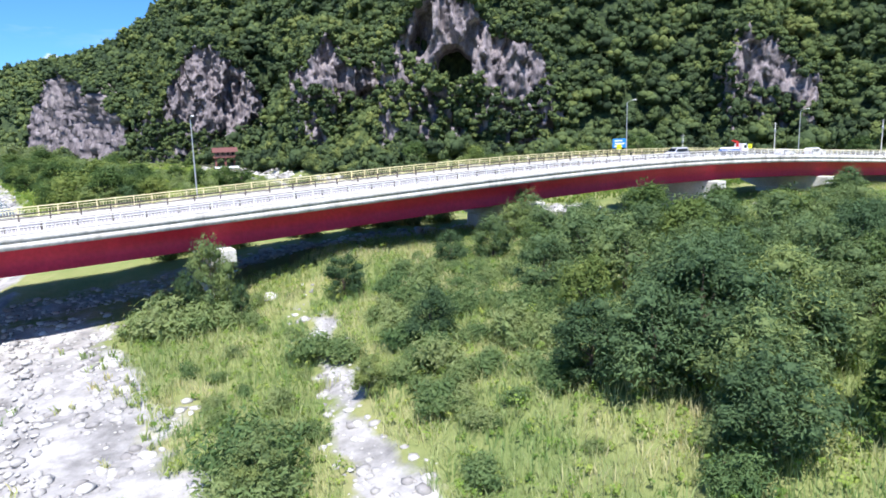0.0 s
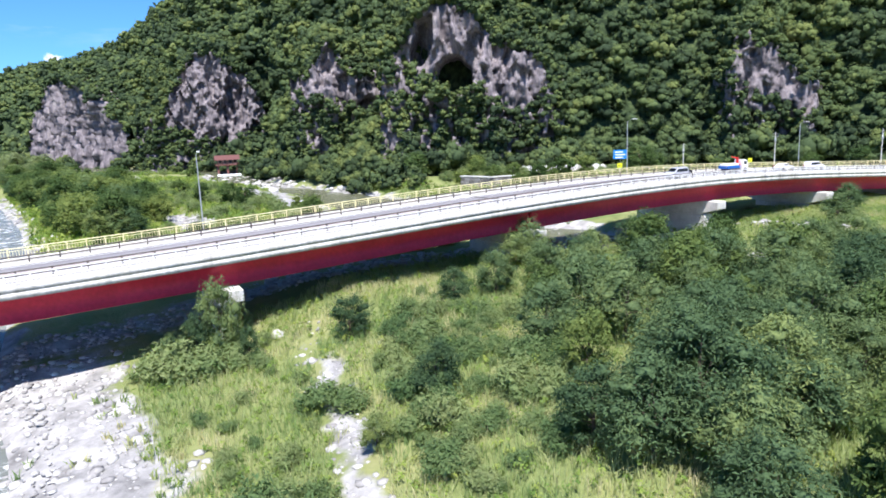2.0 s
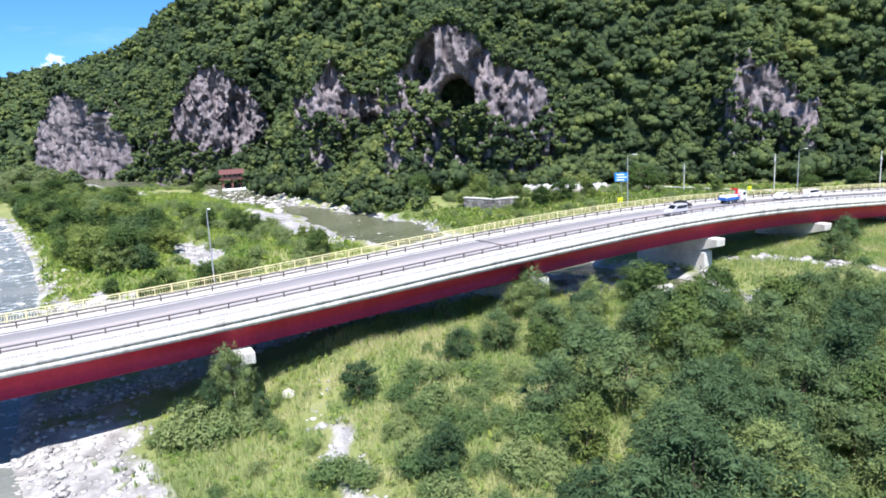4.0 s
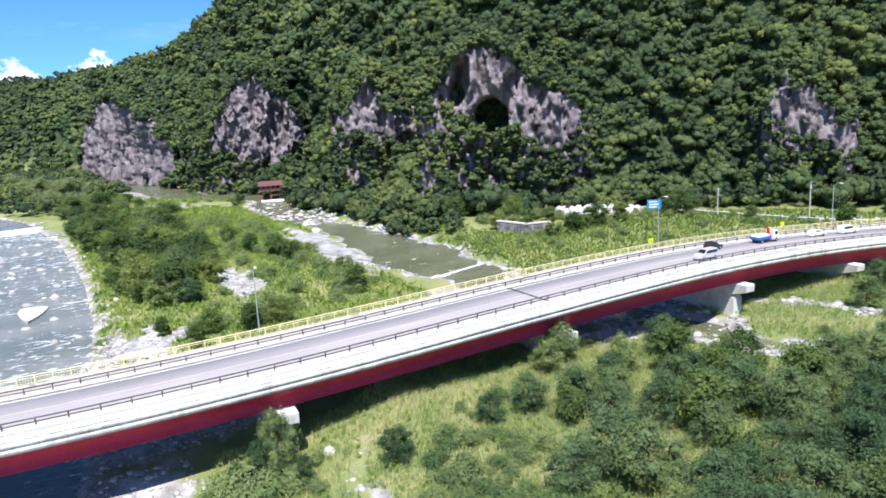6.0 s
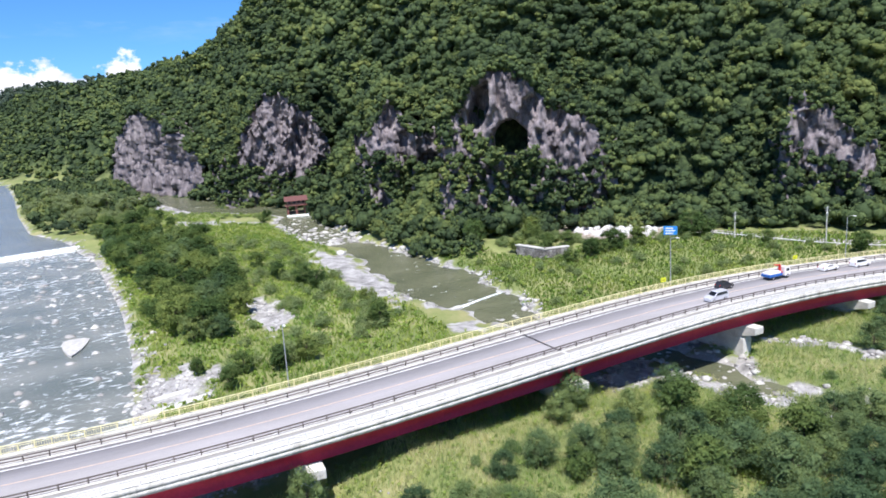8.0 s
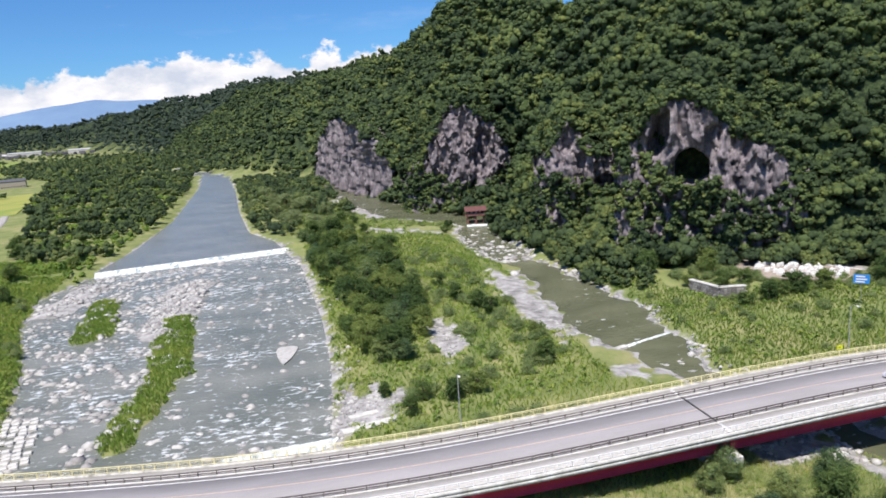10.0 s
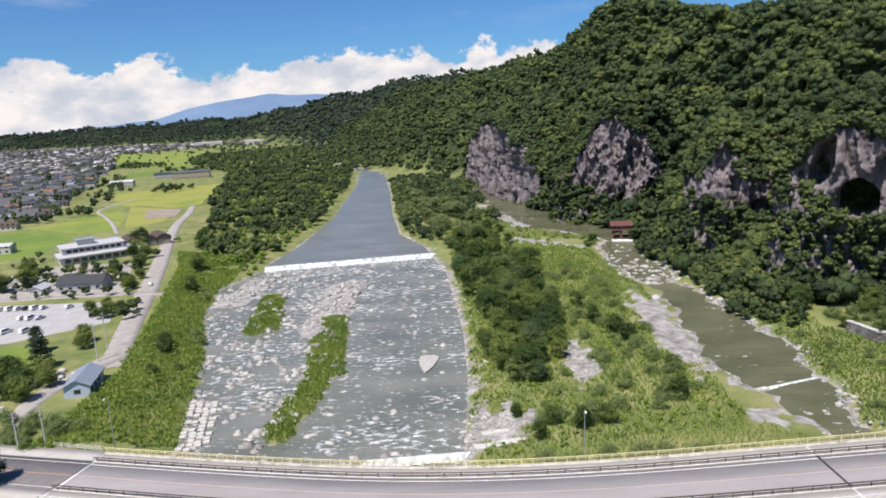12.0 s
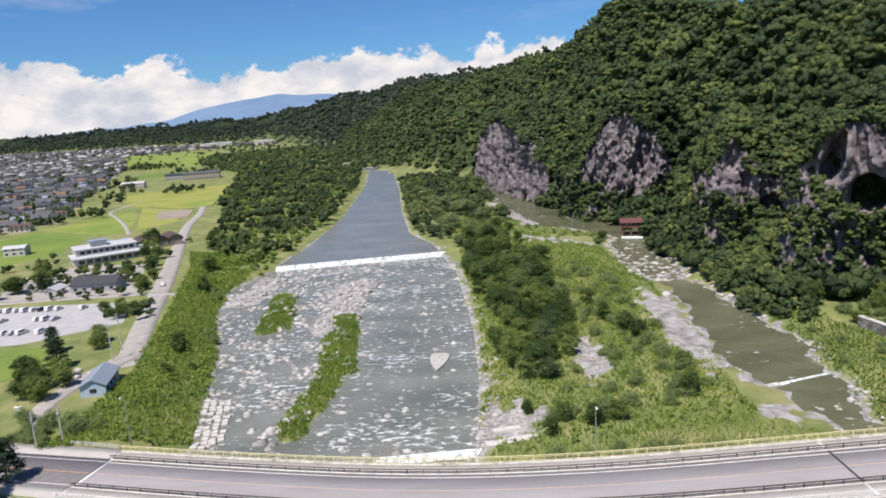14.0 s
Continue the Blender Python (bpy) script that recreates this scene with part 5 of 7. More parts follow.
q = np.concatenate([scatter([(-420, 560), (-330, 470), (-300, 520), (-320, 560)], 9, 44, 0.5), scatter([(-345, 730), (-300, 730), (-310, 670), (-335, 670)], 9, 45, 0.7),
                    scatter([(-1590, 2000), (-795, 1000), (-345, 430), (-335, 500), (-490, 835), (-645, 1190), (-1000, 1850)], 17, 46, 0.5), scatter([(-2700, 3350), (-1590, 2000), (-1000, 1850), (-640, 1190), (-480, 1200), (-800, 2300), (-1434, 3200)], 60, 41, 0.6), scatter([(-560, 880), (-330, 560), (-330, 640), (-470, 900)], 16, 47, 0.4),
                    scatter([(-1434, 3100), (-800, 2300), (-430, 1720), (-330, 1420), (-480, 1400), (-900, 2200), (-1500, 2850)], 30, 51, 0.75), scatter([(-800, 1230), (-560, 1130), (-520, 1190), (-760, 1330)], 14, 48, 0.8), scatter([(-480, 1010), (-270, 900), (-250, 960), (-420, 1090)], 13, 49, 0.7)])
wood("village_trees", q, (2.4, 6), 40, 1.3, 64, "scattered trees among the houses and fields")


# ---- grass and weeds ----
def grass(name, pts, height, width, blades, seed, mat, label):
    rs = np.random.RandomState(seed)
    pts = np.repeat(np.asarray(pts), blades, 0)
    n = len(pts)
    x, y = pts[:, 0] + rs.normal(0, 0.16, n), pts[:, 1] + rs.normal(0, 0.16, n)
    z = land(x, y)
    a = rs.uniform(0, 6.28, n)
    h, w = rs.uniform(*height, n), rs.uniform(*width, n)
    lx, ly = rs.normal(0, 0.3, n) * h, rs.normal(0, 0.3, n) * h
    u = np.stack([np.cos(a), np.sin(a), 0 * a], 1) * w[:, None]
    b = np.stack([x, y, z - 0.05], 1)
    mid = b + np.stack([lx * 0.35, ly * 0.35, h * 0.62], 1)
    tip = b + np.stack([lx, ly, h], 1)
    v = np.stack([b - u * 0.6, b + u * 0.6, mid + u, tip, mid - u], 1).reshape(-1, 3)
    k = np.arange(n) * 5
    f = np.concatenate([np.stack([k, k + 1, k + 2, k + 4], 1), np.stack([k + 4, k + 2, k + 3, k + 3], 1)])
    me = raw_mesh(name, v, f, mat)
    return tagged(new(name, me), label, "grass", kind="stuff")


def thin(p, keep, seed):
    g = gravel_at(p[:, 0], p[:, 1]) + 0.22 * wave(p[:, 0], p[:, 1], 5, 77)
    r = np.random.RandomState(seed).rand(len(p))
    return p[(g < 0.5) & (r < keep)]


NEAR = [(6, 30), (36, 20), (70, 12), (125, 25), (150, 60), (160, 96), (112, 98), (70, 91), (62, 96), (50, 96), (40, 93), (30, 89), (14, 90), (6, 70), (8, 50)]
p = thin(scatter(NEAR, 0.5, 51), 0.85, 1)
p2 = scatter([(-3, 32), (11, 32), (14, 60), (13, 84), (-2, 88)], 1.3, 62, 0.5)
p2 = p2[wave(p2[:, 0], p2[:, 1], 7, 63) + 0.10 * (p2[:, 0] - 7) > 0.3]
grass("beach_grass", p2, (0.3, 0.9), (0.03, 0.07), 14, 64, M_GRASS, "tufts of grass on the river beach")
grass("tall_grass", p, (0.35, 1.25), (0.014, 0.036), 6, 52, M_GRASS, "tall sunlit yellow-green grass and reeds on the river flat")
p = thin(scatter([(2, 116), (62, 128), (64, 180), (66, 240), (58, 310), (30, 350), (-12, 345), (0, 210)], 0.9, 53), 0.9, 2)
p = np.concatenate([p, thin(scatter([(-20, 350), (30, 345), (66, 330), (66, 346), (45, 368), (25, 410), (5, 470), (-12, 470), (-15, 400)], 1.1, 65), 0.9, 8), thin(scatter([(2, 114), (30, 116), (74, 118), (70, 124), (60, 140), (60, 128), (2, 116.2)], 0.9, 66), 0.95, 9)])
grass("spit_grass", p, (0.4, 1.3), (0.05, 0.13), 3, 54, M_BANKGRASS, "bright green weeds between the two waters")
p = thin(scatter([(86, 118), (200, 105), (190, 140), (160, 165), (112, 172), (100, 200), (88, 235), (90, 180)], 0.9, 55), 0.9, 3)
grass("terrace_grass", p, (0.4, 1.2), (0.05, 0.13), 4, 56, M_TERRACE, "bright green grass on the right bank")
p = thin(scatter([(-93, 118), (-64, 128), (-80, 184), (-100, 235), (-108, 280), (-112, 325), (-158, 345), (-139, 300), (-119, 238), (-97, 165)], 0.8, 57), 0.95, 4)
grass("bank_weeds", p, (0.5, 1.4), (0.06, 0.15), 4, 58, M_BANKGRASS, "dense green weeds on the left bank slope")
p = np.concatenate([scatter([(-52, 128), (-34, 128), (-32, 175), (-40, 232), (-58, 232), (-52, 170)], 0.7, 59), scatter([(-88, 208), (-64, 208), (-70, 262), (-88, 262)], 0.7, 60)])
k = bars(p[:, 0], p[:, 1])
p = p[(k[0] > 0.45) & (k[1] < 0.5)]
grass("bar_grass", p, (0.5, 1.3), (0.07, 0.16), 5, 61, M_BANKGRASS, "yellow-green grass on the river bars")


# leafy weeds that break up the grass
p = thin(scatter(NEAR, 1.45, 91), 0.85, 5)
wood("leafy_weeds", p, (0.35, 1.15), 48, 0.105, 92, "leafy green weeds among the tall grass", M_WEED, 0.4, 3)
p = thin(np.concatenate([scatter([(2, 116), (62, 128), (64, 180), (66, 240), (58, 310), (30, 350), (-12, 345), (0, 210)], 2.3, 93), scatter([(86, 118), (200, 105), (190, 140), (160, 165), (112, 172), (100, 200), (88, 235), (90, 180)], 2.6, 94)]), 0.75, 6)
wood("spit_weeds", p, (0.6, 1.6), 27, 0.3, 95, "leafy weeds on the banks", M_WEED, 0.4, 3)
p = thin(scatter([(-93, 118), (-64, 128), (-80, 184), (-100, 235), (-108, 280), (-112, 325), (-158, 345), (-139, 300), (-119, 238), (-97, 165)], 1.9, 96), 0.8, 7)
wood("bank_vines", p, (0.6, 1.8), 33, 0.3, 97, "dense vines and weeds on the left bank", M_WEED, 0.4, 3)


# ---- stones and white water ----
def boulders(name, pts, size, seed, label, sink=0.35, mat=None, level=None, flat=0.6):
    rs = np.random.RandomState(seed)
    pts = np.asarray(pts)
    n = len(pts)
    s = size[0] + (size[1] - size[0]) * rs.rand(n) ** 2.6
    r = np.stack([s * rs.uniform(0.8, 1.5, n), s * rs.uniform(0.8, 1.3, n), s * rs.uniform(flat * 0.7, flat * 1.3, n)], 1)
    z = land(pts[:, 0], pts[:, 1])
    if level is not None:
        z = np.maximum(z, level)
    a = rs.uniform(0, 6.28, n)
    v = ICO1_V[None] * rs.uniform(0.72, 1.15, (n, len(ICO1_V), 1)) * r[:, None, :]
    x = v[..., 0] * np.cos(a)[:, None] - v[..., 1] * np.sin(a)[:, None] + pts[:, 0:1]
    y = v[..., 0] * np.sin(a)[:, None] + v[..., 1] * np.cos(a)[:, None] + pts[:, 1:2]
    w = v[..., 2] + (z + r[:, 2] * (1 - 2 * sink) * 0.6)[:, None]
    f = (ICO1_F[None] + (np.arange(n) * len(ICO1_V))[:, None, None]).reshape(-1, 3)
    return tagged(new(name, raw_mesh(name, np.stack([x, y, w], -1).reshape(-1, 3), f, mat or M_STONE)), label, "stones", kind="stuff")


def clustered(p, s, seed, bias):
    """Keeps points where a slow noise is high, so that stones lie in drifts."""
    r = np.random.RandomState(seed).rand(len(p))
    return p[wave(p[:, 0], p[:, 1], s, seed) + bias > r * 1.6]


RIVER = [(-62, 118), (0, 118), (1, 160), (-1, 207), (-10, 292), (-14, 322), (-98, 308), (-108, 275), (-100, 235), (-80, 185)]
p = clustered(scatter(RIVER, 1.1, 71), 16, 72, 0.6)
p = p[(p[:, 0] < -42) | (np.random.RandomState(3).rand(len(p)) < 0.2)]
boulders("river_stones", p, (0.2, 1.4), 73, "grey and white boulders standing in the rapids", sink=0.45, level=-0.25)
p = clustered(scatter([(62, 250), (84, 250), (92, 343), (68, 343), (60, 296)], 1.1, 74), 9, 75, 0.75)
boulders("stream_stones", p, (0.3, 1.5), 76, "pale boulders in the side stream", sink=0.4, level=1.0)
p = clustered(scatter([(74, 112), (92, 112), (90, 150), (76, 148)], 1.0, 171), 6, 172, 0.35)
boulders("weir_stones", p, (0.15, 0.8), 173, "dark wet stones in the stream below its weir", sink=0.45, level=-0.2)
p = scatter([(-12, 500), (44, 372), (66, 350), (74, 346), (78, 356), (50, 384), (6, 500)], 1.2, 174, 0.8)
p = p[gravel_at(p[:, 0], p[:, 1]) > 0.45]
boulders("pool_stones", p, (0.25, 1.0), 175, "white shingle along the upper pool", sink=0.42)
q = []
for k in range(700):
    y = 118 + 227 * rng.random() if rng.random() < 0.4 else rng.choice((124, 141, 168, 222, 239, 262, 301, 330)) + rng.gauss(0, 5)
    q.append((stream_r(y) + rng.gauss(0.5, 1.2), y)) if rng.random() < 0.5 else q.append((river_r(y) + rng.gauss(0.6, 2.2), y))
boulders("bank_stones", q, (0.2, 1.1), 77, "pale stones along the water's edge", sink=0.4)
p = scatter([(-4, 40), (16, 36), (16, 60), (13, 80), (22, 84), (40, 88), (86, 100), (84, 106), (14, 106), (-4, 98)], 0.55, 78)
g = gravel_at(p[:, 0], p[:, 1])
p = p[(g > 0.5) & (np.random.RandomState(4).rand(len(p)) < 0.6) & (wave(p[:, 0], p[:, 1], 8, 78) + 0.03 * (p[:, 1] - 60) > -0.35)]
boulders("beach_stones", p, (0.08, 0.55), 79, "white sunlit cobbles on the river beach", sink=0.42)
p = scatter([(16, 32), (30, 30), (36, 84), (24, 84)], 0.66, 80)
p = p[(gravel_at(p[:, 0], p[:, 1]) > 0.4)]
p = p[wave(p[:, 0], p[:, 1], 5, 80) > -0.5]
boulders("strip_stones", p, (0.08, 0.5), 81, "white stones in a dry gully among grass", sink=0.42)
p = clustered(scatter([(66, 86), (88, 70), (112, 40), (128, 60), (118, 84), (104, 104), (78, 108)], 0.8, 82), 7, 83, 0.6)
p = p[gravel_at(p[:, 0], p[:, 1]) > 0.4]
boulders("brook_stones", p, (0.2, 0.9), 84, "white stones along the brook under the bridge", sink=0.4, level=-0.5)
p = np.concatenate([scatter([(22, 150), (38, 146), (40, 190), (30, 194)], 1.0, 85, 0.7), scatter([(0, 122), (16, 124), (14, 140), (2, 142)], 0.9, 86, 0.8), scatter([(-60, 212), (-42, 212), (-42, 276), (-60, 276)], 1.2, 87, 0.75),
                    scatter([(56, 140), (66, 140), (70, 150), (70, 172), (60, 172)], 1.1, 88, 0.5)])
p = p[gravel_at(p[:, 0], p[:, 1]) > 0.5]
boulders("bar_stones", p, (0.15, 0.7), 89, "pale shingle on the gravel bars", sink=0.42)
for x, y, s in ((25.5, 81.5, 0.8), (-42, 268, 1.7), (-60, 176, 1.3), (67, 226, 1.8), (72, 258, 1.6), (88, 222, 1.2)):
    me = raw_mesh("boulder", ICO2_V * np.array([1, 1.1, 0.7]) * s * np.random.RandomState(int(s * 100)).uniform(0.85, 1.1, (len(ICO2_V), 1)), ICO2_F, M_STONE)
    ob = new("boulder", me)
    ob.location = (x, y, float(land(x, y)))
    tagged(ob, "large pale boulder at the water's edge", "boulder", "large boulders")


def pale_bar():
    """A flat wedge of pale rock in midstream."""
    rs = np.random.RandomState(22)
    bm = bmesh.new()
    for k in range(90):
        t = rs.rand()
        x, y = -11.2 + (rs.rand() - 0.5) * 6.4 * (1 - t ** 1.6) ** 0.8, 182 - 14 * t
        e = 1 - abs(x + 11.2) / 3.4
        bm.verts.new((x, y, 0.12 + 0.32 * max(0, e) ** 0.5 + rs.rand() * 0.06)), bm.verts.new((x, y, -1.0))
    bmesh.ops.convex_hull(bm, input=bm.verts[:])
    me = shared_mesh("rock_bar", bm, material("pale_shingle", [(0.3, (0.34, 0.33, 0.31)), (0.7, (0.55, 0.54, 0.51))], 1.2, 0.9, bump=0.15, bump_scale=3))
    tagged(new("rock_bar", me), "flat pale wedge of rock in the river", "rock", kind="structure")


def shared_mesh(name, bm, mat):
    me = bpy.data.meshes.new(name)
    bm.to_mesh(me)
    bm.free()
    me.materials.append(mat)
    return me


pale_bar()


def water_fall(name, a, b, top, low, label, width=2.4, sill=True):
    """A low weir: a concrete sill and the white water that slides over it."""
    a, b = Vector(a), Vector(b)
    n = int((b - a).length / 1.2)
    t = (b - a).normalized()
    down = Vector((t.y, -t.x, 0))
    down = down if down.y < 0 else -down
    prof = [(-0.6, top + 0.06), (0.0, top + 0.08), (0.5, top - 0.15), (0.9, (top + low) / 2), (1.3, low + 0.25), (width * 0.7, low + 0.10), (width, low + 0.03)]
    verts = []
    for i in range(n + 1):
        p = a + (b - a) * i / n
        wob = noise.noise(p * 0.35)
        for k, (o, z) in enumerate(prof):
            q = p + down * (o * (1 + 0.35 * wob * (k > 3)))
            verts.append((q.x, q.y, z + 0.12 * noise.noise(q * 0.9) * (k > 1)))
    me = raw_mesh(name, np.array(verts), grid_faces(len(prof), n + 1), M_FOAM, True)
    tagged(new(name, me), label, "white water", kind="structure")


water_fall("weir_water", (-100.6, 311.5, 0), (-8.5, 329.0, 0), 1.62, 0.0, "white water sliding over the long river weir", 4.5)
water_fall("stream_weir_water", (73.5, 148.2, 0), (91, 154.6, 0), 0.95, 0.05, "white water over the stream's low weir", 2.6)
water_fall("upper_weir_water", (27, 337, 0), (49, 322, 0), 2.7, 1.7, "white water over the upper sill", 3.0)
water_fall("chute_water", (73, 336, 0), (83, 333, 0), 2.6, 1.5, "white water below the sluice gate", 6.0)
water_fall("bridge_sill_water", (-62, 119.5, 0), (-38, 118, 0), 0.5, 0.02, "white water over a rough sill by the bridge", 5.0)
water_fall("bridge_sill_water_2", (-20, 119, 0), (2, 121.5, 0), 0.5, 0.02, "white water over a low sill by the bridge", 2.5)


def beam(name, a, b, w, z0, z1, label, mat=None):
    a, b = Vector((*a, 0)), Vector((*b, 0))
    d = (b - a)
    bm = boxes((0, -w / 2, z0, d.length, w / 2, z1), bevel=0.08)
    me = bpy.data.meshes.new(name)
    bm.to_mesh(me)
    bm.free()
    me.materials.append(mat or M_CONC)
    ob = new(name, me)
    ob.matrix_basis = Matrix.Translation(a) @ Matrix.Rotation(math.atan2(d.y, d.x), 4, "Z")
    return tagged(ob, label, "weir", kind="structure")


beam("stream_weir_sill", (57.5, 142.2), (73.8, 148.3), 1.5, -1.0, 1.25, "pale concrete sill of the stream weir")
beam("river_weir_sill", (-104, 311.4), (-4, 330.4), 1.0, -1.2, 1.5, "concrete sill under the river weir")
beam("river_apron", (2.5, 121.5), (13.5, 124.6), 2.2, -0.6, 1.75, "pale concrete block by the water")
beam("shore_block", (4, 128), (10, 129.5), 1.6, 0.2, 1.6, "pale concrete block among weeds")


# toe of the left bank: rows of pale concrete blocks
def toe_blocks():
    t = empty("bank_armour", None, "rows of pale concrete blocks armouring the river bank", "armour", kind="structure")
    me = bpy.data.meshes.new("block")
    bm = boxes((-0.8, -0.6, -0.3, 0.8, 0.6, 0.35), bevel=0.12)
    bm.to_mesh(me)
    bm.free()
    me.materials.append(M_CONC)
    for i in range(14):
        for j in range(4):
            if rng.random() < 0.22:
                continue
            y = 127 + i * 2.0
            x = float(river_l(y)) + 0.6 + j * 2.0 + rng.uniform(-0.25, 0.25)
            ob = new("block", me)
            ob.parent = t
            ob.matrix_basis = Matrix.Translation((x, y + rng.uniform(-0.3, 0.3), 0.35 - j * 0.08 + rng.uniform(-0.08, 0.1))) @ Matrix.Rotation(rng.gauss(0.25, 0.12), 4, "Z")


toe_blocks()


# ---- railings, guard rails and lamps on the bridge ----
def stretch_pose(s, o, dz=0.0):
    return Matrix.Translation(on_bridge(s, o) + Vector((0, 0, dz))) @ Matrix.Rotation(heading(s), 4, "Z")


def shared(name, bm, mat):
    me = bpy.data.meshes.new(name)
    bm.to_mesh(me)
    bm.free()
    me.materials.append(mat)
    return me


def railing(o, mat, label, name, tall, base):
    r = empty(name, None, label, "railing", kind="structure")
    post = shared("post", boxes((-0.06, -0.06, 0, 0.06, 0.06, tall), (-0.1, -0.1, 0, 0.1, 0.1, 0.04), bevel=0.01), mat)
    for s in np.arange(S0 + 0.6, S1, 2.0):
        ob = new("post", post)
        ob.parent = r
        ob.matrix_basis = stretch_pose(s, o, base)
    for z0, z1, w in ((tall - 0.10, tall, 0.07), (tall - 0.36, tall - 0.30, 0.03), (0.12, 0.18, 0.03)):
        part("rail", sweep("rail", rect(o - w, base + z0, o + w, base + z1), S0, S1, mat), mat, r)
    k = np.arange(S0 + 0.3, S1, 0.3)
    v, f, n = [], [], 0
    for s in k:
        c = on_bridge(s, o)
        a = heading(s)
        dx, dy = 0.02 * math.cos(a), 0.02 * math.sin(a)
        z0, z1 = c.z + base + 0.17, c.z + base + tall - 0.32
        for sx, sy in ((-1, -1), (1, -1), (1, 1), (-1, 1)):
            v += [(c.x + sx * dx - sy * dy, c.y + sx * dy + sy * dx, z0), (c.x + sx * dx - sy * dy, c.y + sx * dy + sy * dx, z1)]
        f += [(n, n + 2, n + 3, n + 1), (n + 2, n + 4, n + 5, n + 3), (n + 4, n + 6, n + 7, n + 5), (n + 6, n, n + 1, n + 7)]
        n += 8
    ob = part("balusters", raw_mesh("balusters", np.array(v), np.array(f), mat), mat, r)
    tagged(ob, kind="stuff")


railing(0.28, M_YELLOW, "cream-yellow steel railing along the far walkway", "railing_upstream", 1.15, 0.35)
railing(WIDE - 0.26, M_WHITE, "white steel railing along the near walkway", "railing_downstream", 1.0, 0.35)


def guard_rail(o, name):
    r = empty(name, None, "dark brown steel guard rail beside the roadway", "guard rail", kind="structure")
    post = shared("post", boxes((-0.07, -0.07, 0, 0.07, 0.07, 0.85), bevel=0.01), M_BROWN)
    for s in np.arange(S0 + 1.0, S1, 3.0):
        ob = new("post", post)
        ob.parent = r
        ob.matrix_basis = stretch_pose(s, o, 0.2)
    for z0, z1 in ((0.92, 1.04), (0.52, 0.62)):
        part("beam", sweep("beam", rect(o - 0.1, z0, o + 0.1, z1), S0, S1, M_BROWN), M_BROWN, r)


guard_rail(3.55, "guard_rail_upstream")
guard_rail(14.15, "guard_rail_downstream")


def street_lamp(m, h, arm, label="slim grey steel street lamp on the bridge edge"):
    t = empty("street_lamp", m, label, "street lamp", "street lamps")
    part("pole", rod(bmesh.new(), (0, 0, -0.6), (0, 0, h), 0.11, 0.065, 10), M_STEEL, t)
    bm = rod(bmesh.new(), (0, 0, h - 0.05), (0, -arm * 0.6, h + 0.35), 0.045, 0.04, 6)
    rod(bm, (0, -arm * 0.6, h + 0.35), (0, -arm, h + 0.4), 0.04, 0.035, 6)
    part("arm", bm, M_STEEL, t)
    part("lantern", boxes((-0.17, -arm - 0.75, h + 0.33, 0.17, -arm + 0.02, h + 0.47), bevel=0.05), M_WHITE, t, "white lantern head")
    part("base_plate", boxes((-0.2, -0.2, -0.6, 0.2, 0.2, -0.52)), M_STEEL, t)
    return t


for x in (22.6, 99.6, 152):
    street_lamp(stretch_pose(s_at(x), -0.22, 0.3), 9.6, 1.4)
for x in (22.6, 99.6, 152):
    b = empty("lamp_bracket", stretch_pose(s_at(x), -0.22, 0.0), "concrete bracket carrying a lamp on the deck edge", "bracket", kind="structure")
    part("bracket", boxes((-0.35, -0.3, -0.6, 0.35, 0.25, -0.3), bevel=0.04), M_CONC, b)


def sign_board(m, w, h, z, mat, label, post_h, bars_mat=None, rows=2, group="road signs"):
    t = empty("road_sign", m, label, "road sign", group)
    part("post", rod(bmesh.new(), (0, 0, -0.3), (0, 0, post_h), 0.05, 0.05, 8), M_STEEL, t)
    p = part("panel", boxes((-w / 2, -0.09, z, w / 2, -0.05, z + h), bevel=0.015), mat, t)
    if bars_mat:
        for k in range(rows):
            zz = z + h * (k + 0.6) / (rows + 0.4)
            part("lettering_bar", boxes((-w * 0.36, -0.10, zz - h * 0.07, w * (0.36 if k % 2 else 0.2), -0.092, zz + h * 0.07)), bars_mat, p)
    return t


M_BLUE = plain("blue_sign_paint", (0.02, 0.22, 0.62), 0.4)
M_SIGNY = plain("yellow_sign_paint", (0.62, 0.66, 0.02), 0.4)
for x in (97.5, 136):
    sign_board(stretch_pose(s_at(x), -0.15, 0.0), 1.3, 0.85, 1.55, M_SIGNY, "yellow roadside warning board with small lettering", 2.4, M_DARK, 1)
z = float(land(138.1, 146.7))
sign_board(Matrix.Translation((138.1, 146.7, z)) @ Matrix.Rotation(radians(-42), 4, "Z"), 3.6, 2.4, 10.3 - z, M_BLUE, "blue direction sign with white lettering on a pole", 12.6 - z, M_WHITE, 3)

# ---- vehicles ----
M_GLASS = material("dark_car_glass", [(0.3, (0.02, 0.024, 0.03)), (0.7, (0.035, 0.04, 0.05))], 1.0, 0.08, spec=0.6)
M_TYRE = plain("tyre_rubber", (0.03, 0.03, 0.03), 0.9)
M_RIM = plain("alloy_rim", (0.5, 0.5, 0.52), 0.35, 0.8)
M_LAMP = plain("headlamp_plastic", (0.75, 0.77, 0.78), 0.2)
M_TAIL = plain("tail_lamp_red", (0.45, 0.02, 0.02), 0.25)
PAINT = {k: material(k + "_car_paint", [(0.3, tuple(v * 0.94 for v in c)), (0.7, c)], 1.5, 0.25, spec=0.6) for k, c in
         {"silver": (0.50, 0.51, 0.55), "black": (0.03, 0.03, 0.036), "white": (0.78, 0.78, 0.78), "blue": (0.02, 0.12, 0.42), "red": (0.55, 0.03, 0.03), "navy": (0.04, 0.06, 0.12)}.items()}


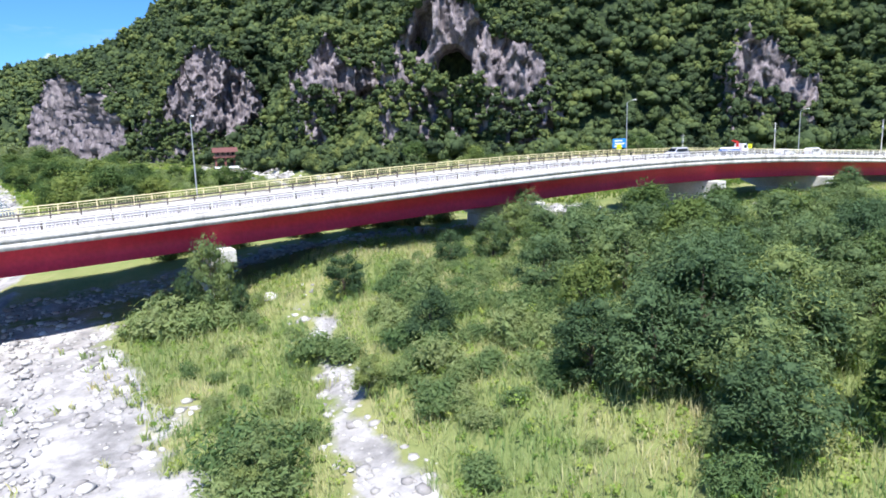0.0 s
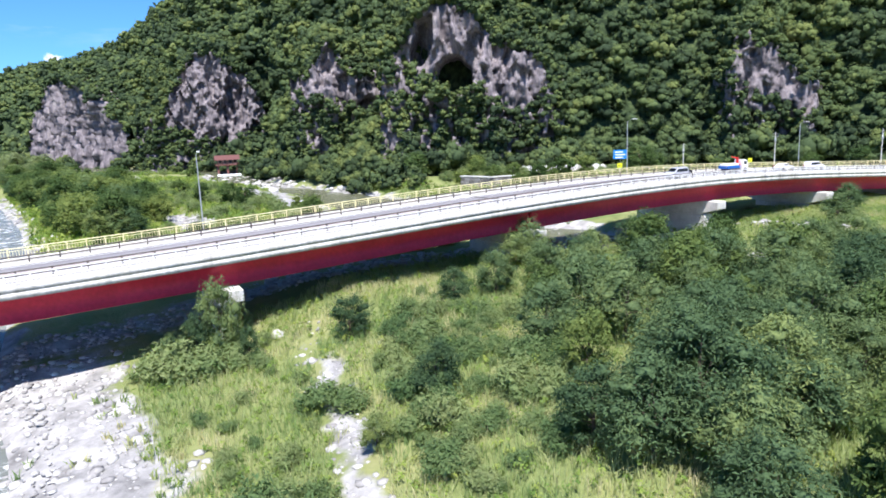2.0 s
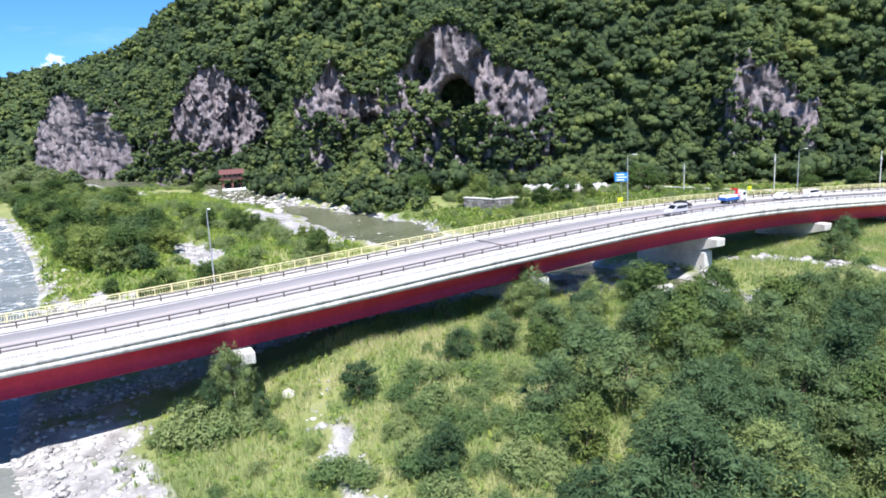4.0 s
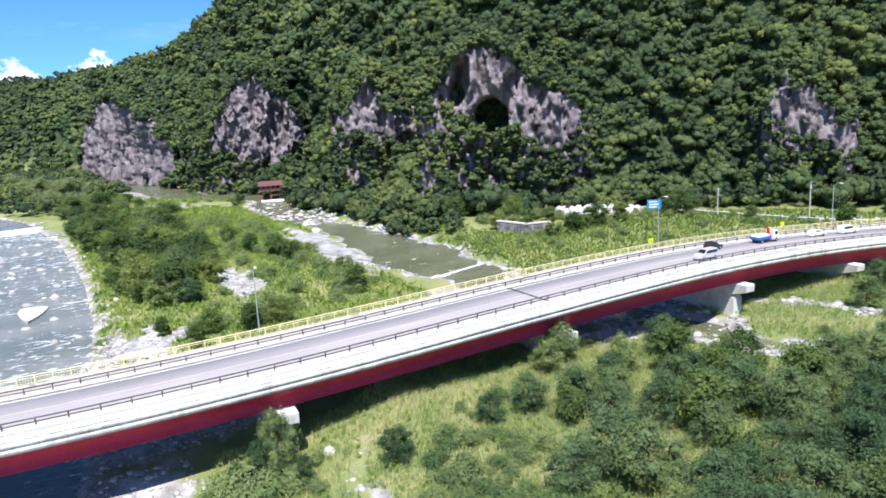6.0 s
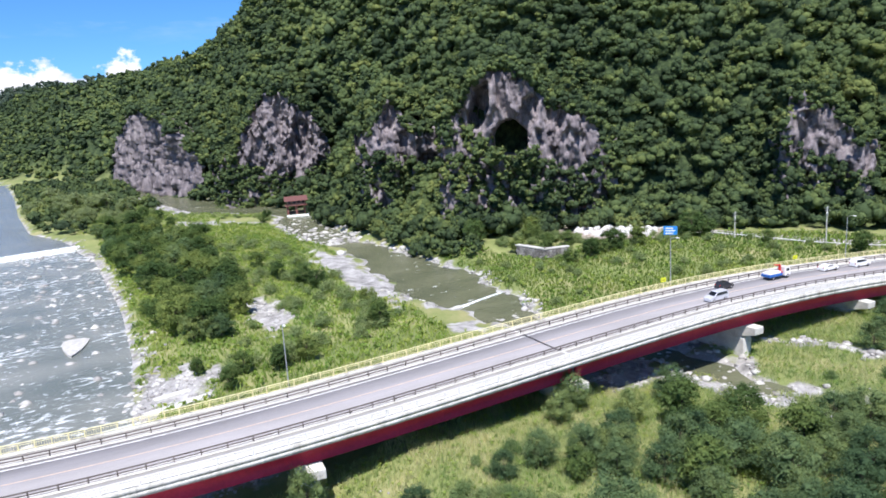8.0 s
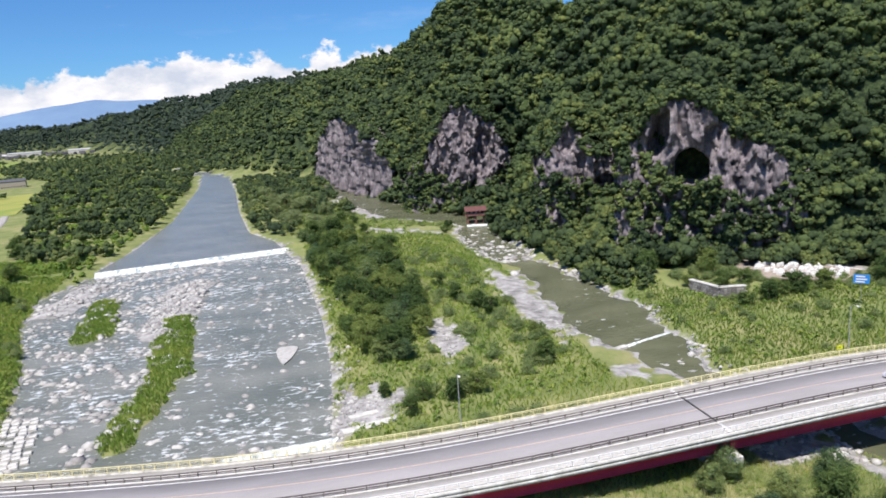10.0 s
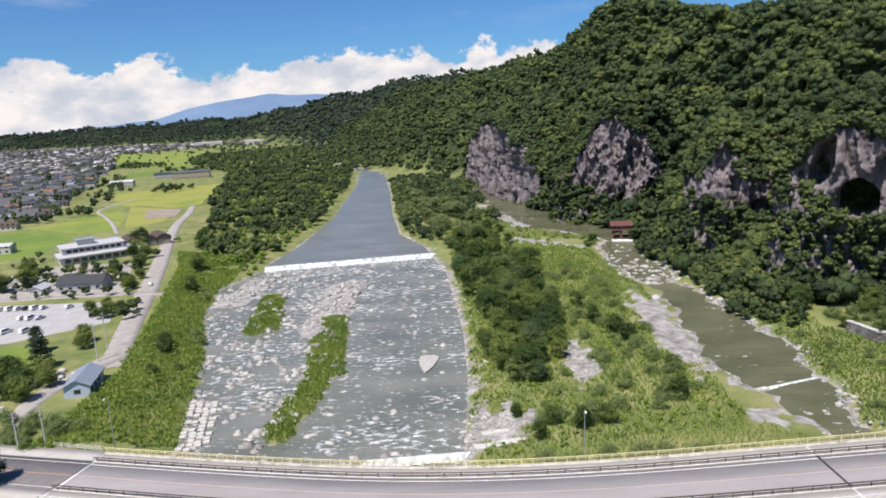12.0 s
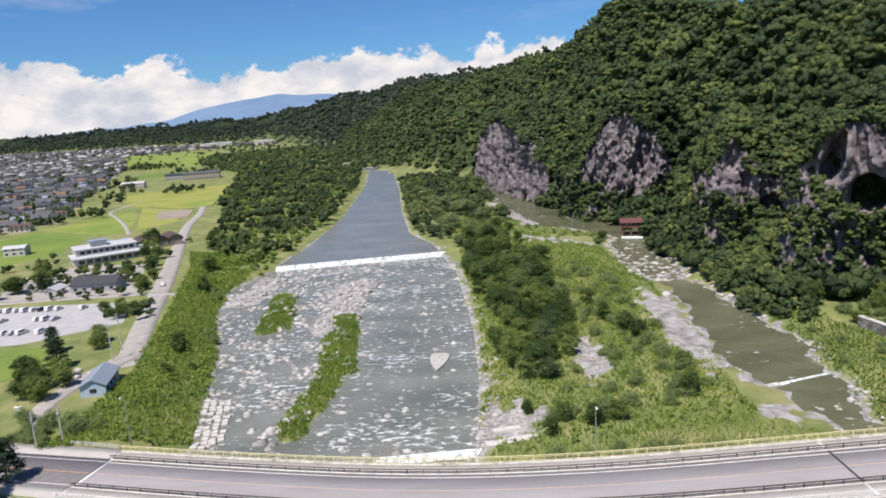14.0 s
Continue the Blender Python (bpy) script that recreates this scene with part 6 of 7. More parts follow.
def loft(profile, half, taper=0.0, z_taper=(0, 1)):
    """A car body: a side profile (x, z), widened to half, narrowed towards the roof."""
    bm = bmesh.new()
    rows = []
    for sy in (-1, 1):
        rows.append([bm.verts.new((x, sy * (half - taper * min(1, max(0, (z - z_taper[0]) / (z_taper[1] - z_taper[0])))), z)) for x, z in profile])
    bm.faces.new(rows[0]), bm.faces.new(rows[1][::-1])
    n = len(profile)
    for k in range(n):
        bm.faces.new((rows[0][k], rows[1][k], rows[1][(k + 1) % n], rows[0][(k + 1) % n]))
    bmesh.ops.recalc_face_normals(bm, faces=bm.faces[:])
    bmesh.ops.bevel(bm, geom=bm.edges[:], offset=0.06, segments=2, affect="EDGES")
    return bm


def wheels(t, xs, half, r):
    for x in xs:
        for sy in (-1, 1):
            bm = bmesh.new()
            rod(bm, (x, sy * (half - 0.2), r), (x, sy * (half + 0.01), r), r, r, 16)
            w = part("wheel", bm, M_TYRE, t)
            part("rim", rod(bmesh.new(), (x, sy * (half - 0.02), r), (x, sy * (half + 0.025), r), r * 0.62, r * 0.55, 12), M_RIM, w)


def car(m, kind, paint, label, group=""):
    t = empty("car", m, label, "car", group)
    if kind == "van":
        L, H, half = 4.7, 1.85, 0.86
        body = [(-2.35, 0.3), (2.3, 0.3), (2.35, 0.75), (2.15, 1.0), (1.45, 1.12), (0.55, 1.78), (0.2, 1.85), (-2.05, 1.85), (-2.3, 1.15)]
        glass = [(1.28, 1.14), (0.52, 1.70), (-2.0, 1.72), (-2.15, 1.14)]
    elif kind == "hatch":
        L, H, half = 3.7, 1.55, 0.78
        body = [(-1.85, 0.3), (1.8, 0.3), (1.85, 0.7), (1.65, 0.88), (0.95, 0.98), (0.3, 1.5), (0.0, 1.55), (-1.5, 1.52), (-1.82, 0.95)]
        glass = [(0.82, 1.0), (0.28, 1.44), (-1.42, 1.45), (-1.68, 1.0)]
    else:
        L, H, half = 4.5, 1.45, 0.84
        body = [(-2.25, 0.3), (2.2, 0.3), (2.25, 0.65), (2.05, 0.85), (1.0, 0.95), (0.3, 1.42), (-0.9, 1.44), (-1.6, 0.98), (-2.2, 0.95)]
        glass = [(0.88, 0.97), (0.28, 1.36), (-0.86, 1.38), (-1.42, 1.0)]
    z0 = glass[0][1]
    part("body", loft(body, half, 0.14, (z0, H)), paint, t)
    side = [(x * 0.97, z) for x, z in glass]
    part("window_band", loft(side, half + 0.012, 0.14, (z0, H)), M_GLASS, t, "dark glazed window band")
    bm = bmesh.new()
    (ax, az), (bx, bz) = body[4], body[5]
    n = Vector((bz - az, 0, ax - bx)).normalized() * 0.03
    q = [bm.verts.new(Vector((ax + (bx - ax) * k, y, az + (bz - az) * k)) + n) for k, y in ((0.1, -half + 0.14), (0.1, half - 0.14), (0.92, half - 0.22), (0.92, -half + 0.22))]
    bm.faces.new(q)
    bmesh.ops.solidify(bm, geom=bm.faces[:], thickness=0.02)
    part("windscreen", bm, M_GLASS, t, "dark windscreen")
    wheels(t, (L * 0.31, -L * 0.30), half, 0.32)
    for sy in (-1, 1):
        part("headlight", boxes((L / 2 - 0.22, sy * (half - 0.3) - 0.15, 0.66, L / 2 - 0.02, sy * (half - 0.3) + 0.15, 0.82), bevel=0.03), M_LAMP, t, "clear headlight")
        part("tail_lamp", boxes((-L / 2 + 0.0, sy * (half - 0.16) - 0.08, 0.8, -L / 2 + 0.14, sy * (half - 0.16) + 0.08, 1.1), bevel=0.02), M_TAIL, t, "red tail lamp")
    part("bumper", boxes((L / 2 - 0.12, -half + 0.06, 0.28, L / 2 + 0.05, half - 0.06, 0.5), bevel=0.04), paint, t)
    return t


def truck(m):
    t = empty("truck", m, "blue and white flatbed truck with a red crane", "truck")
    part("cab", loft([(1.5, 0.5), (3.1, 0.5), (3.15, 1.2), (2.95, 2.2), (2.6, 2.3), (1.5, 2.3)], 1.0, 0.08, (1.2, 2.3)), PAINT["white"], t, "white cab")
    part("windscreen", boxes((3.02, -0.85, 1.35, 3.10, 0.85, 2.1), bevel=0.02), M_GLASS, t, "dark windscreen")
    for sy in (-1, 1):
        part("side_window", boxes((1.9, sy * 0.93 - 0.05, 1.4, 2.75, sy * 0.93 + 0.05, 2.05), bevel=0.02), M_GLASS, t)
    part("load_bed", boxes((-3.1, -1.05, 0.8, 0.7, 1.05, 0.95), (-3.1, -1.05, 0.95, 0.7, -0.98, 1.35), (-3.1, 0.98, 0.95, 0.7, 1.05, 1.35), (-3.1, -1.05, 0.95, -3.03, 1.05, 1.35), bevel=0.02), PAINT["blue"], t, "blue load bed")
    part("load_sheet", boxes((-2.9, -0.95, 0.97, 0.5, 0.95, 1.7), bevel=0.15), PAINT["white"], t, "white sheeted load")
    c = part("crane", boxes((0.8, -0.5, 0.8, 1.4, 0.5, 1.5), (0.95, -0.25, 1.5, 1.25, 0.25, 2.7), bevel=0.03), PAINT["red"], t, "red loader crane")
    part("boom", rod(bmesh.new(), (1.1, 0, 2.65), (-0.6, 0, 2.95), 0.16, 0.12, 6), PAINT["red"], c)
    part("chassis", boxes((-3.0, -0.45, 0.45, 2.9, 0.45, 0.8)), M_DARK, t)
    wheels(t, (2.3, -1.9), 1.0, 0.42)
    return t


def drive(x, o, kind, paint, label, back=False):
    s = s_at(x)
    m = stretch_pose(s, o, 0.012)
    if back:
        m = m @ Matrix.Rotation(math.pi, 4, "Z")
    return truck(m) if kind == "truck" else car(m, kind, PAINT[paint], label, "vehicles on the bridge")


drive(99, 11.3, "van", "silver", "silver minivan driving over the bridge", True)
drive(107, 6.4, "hatch", "black", "small black hatchback driving over the bridge")
drive(122, 6.4, "truck", "", "")
drive(138, 6.4, "saloon", "white", "white saloon car driving over the bridge")
drive(148, 6.4, "van", "white", "white minivan driving over the bridge")


# ---- left bank: approach road, lane, fields, houses ----
def ribbon(name, pts, width, z, mat, label, category="road", thick=0.05, follow=False):
    c = smooth_line(pts, 3.0)
    t = np.gradient(c, axis=0)
    t /= np.linalg.norm(t, axis=1, keepdims=True)
    nrm = np.stack([t[:, 1], -t[:, 0]], 1)
    w = np.interp(np.linspace(0, 1, len(c)), np.linspace(0, 1, len(width)), width) if isinstance(width, (list, tuple)) else np.full(len(c), width)
    v = []
    for p, n, q in zip(c, nrm, w):
        for k, dz in ((-0.5, -0.4), (-0.5, 0), (-0.17, 0.02), (0.17, 0.02), (0.5, 0), (0.5, -0.4)):
            x, y = p + n * k * q
            v.append((x, y, (float(land(x, y)) + 0.08 if follow else z) + dz))
    me = raw_mesh(name, np.array(v), grid_faces(6, len(c)), mat)
    return tagged(new(name, me), label, category, kind="structure")


M_LANE = material("pale_lane_gravel", [(0.3, (0.30, 0.28, 0.26)), (0.7, (0.42, 0.40, 0.37))], 0.3, 0.95, fine=(3, 0.15))
M_FIELD = material("rice_field", [(0.3, (0.13, 0.21, 0.04)), (0.5, (0.19, 0.26, 0.05)), (0.7, (0.29, 0.30, 0.075))], 0.03, 0.9, fine=(1.5, 0.15), stretch=(1, 1, 1), objrand=0.5)
M_BARE = material("bare_soil", [(0.3, (0.26, 0.22, 0.18)), (0.7, (0.36, 0.31, 0.26))], 0.1, 0.95)
M_LOT = material("car_park_paving", [(0.3, (0.36, 0.36, 0.36)), (0.7, (0.46, 0.46, 0.46))], 0.3, 0.9, fine=(4, 0.08))

# road off the bridge's end: the same section carried on over land
e0 = s_at(-128)
tagged(new("approach_road", sweep("approach_road", [(3.2, -1.2), (14.6, -1.2), (14.6, -0.02), (3.2, -0.02)], e0, S0 - 0.25, M_ASPHALT2)), "dark asphalt approach road", "road", kind="structure")
tagged(new("pavement", sweep("pavement", [(-0.6, -1.2), (3.2, -1.2), (3.2, 0.1), (-0.6, 0.1)], e0, S0 - 0.25, M_WALK)), "pale concrete pavement beside the road", "pavement", kind="structure")
tagged(new("pavement_near", sweep("pavement_near", [(14.6, -1.2), (17.8, -1.2), (17.8, 0.1), (14.6, 0.1)], e0, S0 - 0.25, M_WALK)), "pale concrete pavement beside the road", "pavement", kind="structure")
for o, mt, lb in ((4.3, M_LINE, "white"), (13.3, M_LINE, "white"), (8.8, M_ROADORANGE, "orange")):
    tagged(new("road_marking", sweep("road_marking", rect(o, -0.012, o + 0.2, -0.004), e0, S0 - 0.3, mt)), lb + " painted road line", "road marking", kind="structure")
ab = empty("bridge_abutment", None, "concrete abutment under the bridge's end", "abutment", kind="structure")
part("wall", sweep("wall", rect(-0.3, -7.5, WIDE + 0.3, -0.95), S0 - 2.0, S0 + 0.2, M_CONC), M_CONC, ab)

ribbon("dike_lane", [(-101, 168), (-108.5, 188.6), (-120.4, 221), (-148, 298), (-204, 446), (-224, 520), (-290, 690)], [7.5, 8.5, 7.5, 6, 5, 4.5], PLAIN + 0.06, M_LANE, "pale gravel lane along the dike")
ribbon("side_lane", [(-104, 181), (-107, 168), (-109, 152), (-108, 140), (-104, 131), (-100, 124)], [7, 8, 6, 5, 5], PLAIN + 0.11, M_LANE, "pale lane past the hut to the road")
ribbon("cross_lane", [(-124, 252), (-150, 256), (-200, 250), (-260, 246)], 4, PLAIN + 0.1, M_LANE, "pale lane behind the car park")
ribbon("field_lane", [(-232, 420), (-262, 470), (-296, 520), (-322, 560), (-330, 640)], 3.0, PLAIN + 0.16, M_LANE, "pale lane through the fields")


def patch(name, pts, z, mat, label, category="field"):
    bm = bmesh.new()
    f = bm.faces.new([bm.verts.new((x, y, z)) for x, y in pts])
    r = bmesh.ops.extrude_face_region(bm, geom=[f])
    bmesh.ops.translate(bm, verts=[v for v in r["geom"] if isinstance(v, bmesh.types.BMVert)], vec=(0, 0, -0.4))
    bmesh.ops.recalc_face_normals(bm, faces=bm.faces[:])
    me = shared(name, bm, mat)
    return tagged(new(name, me), label, category, kind="structure")


patch("gravel_yard", [(-141, 252), (-152, 276), (-160, 296), (-170, 318), (-206, 322), (-222, 300), (-205, 250)], PLAIN + 0.045, M_LANE, "grey gravel yard round the houses", "yard")
patch("car_park", [(-146, 243), (-205, 243), (-178, 190), (-150, 194), (-126, 214), (-134, 232)], PLAIN + 0.05, M_LOT, "pale paved car park", "car park")
patch("lawn", [(-178, 187), (-140, 190), (-124, 172), (-138, 156), (-165, 160)], PLAIN + 0.05, M_FIELD, "bright green lawn")
FIELDS = [[(-326, 424), (-322, 458), (-262, 424), (-243, 362), (-258, 330)], [(-320, 462), (-306, 566), (-268, 500), (-238, 428), (-262, 428)], [(-300, 572), (-250, 543), (-222, 470), (-236, 436), (-268, 504)],
          [(-388, 712), (-330, 740), (-286, 770), (-258, 640), (-300, 575), (-330, 600)], [(-284, 766), (-254, 640), (-232, 560), (-252, 548), (-296, 580), (-262, 640)],
          [(-1080, 1975), (-700, 1800), (-490, 1200), (-570, 1135), (-700, 1300)], [(-400, 1132), (-322, 1112), (-250, 878), (-296, 850)], [(-540, 1040), (-430, 1120), (-420, 1000), (-500, 930)]]
for k, f in enumerate(FIELDS):
    patch("rice_field", f, PLAIN + 0.06 + 0.012 * k, M_FIELD, "bright green rice field with low banks")
patch("bare_plot", [(-270, 540), (-239, 538), (-224, 492), (-246, 486)], PLAIN + 0.22, M_BARE, "bare brown plot of soil")

# ---- houses ----
M_ROOF = {k: material(k + "_roof", [(0.3, tuple(v * 0.8 for v in c)), (0.7, c)], 0.6, 0.6, fine=(2.5, 0.2), stretch=(1, 3, 1)) for k, c in
          {"slate": (0.060, 0.063, 0.072), "grey": (0.12, 0.123, 0.132), "blue": (0.27, 0.32, 0.39), "brown": (0.11, 0.08, 0.065), "orange": (0.27, 0.14, 0.085), "pale": (0.55, 0.56, 0.58)}.items()}
M_WALL = {k: plain(k + "_wall", c, 0.85, spec=0.2) for k, c in {"white": (0.50, 0.49, 0.46), "cream": (0.36, 0.32, 0.26), "brown": (0.25, 0.19, 0.15), "blue": (0.42, 0.50, 0.60), "grey": (0.40, 0.40, 0.40)}.items()}


def gable(w, d, h, rise, over=0.5, thick=0.22):
    """A saddle roof over a w x d plan whose eaves are at h."""
    bm = bmesh.new()
    a, b = w / 2 + over, d / 2 + over
    prof = [(-b, h - over * rise / (d / 2)), (0, h + rise), (b, h - over * rise / (d / 2))]
    lo = [[bm.verts.new((x, y, z)) for y, z in prof] for x in (-a, a)]
    hi = [[bm.verts.new((x, y, z + thick)) for y, z in prof] for x in (-a, a)]
    for k in range(2):
        bm.faces.new((lo[0][k], lo[0][k + 1], lo[1][k + 1], lo[1][k]))
        bm.faces.new((hi[0][k], hi[1][k], hi[1][k + 1], hi[0][k + 1]))
        for s in range(2):
            bm.faces.new((lo[s][k], hi[s][k], hi[s][k + 1], lo[s][k + 1]))
    for k in (0, 2):
        bm.faces.new((lo[0][k], lo[1][k], hi[1][k], hi[0][k]))
    bmesh.ops.recalc_face_normals(bm, faces=bm.faces[:])
    return bm


def house(m, w, d, h, rise, roof, wall, label, name="house", group="", floors=2, door=True):
    t = empty(name, m, label, name.replace("_", " "), group)
    bm = bmesh.new()
    ring = [(-d / 2, -0.5), (d / 2, -0.5), (d / 2, h), (0, h + rise), (-d / 2, h)]
    rows = [[bm.verts.new((x, y, z)) for y, z in ring] for x in (-w / 2, w / 2)]
    bm.faces.new(rows[0]), bm.faces.new(rows[1][::-1])
    for k in range(5):
        bm.faces.new((rows[0][k], rows[1][k], rows[1][(k + 1) % 5], rows[0][(k + 1) % 5]))
    bmesh.ops.recalc_face_normals(bm, faces=bm.faces[:])
    part("wall", bm, M_WALL[wall], t)
    part("roof", gable(w, d, h, rise), M_ROOF[roof], t)
    pane = lambda x, z, ww, hh, y: boxes((x - ww / 2, y - 0.06, z, x + ww / 2, y + 0.06, z + hh))
    n = max(2, int(w / 3.2))
    for k in range(n):
        x = -w / 2 + w * (k + 0.5) / n
        for fl in range(floors):
            wd = part("window", pane(x, 0.9 + fl * 2.7, 1.5, 1.2, -d / 2), M_GLASS, t, "dark window pane")
            if name != "house":
                part("sill", boxes((x - 0.85, -d / 2 - 0.14, 0.82 + fl * 2.7, x + 0.85, -d / 2 + 0.05, 0.9 + fl * 2.7)), M_WHITE, wd)
    for sx in (-1, 1):
        part("window", boxes((sx * w / 2 - 0.06, -0.8, 1.0, sx * w / 2 + 0.06, 0.8, 2.1)), M_GLASS, t)
    return t


hut = house(Matrix.Translation((-100.0, 153.5, PLAIN)) @ Matrix.Rotation(radians(105), 4, "Z"), 13.0, 6.2, 3.0, 1.6, "blue", "blue", "blue-grey painted meeting hut with a metal saddle roof", "hut", floors=1)
house(Matrix.Translation((-166, 268, PLAIN)) @ Matrix.Rotation(radians(6), 4, "Z"), 19, 10, 3.4, 2.6, "slate", "grey", "single-storey house with a dark slate roof", "bungalow", floors=1)
house(Matrix.Translation((-182, 262, PLAIN)) @ Matrix.Rotation(radians(96), 4, "Z"), 8, 5, 2.6, 1.4, "pale", "white", "small white shed beside the bungalow", "shed", floors=1)
house(Matrix.Translation((-272, 366, PLAIN)) @ Matrix.Rotation(radians(12), 4, "Z"), 12, 8, 4.6, 1.2, "pale", "white", "white two-storey house among rice fields", "farmhouse", floors=2)


def community_hall():
    t = empty("community_hall", Matrix.Translation((-196, 346, PLAIN)) @ Matrix.Rotation(radians(38), 4, "Z"), "white flat-roofed hall with blue-grey roofs and three brown arched vaults", "hall")
    part("lower_block", boxes((-26, -13, -0.4, 16, 4, 3.6), bevel=0.1), M_WALL["white"], t)
    part("canopy", boxes((-27, -14.5, 3.6, 17, 5, 4.1), bevel=0.08), M_ROOF["pale"], t)
    part("upper_block", boxes((-24, -6, 4.1, 6, 10, 7.2), bevel=0.1), M_WALL["white"], t)
    part("flat_roof", boxes((-24.6, -6.6, 7.2, 6.6, 10.6, 7.6), bevel=0.08), M_ROOF["pale"], t)
    part("lantern_block", boxes((-16, -2, 7.6, -8, 5, 10.2), bevel=0.08), M_WALL["white"], t)
    part("lantern_roof", boxes((-16.6, -2.6, 10.2, -7.4, 5.6, 10.6)), M_ROOF["blue"], t)
    for k in range(9):
        part("window", boxes((-22 + k * 3.0, -6.12, 4.9, -19.6 + k * 3.0, -5.9, 6.5)), M_GLASS, t)
    for k in range(10):
        part("window", boxes((-24 + k * 3.8, -13.12, 0.9, -21.2 + k * 3.8, -12.9, 2.8)), M_GLASS, t)
    for k, (x0, mt) in enumerate(((-6, "blue"), (2, "blue"), (10, "brown"), (18, "brown"), (26, "brown"))):
        bm = bmesh.new()
        n, r = 12, 4.2
        arcs = [[bm.verts.new((x0 + 4 - r * math.cos(math.pi * j / n), y, 3.2 + r * 0.75 * math.sin(math.pi * j / n))) for j in range(n + 1)] for y in (8, 26)]
        for j in range(n):
            bm.faces.new((arcs[0][j], arcs[0][j + 1], arcs[1][j + 1], arcs[1][j]))
        bmesh.ops.recalc_face_normals(bm, faces=bm.faces[:])
        bmesh.ops.solidify(bm, geom=bm.faces[:], thickness=0.35)
        part("vault", bm, M_ROOF[mt], t, mt + " arched roof vault")
        part("vault_wall", boxes((x0 + 0.3, 8.8, -0.4, x0 + 7.7, 25.2, 3.3)), M_WALL["cream"], t)
        bm = bmesh.new()
        q = [bm.verts.new((x0 + 4 - (r - 0.5) * math.cos(math.pi * j / n), 8.9, 3.2 + (r - 0.5) * 0.75 * math.sin(math.pi * j / n))) for j in range(n + 1)]
        bm.faces.new(q)
        bmesh.ops.solidify(bm, geom=bm.faces[:], thickness=0.2)
        part("vault_glazing", bm, M_WALL["cream"], t)


community_hall()

# the village: a few house types, each repeated
TYPES = []
for k, (w, d, h, rise, roof, wall) in enumerate(((11, 8, 5.2, 2.2, "slate", "white"), (10, 8, 5.4, 2.0, "grey", "cream"), (13, 8, 3.2, 2.4, "slate", "cream"), (9, 7.5, 5.6, 1.8, "blue", "white"),
                                                (12, 9, 5.4, 2.4, "grey", "white"), (10, 8, 5.2, 2.2, "orange", "cream"), (14, 9, 3.4, 2.6, "brown", "white"), (9, 8, 5.8, 1.6, "slate", "grey"))):
    TYPES.append(house(Matrix.Identity(4), w, d, h, rise, roof, wall, "two-storey village house with a " + roof + " roof and " + wall + " walls", "house", "village houses"))
VILLAGE = [(-345, 430), (-328, 480), (-375, 590), (-490, 835), (-645, 1190), (-1000, 1850), (-1590, 2000), (-795, 1000)]
spots = scatter(VILLAGE, 16.5, 101, 0.92)
order = np.argsort(np.hypot(spots[:, 0], spots[:, 1]))
FAR_SPOTS = spots[order[290:]]
order = order[:290]
first = set()
for i in order:
    x, y = spots[i]
    k = rng.choice((0, 0, 0, 1, 1, 1, 2, 2, 3, 4, 4, 4, 4, 6, 6, 7, 7, 0, 2, 5))
    m = Matrix.Translation((x, y, PLAIN)) @ Matrix.Rotation(rng.choice((0, 0, math.pi / 2)) + rng.gauss(0.35, 0.12), 4, "Z")
    if k not in first:
        first.add(k)
        TYPES[k].matrix_basis = m
    else:
        copy_thing(TYPES[k], m)


def roofs_far():
    """The rest of the town, too far and too many to count."""
    rs = np.random.RandomState(7)
    p = np.concatenate([FAR_SPOTS, scatter([(-2700, 3350), (-1590, 2000), (-1000, 1850), (-850, 2100), (-900, 2400), (-1434, 2850)], 30, 102, 0.75), scatter([(-1250, 2600), (-640, 2050), (-560, 2150), (-1100, 2850)], 30, 103, 0.6)])
    v, f, n = [], [], 0
    for x, y in p:
        w, d, h, r = rs.uniform(5, 9), rs.uniform(4, 6), rs.uniform(4, 7), rs.uniform(1.5, 3)
        a = rs.choice([0.35, 1.9]) + rs.normal(0, 0.1)
        c, s = math.cos(a), math.sin(a)
        for u, q, z in ((-w, -d, 0), (w, -d, 0), (w, d, 0), (-w, d, 0), (-w, -d, h), (w, -d, h), (w, d, h), (-w, d, h), (-w, 0, h + r), (w, 0, h + r)):
            v.append((x + u * c - q * s, y + u * s + q * c, PLAIN + z))
        f += [(n, n + 1, n + 5, n + 4), (n + 1, n + 2, n + 6, n + 5), (n + 2, n + 3, n + 7, n + 6), (n + 3, n, n + 4, n + 7), (n + 4, n + 5, n + 9, n + 8), (n + 7, n + 8, n + 9, n + 6), (n + 5, n + 6, n + 9, n + 9), (n + 4, n + 8, n + 7, n + 7)]
        n += 10
    m = material("town_blocks", [(0.2, (0.045, 0.047, 0.053)), (0.62, (0.11, 0.11, 0.115)), (0.8, (0.20, 0.195, 0.19)), (1.0, (0.55, 0.54, 0.53))], 0.004, 0.8, island=1.0)
    tagged(new("distant_town", raw_mesh("distant_town", np.array(v), np.array(f), m)), "distant town of grey and white roofs", "town", kind="stuff")


roofs_far()
for x, y, w, d, h, roof, wall, a in ((-372, 880, 46, 22, 8, "grey", "cream", 18), (-415, 900, 30, 20, 6, "slate", "grey", 18), (-420, 790, 26, 13, 6, "pale", "white", 15), (-470, 800, 20, 12, 6, "slate", "white", 15),
                                     (-900, 2300, 90, 40, 12, "pale", "white", 15), (-700, 2250, 110, 40, 12, "pale", "white", 12), (-1700, 2100, 90, 40, 10, "pale", "white", 20)):
    house(Matrix.Translation((x, y, PLAIN)) @ Matrix.Rotation(radians(a), 4, "Z"), w, d, h, 2.0, roof, wall, "long low factory building with a " + roof + " roof", "factory", "large buildings", floors=1)

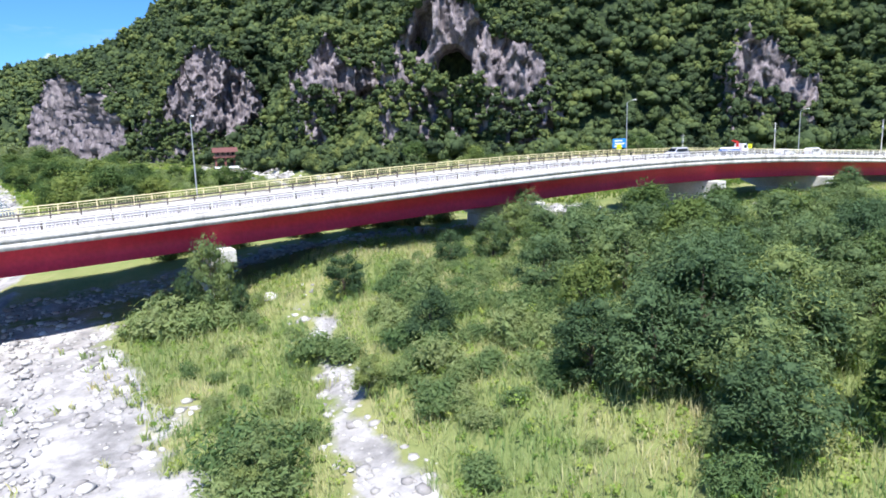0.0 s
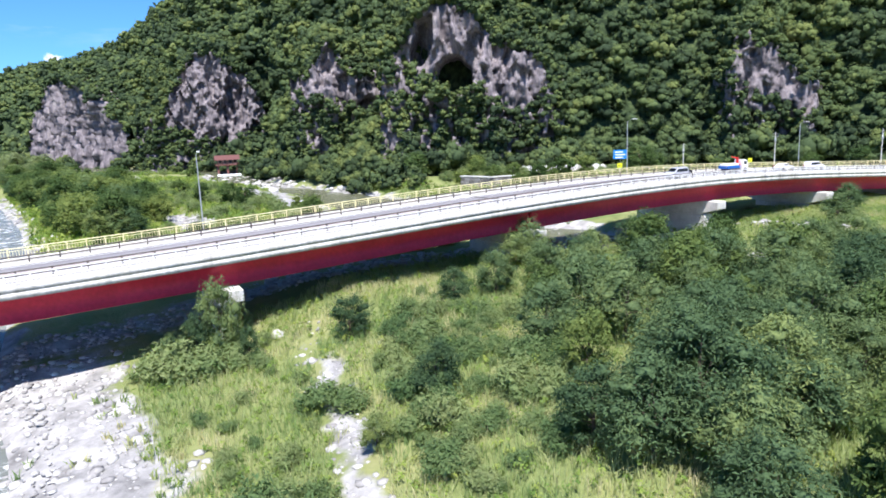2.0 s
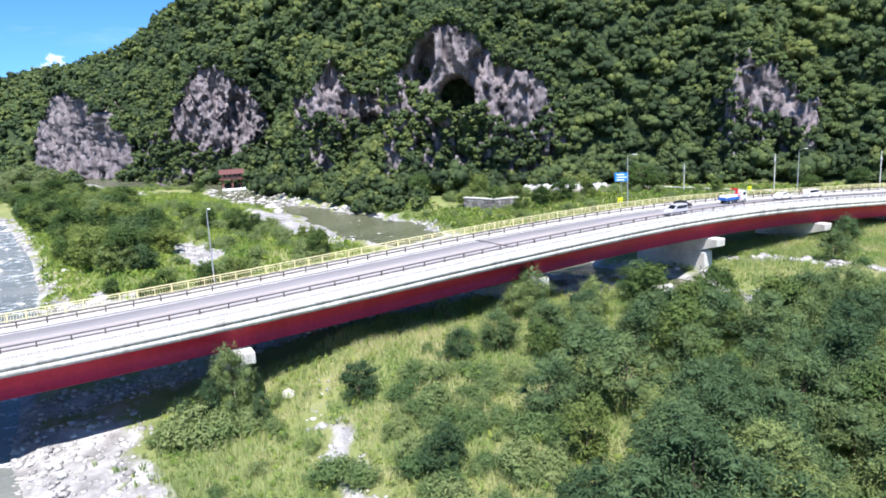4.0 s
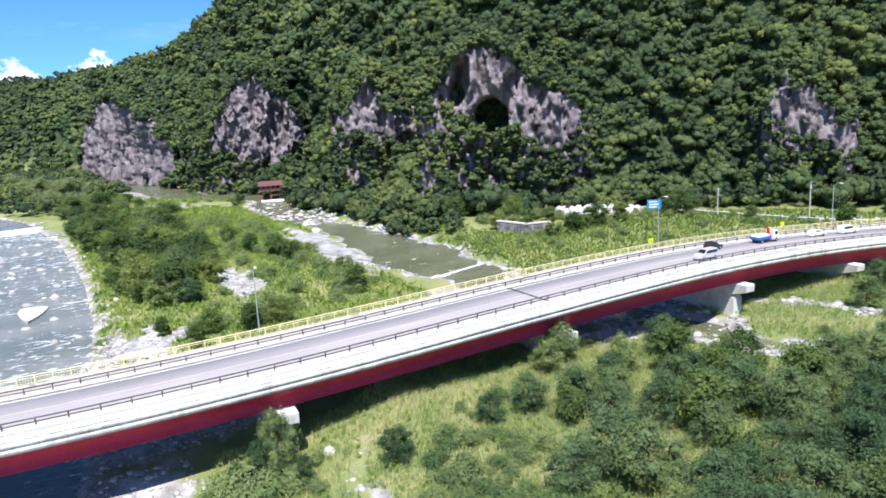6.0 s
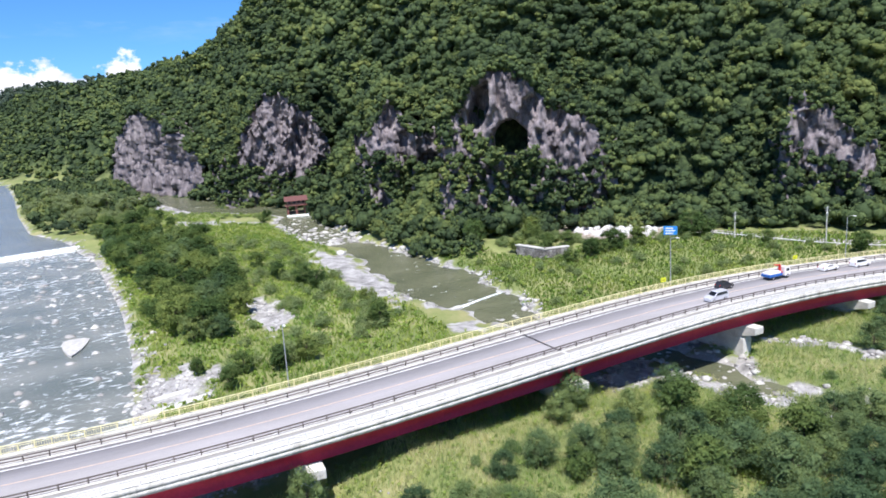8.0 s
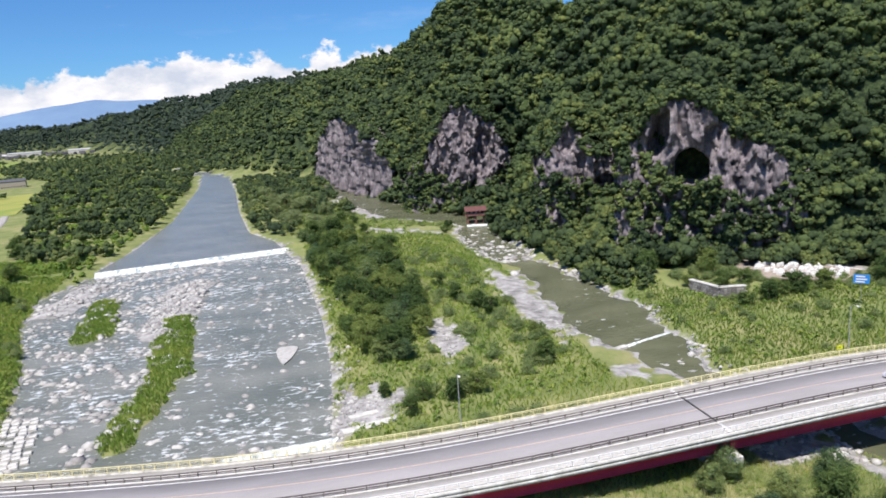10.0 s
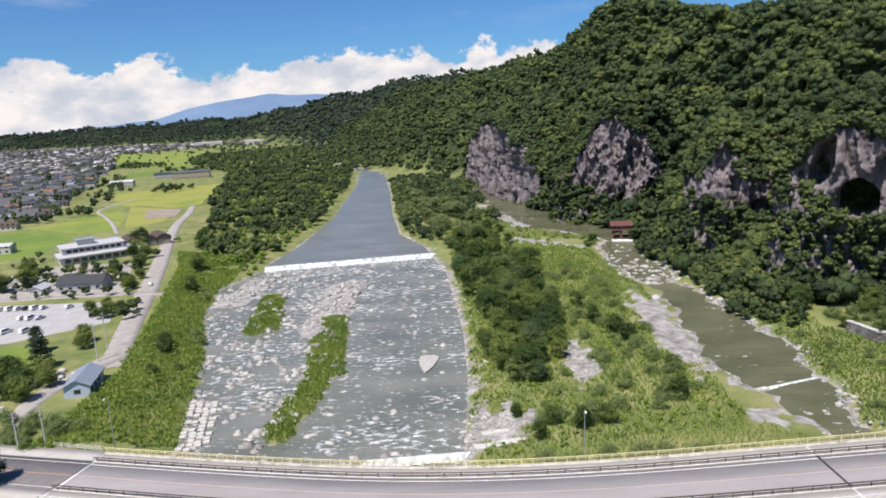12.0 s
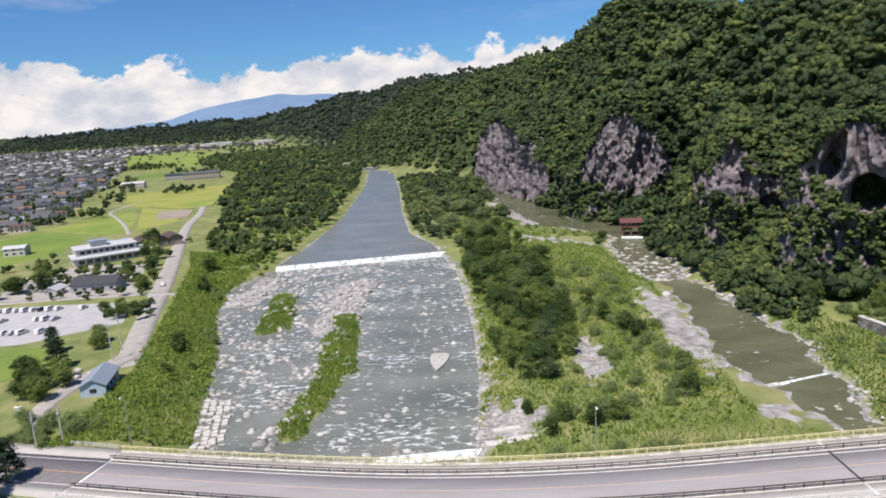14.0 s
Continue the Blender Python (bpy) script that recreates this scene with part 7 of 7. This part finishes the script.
# parked cars
lot = [car(Matrix.Identity(4), k, PAINT[c], c + " " + k + " parked in the car park", "parked cars") for k, c in (("hatch", "white"), ("saloon", "silver"), ("hatch", "black"), ("van", "white"))]
slots = [(-188 + 3.4 * i, 236, 80) for i in range(11)] + [(-184 + 3.4 * i, 222, 80) for i in range(10)] + [(-172 + 3.4 * i, 206, 80) for i in range(7)] + [(-140, 226, 40), (-136, 222, 40)]
n = 0
for x, y, a in slots:
    if rng.random() < 0.3:
        continue
    k = rng.choice((0, 0, 1, 2, 3, 3))
    m = Matrix.Translation((x, y, PLAIN + 0.052)) @ Matrix.Rotation(radians(a + rng.gauss(0, 3)), 4, "Z")
    src = lot[k]
    if src.matrix_basis == Matrix.Identity(4):
        src.matrix_basis = m
    else:
        copy_thing(src, m)
for q in lot:
    if q.matrix_basis == Matrix.Identity(4):
        q.matrix_basis = Matrix.Translation((-150, 230, PLAIN + 0.052))
car(Matrix.Translation((-137, 268, PLAIN + 0.09)) @ Matrix.Rotation(radians(110), 4, "Z"), "hatch", PAINT["white"], "small white car on the dike lane")
for y0 in (229, 214):
    for k in range(12):
        m = patch("bay_line", [(-186 + 3.4 * k - 1.7, y0 - 3), (-186 + 3.4 * k - 1.55, y0 - 3), (-186 + 3.4 * k - 1.1, y0 + 3), (-186 + 3.4 * k - 1.25, y0 + 3)], PLAIN + 0.056, M_LINE, "white painted bay line", "road marking")


# poles, cabinet, hedge, fence
def utility_pole(x, y, h, arms=True, z=None):
    z = float(land(x, y)) if z is None else z
    t = empty("utility_pole", Matrix.Translation((x, y, z)) @ Matrix.Rotation(rng.uniform(-0.3, 0.3), 4, "Z"), "grey concrete utility pole with cross arms", "utility pole", "utility poles")
    part("pole", rod(bmesh.new(), (0, 0, -0.5), (0, 0, h), 0.17, 0.10, 10), M_CONC, t)
    if arms:
        for k in (0.5, 1.2):
            part("cross_arm", boxes((-0.9, -0.05, h - k - 0.05, 0.9, 0.05, h - k + 0.05)), M_STEEL, t)
        part("transformer", lathe([(0.2, h - 2.6), (0.28, h - 2.5), (0.28, h - 1.8), (0.2, h - 1.7)], 10), M_STEEL, t)


for x, y, h in ((-107.7, 173.6, 12), (-110.5, 184, 12), (-90.5, 121.6, 9), (-94.5, 118.6, 9), (-210, 318, 11), (176, 128, 11), (190, 108, 11), (166, 150, 8)):
    utility_pole(x, y, h)
street_lamp(Matrix.Translation((-74.5, 120.5, float(land(-74.5, 120.5)))), 12.5, 0.9, "tall slim lamp pole beside the bridge end")


def small_box(name, x, y, w, d, h, mat, label, rot=0, cap=None):
    z = float(land(x, y))
    t = empty(name, Matrix.Translation((x, y, z)) @ Matrix.Rotation(rot, 4, "Z"), label, name.replace("_", " "))
    part("body", boxes((-w / 2, -d / 2, -0.2, w / 2, d / 2, h), bevel=0.04), mat, t)
    part("lid", boxes((-w / 2 - 0.08, -d / 2 - 0.08, h, w / 2 + 0.08, d / 2 + 0.08, h + 0.1)), cap or mat, t)


small_box("storage_bin", -103.5, 163.6, 2.6, 1.8, 1.5, M_WHITE, "white storage bin behind the hut", 0.3)
small_box("cabinet", -113, 139, 1.4, 1.0, 1.5, M_WHITE, "white cabinet beside the lane", 0.3)


def stone_garden():
    rs = np.random.RandomState(12)
    for k in range(16):
        x, y, s = -113 + rs.normal(0, 2.2), 161 + rs.normal(0, 2.2), rs.uniform(0.5, 1.1)
        ob = new("garden_rock", raw_mesh("garden_rock", ICO2_V * np.array([1.2, 1, 0.8]) * s * rs.uniform(0.82, 1.12, (len(ICO2_V), 1)), ICO2_F, M_STONE))
        ob.location = (x, y, PLAIN + 0.3 * s)
        tagged(ob, "grey garden rock heaped under a tree", "rock", "heaped garden rocks")


stone_garden()


def fence(a, b, label):
    a, b = Vector((*a, 0)), Vector((*b, 0))
    z = float(land(a.x, a.y))
    t = empty("fence", Matrix.Translation((a.x, a.y, z)) @ Matrix.Rotation(math.atan2(b.y - a.y, b.x - a.x), 4, "Z"), label, "fence")
    L = (b - a).length
    for k in range(int(L / 2) + 1):
        part("post", boxes((k * 2 - 0.04, -0.04, -0.2, k * 2 + 0.04, 0.04, 1.1)), M_WHITE, t)
    for zz in (0.35, 0.7, 1.02):
        part("rail", boxes((0, -0.025, zz, L, 0.025, zz + 0.07)), M_WHITE, t)


fence((-88, 120.6), (-75.5, 117.8), "low white pipe fence by the bridge end")

# ---- right bank: walled yard, road, gatehouse ----
M_MASON = material("masonry_stone", [(0.25, (0.11, 0.10, 0.095)), (0.5, (0.19, 0.18, 0.17)), (0.75, (0.30, 0.29, 0.27))], 0.6, 0.9, objrand=0.5, fine=(3, 0.2))


def retaining_wall():
    t = empty("retaining_wall", None, "old grey stone retaining wall round a yard", "retaining wall", kind="structure")
    a, b, c = Vector((109.6, 181.5, 0)), Vector((112.5, 170.5, 0)), Vector((120, 169, 0))
    stones = [shared("stone", boxes((-0.62, -0.3, -0.42, 0.62, 0.3, 0.42), bevel=0.1), M_MASON), shared("stone", boxes((-0.48, -0.3, -0.42, 0.48, 0.3, 0.42), bevel=0.12), M_MASON)]
    for p, q in ((a, b), (b, c)):
        L, ang = (q - p).length, math.atan2(q.y - p.y, q.x - p.x)
        core = part("wall_core", boxes((0, 0.1, -0.5, L, 1.2, 6.0)), M_MASON, t)
        core.matrix_basis = Matrix.Translation((p.x, p.y, 0)) @ Matrix.Rotation(ang, 4, "Z")
        cap = part("coping", boxes((-0.2, -0.3, 6.0, L + 0.2, 1.3, 6.35), bevel=0.05), M_FASCIA, t, "weathered concrete coping")
        cap.matrix_basis = core.matrix_basis
        for row in range(6):
            x = 0.3 * (row % 2)
            while x < L - 0.6:
                k = rng.randrange(2)
                ob = new("stone", stones[k])
                ob.parent = t
                ob.matrix_basis = Matrix.Translation((p.x, p.y, 0)) @ Matrix.Rotation(ang, 4, "Z") @ Matrix.Translation((x + 0.6, 0.0 + rng.uniform(-0.06, 0.06), 0.9 + row * 0.88))
                x += 1.28 if k == 0 else 1.0
    patch("yard_fill", [(126, 190), (130, 176), (150, 163), (160, 172), (148, 200), (132, 202)], 5.9, M_BARE, "pale bare ground of the walled yard", "yard")


retaining_wall()
BL = shared("concrete_block", boxes((-0.9, -0.6, 0, 0.9, 0.6, 1.0), (-0.5, -0.35, 1.0, 0.5, 0.35, 1.25), bevel=0.08), plain("white_concrete", (0.70, 0.69, 0.66), 0.85))
for k, (x, y) in enumerate(scatter([(134, 188), (144, 194), (157, 173), (150, 166), (136, 176)], 2.3, 104, 0.75)):
    ob = new("concrete_block", BL)
    ob.matrix_basis = Matrix.Translation((x, y, 5.9)) @ Matrix.Rotation(rng.gauss(0.6, 0.3), 4, "Z")
    tagged(ob, "white concrete revetment block stacked in the yard", "concrete block", "blocks in the yard")
house(Matrix.Translation((146, 215, float(land(146, 212)))) @ Matrix.Rotation(radians(-30), 4, "Z"), 5, 4, 2.6, 0.9, "grey", "white", "small white hut at the foot of the wooded slope", "shed", floors=1)
ribbon("hillside_road", [(120, 208), (150, 196), (164, 176), (172, 150), (184, 124), (205, 104), (235, 80)], 6, 7.0, M_LANE, "pale road along the foot of the hillside", follow=True)


def road_barrier(pts):
    c = smooth_line(pts, 2.0)
    t = empty("road_barrier", None, "white roadside barrier along the hillside road", "barrier", kind="structure")
    for k, (x, y) in enumerate(c):
        z = float(land(x, y))
        part("post", boxes((x - 0.06, y - 0.06, z - 0.3, x + 0.06, y + 0.06, z + 0.85)), M_WHITE, t)
        if k + 1 < len(c):
            x2, y2 = c[k + 1]
            part("beam", rod(bmesh.new(), (x, y, z + 0.7), (x2, y2, float(land(x2, y2)) + 0.7), 0.12, 0.12, 5), M_WHITE, t)


road_barrier([(150, 190), (160, 174), (168, 150), (180, 122), (200, 102)])


def gatehouse():
    """A red sluice house on legs over the intake."""
    t = empty("sluice_gatehouse", Matrix.Translation((79, 342, 2.2)) @ Matrix.Rotation(radians(-8), 4, "Z"), "red-brown sluice gatehouse with a tiled roof on concrete legs", "gatehouse")
    red = plain("faded_red_paint", (0.24, 0.10, 0.085), 0.7)
    for x in (-4.2, 0, 4.2):
        part("leg", boxes((x - 0.4, -1.6, -2.0, x + 0.4, 1.6, 4.2), bevel=0.05), red, t)
    part("platform", boxes((-5.4, -2.6, 4.2, 5.4, 2.6, 4.6), bevel=0.05), red, t)
    part("cabin", boxes((-4.4, -2.0, 4.6, 4.4, 2.0, 7.2), bevel=0.05), plain("dull_plaster", (0.30, 0.24, 0.21), 0.8), t)
    for k in range(5):
        part("post", boxes((-4.5 + k * 2.25 - 0.12, -2.12, 4.6, -4.5 + k * 2.25 + 0.12, -1.95, 7.2)), red, t)
    for k in range(4):
        part("window", boxes((-3.9 + k * 2.25, -2.06, 5.4, -2.6 + k * 2.25, -1.9, 6.6)), M_GLASS, t)
    part("balustrade", boxes((-5.3, -2.55, 5.45, 5.3, -2.47, 5.55), (-5.3, -2.55, 5.05, 5.3, -2.47, 5.12), *[(-5.3 + k * 1.06, -2.55, 4.6, -5.2 + k * 1.06, -2.47, 5.5) for k in range(11)]), red, t)
    part("roof", gable(9.6, 4.8, 7.2, 1.5, 0.9), plain("rust_red_roof", (0.13, 0.055, 0.05), 0.8), t)
    part("gate_leaf", boxes((-3.8, -0.2, -1.4, 3.8, 0.0, 1.6)), M_DARK, t, "dark steel gate leaf")


gatehouse()
for x, y, h in ((112, 184, 5.5), (118, 178, 6), (124, 176, 5), (120, 190, 6.5), (126, 198, 6), (133, 168, 4.5)):
    plant(x, y, h, "broad", 1.15, "trees on the right bank")
for x, y in np.concatenate([scatter([(110, 166), (124, 164), (150, 156), (168, 164), (160, 170), (134, 166), (116, 168)], 3.6, 105, 0.7), scatter([(109, 192), (115, 173), (132, 171), (129, 190), (124, 204)], 3.4, 106, 0.85)]):
    shrub(x, y, rng.uniform(1.0, 1.9), group="bushes round the yard")


def bank_bushes():
    """The bushes of the farther banks, too many to count."""
    vs, fs, n = [], [], 0
    spots_xy = np.array([q[:2] for q in BANK_SHRUBS])
    for (x, y, size, k), z in zip(BANK_SHRUBS, land(spots_xy[:, 0], spots_xy[:, 1])):
        me = BUSHES[k]
        v = np.empty(len(me.vertices) * 3, np.float32)
        me.vertices.foreach_get("co", v)
        f = np.array([(*p.vertices, p.vertices[2]) if len(p.vertices) == 3 else tuple(p.vertices) for p in me.polygons]) if k not in FACES else FACES[k]
        FACES[k] = f
        a = rng.uniform(0, 6.28)
        v = v.reshape(-1, 3) * size
        v = np.stack([v[:, 0] * math.cos(a) - v[:, 1] * math.sin(a) + x, v[:, 0] * math.sin(a) + v[:, 1] * math.cos(a) + y, v[:, 2] * rng.uniform(0.8, 1.15) + float(z) - 0.1], 1)
        vs.append(v), fs.append(f + n)
        n += len(v)
    me = raw_mesh("bank_bushes", np.concatenate(vs), np.concatenate(fs), M_SHRUB, True)
    tagged(new("bank_bushes", me), "leafy green bushes scattered over the far banks", "bushes", kind="stuff")


FACES = {}
bank_bushes()
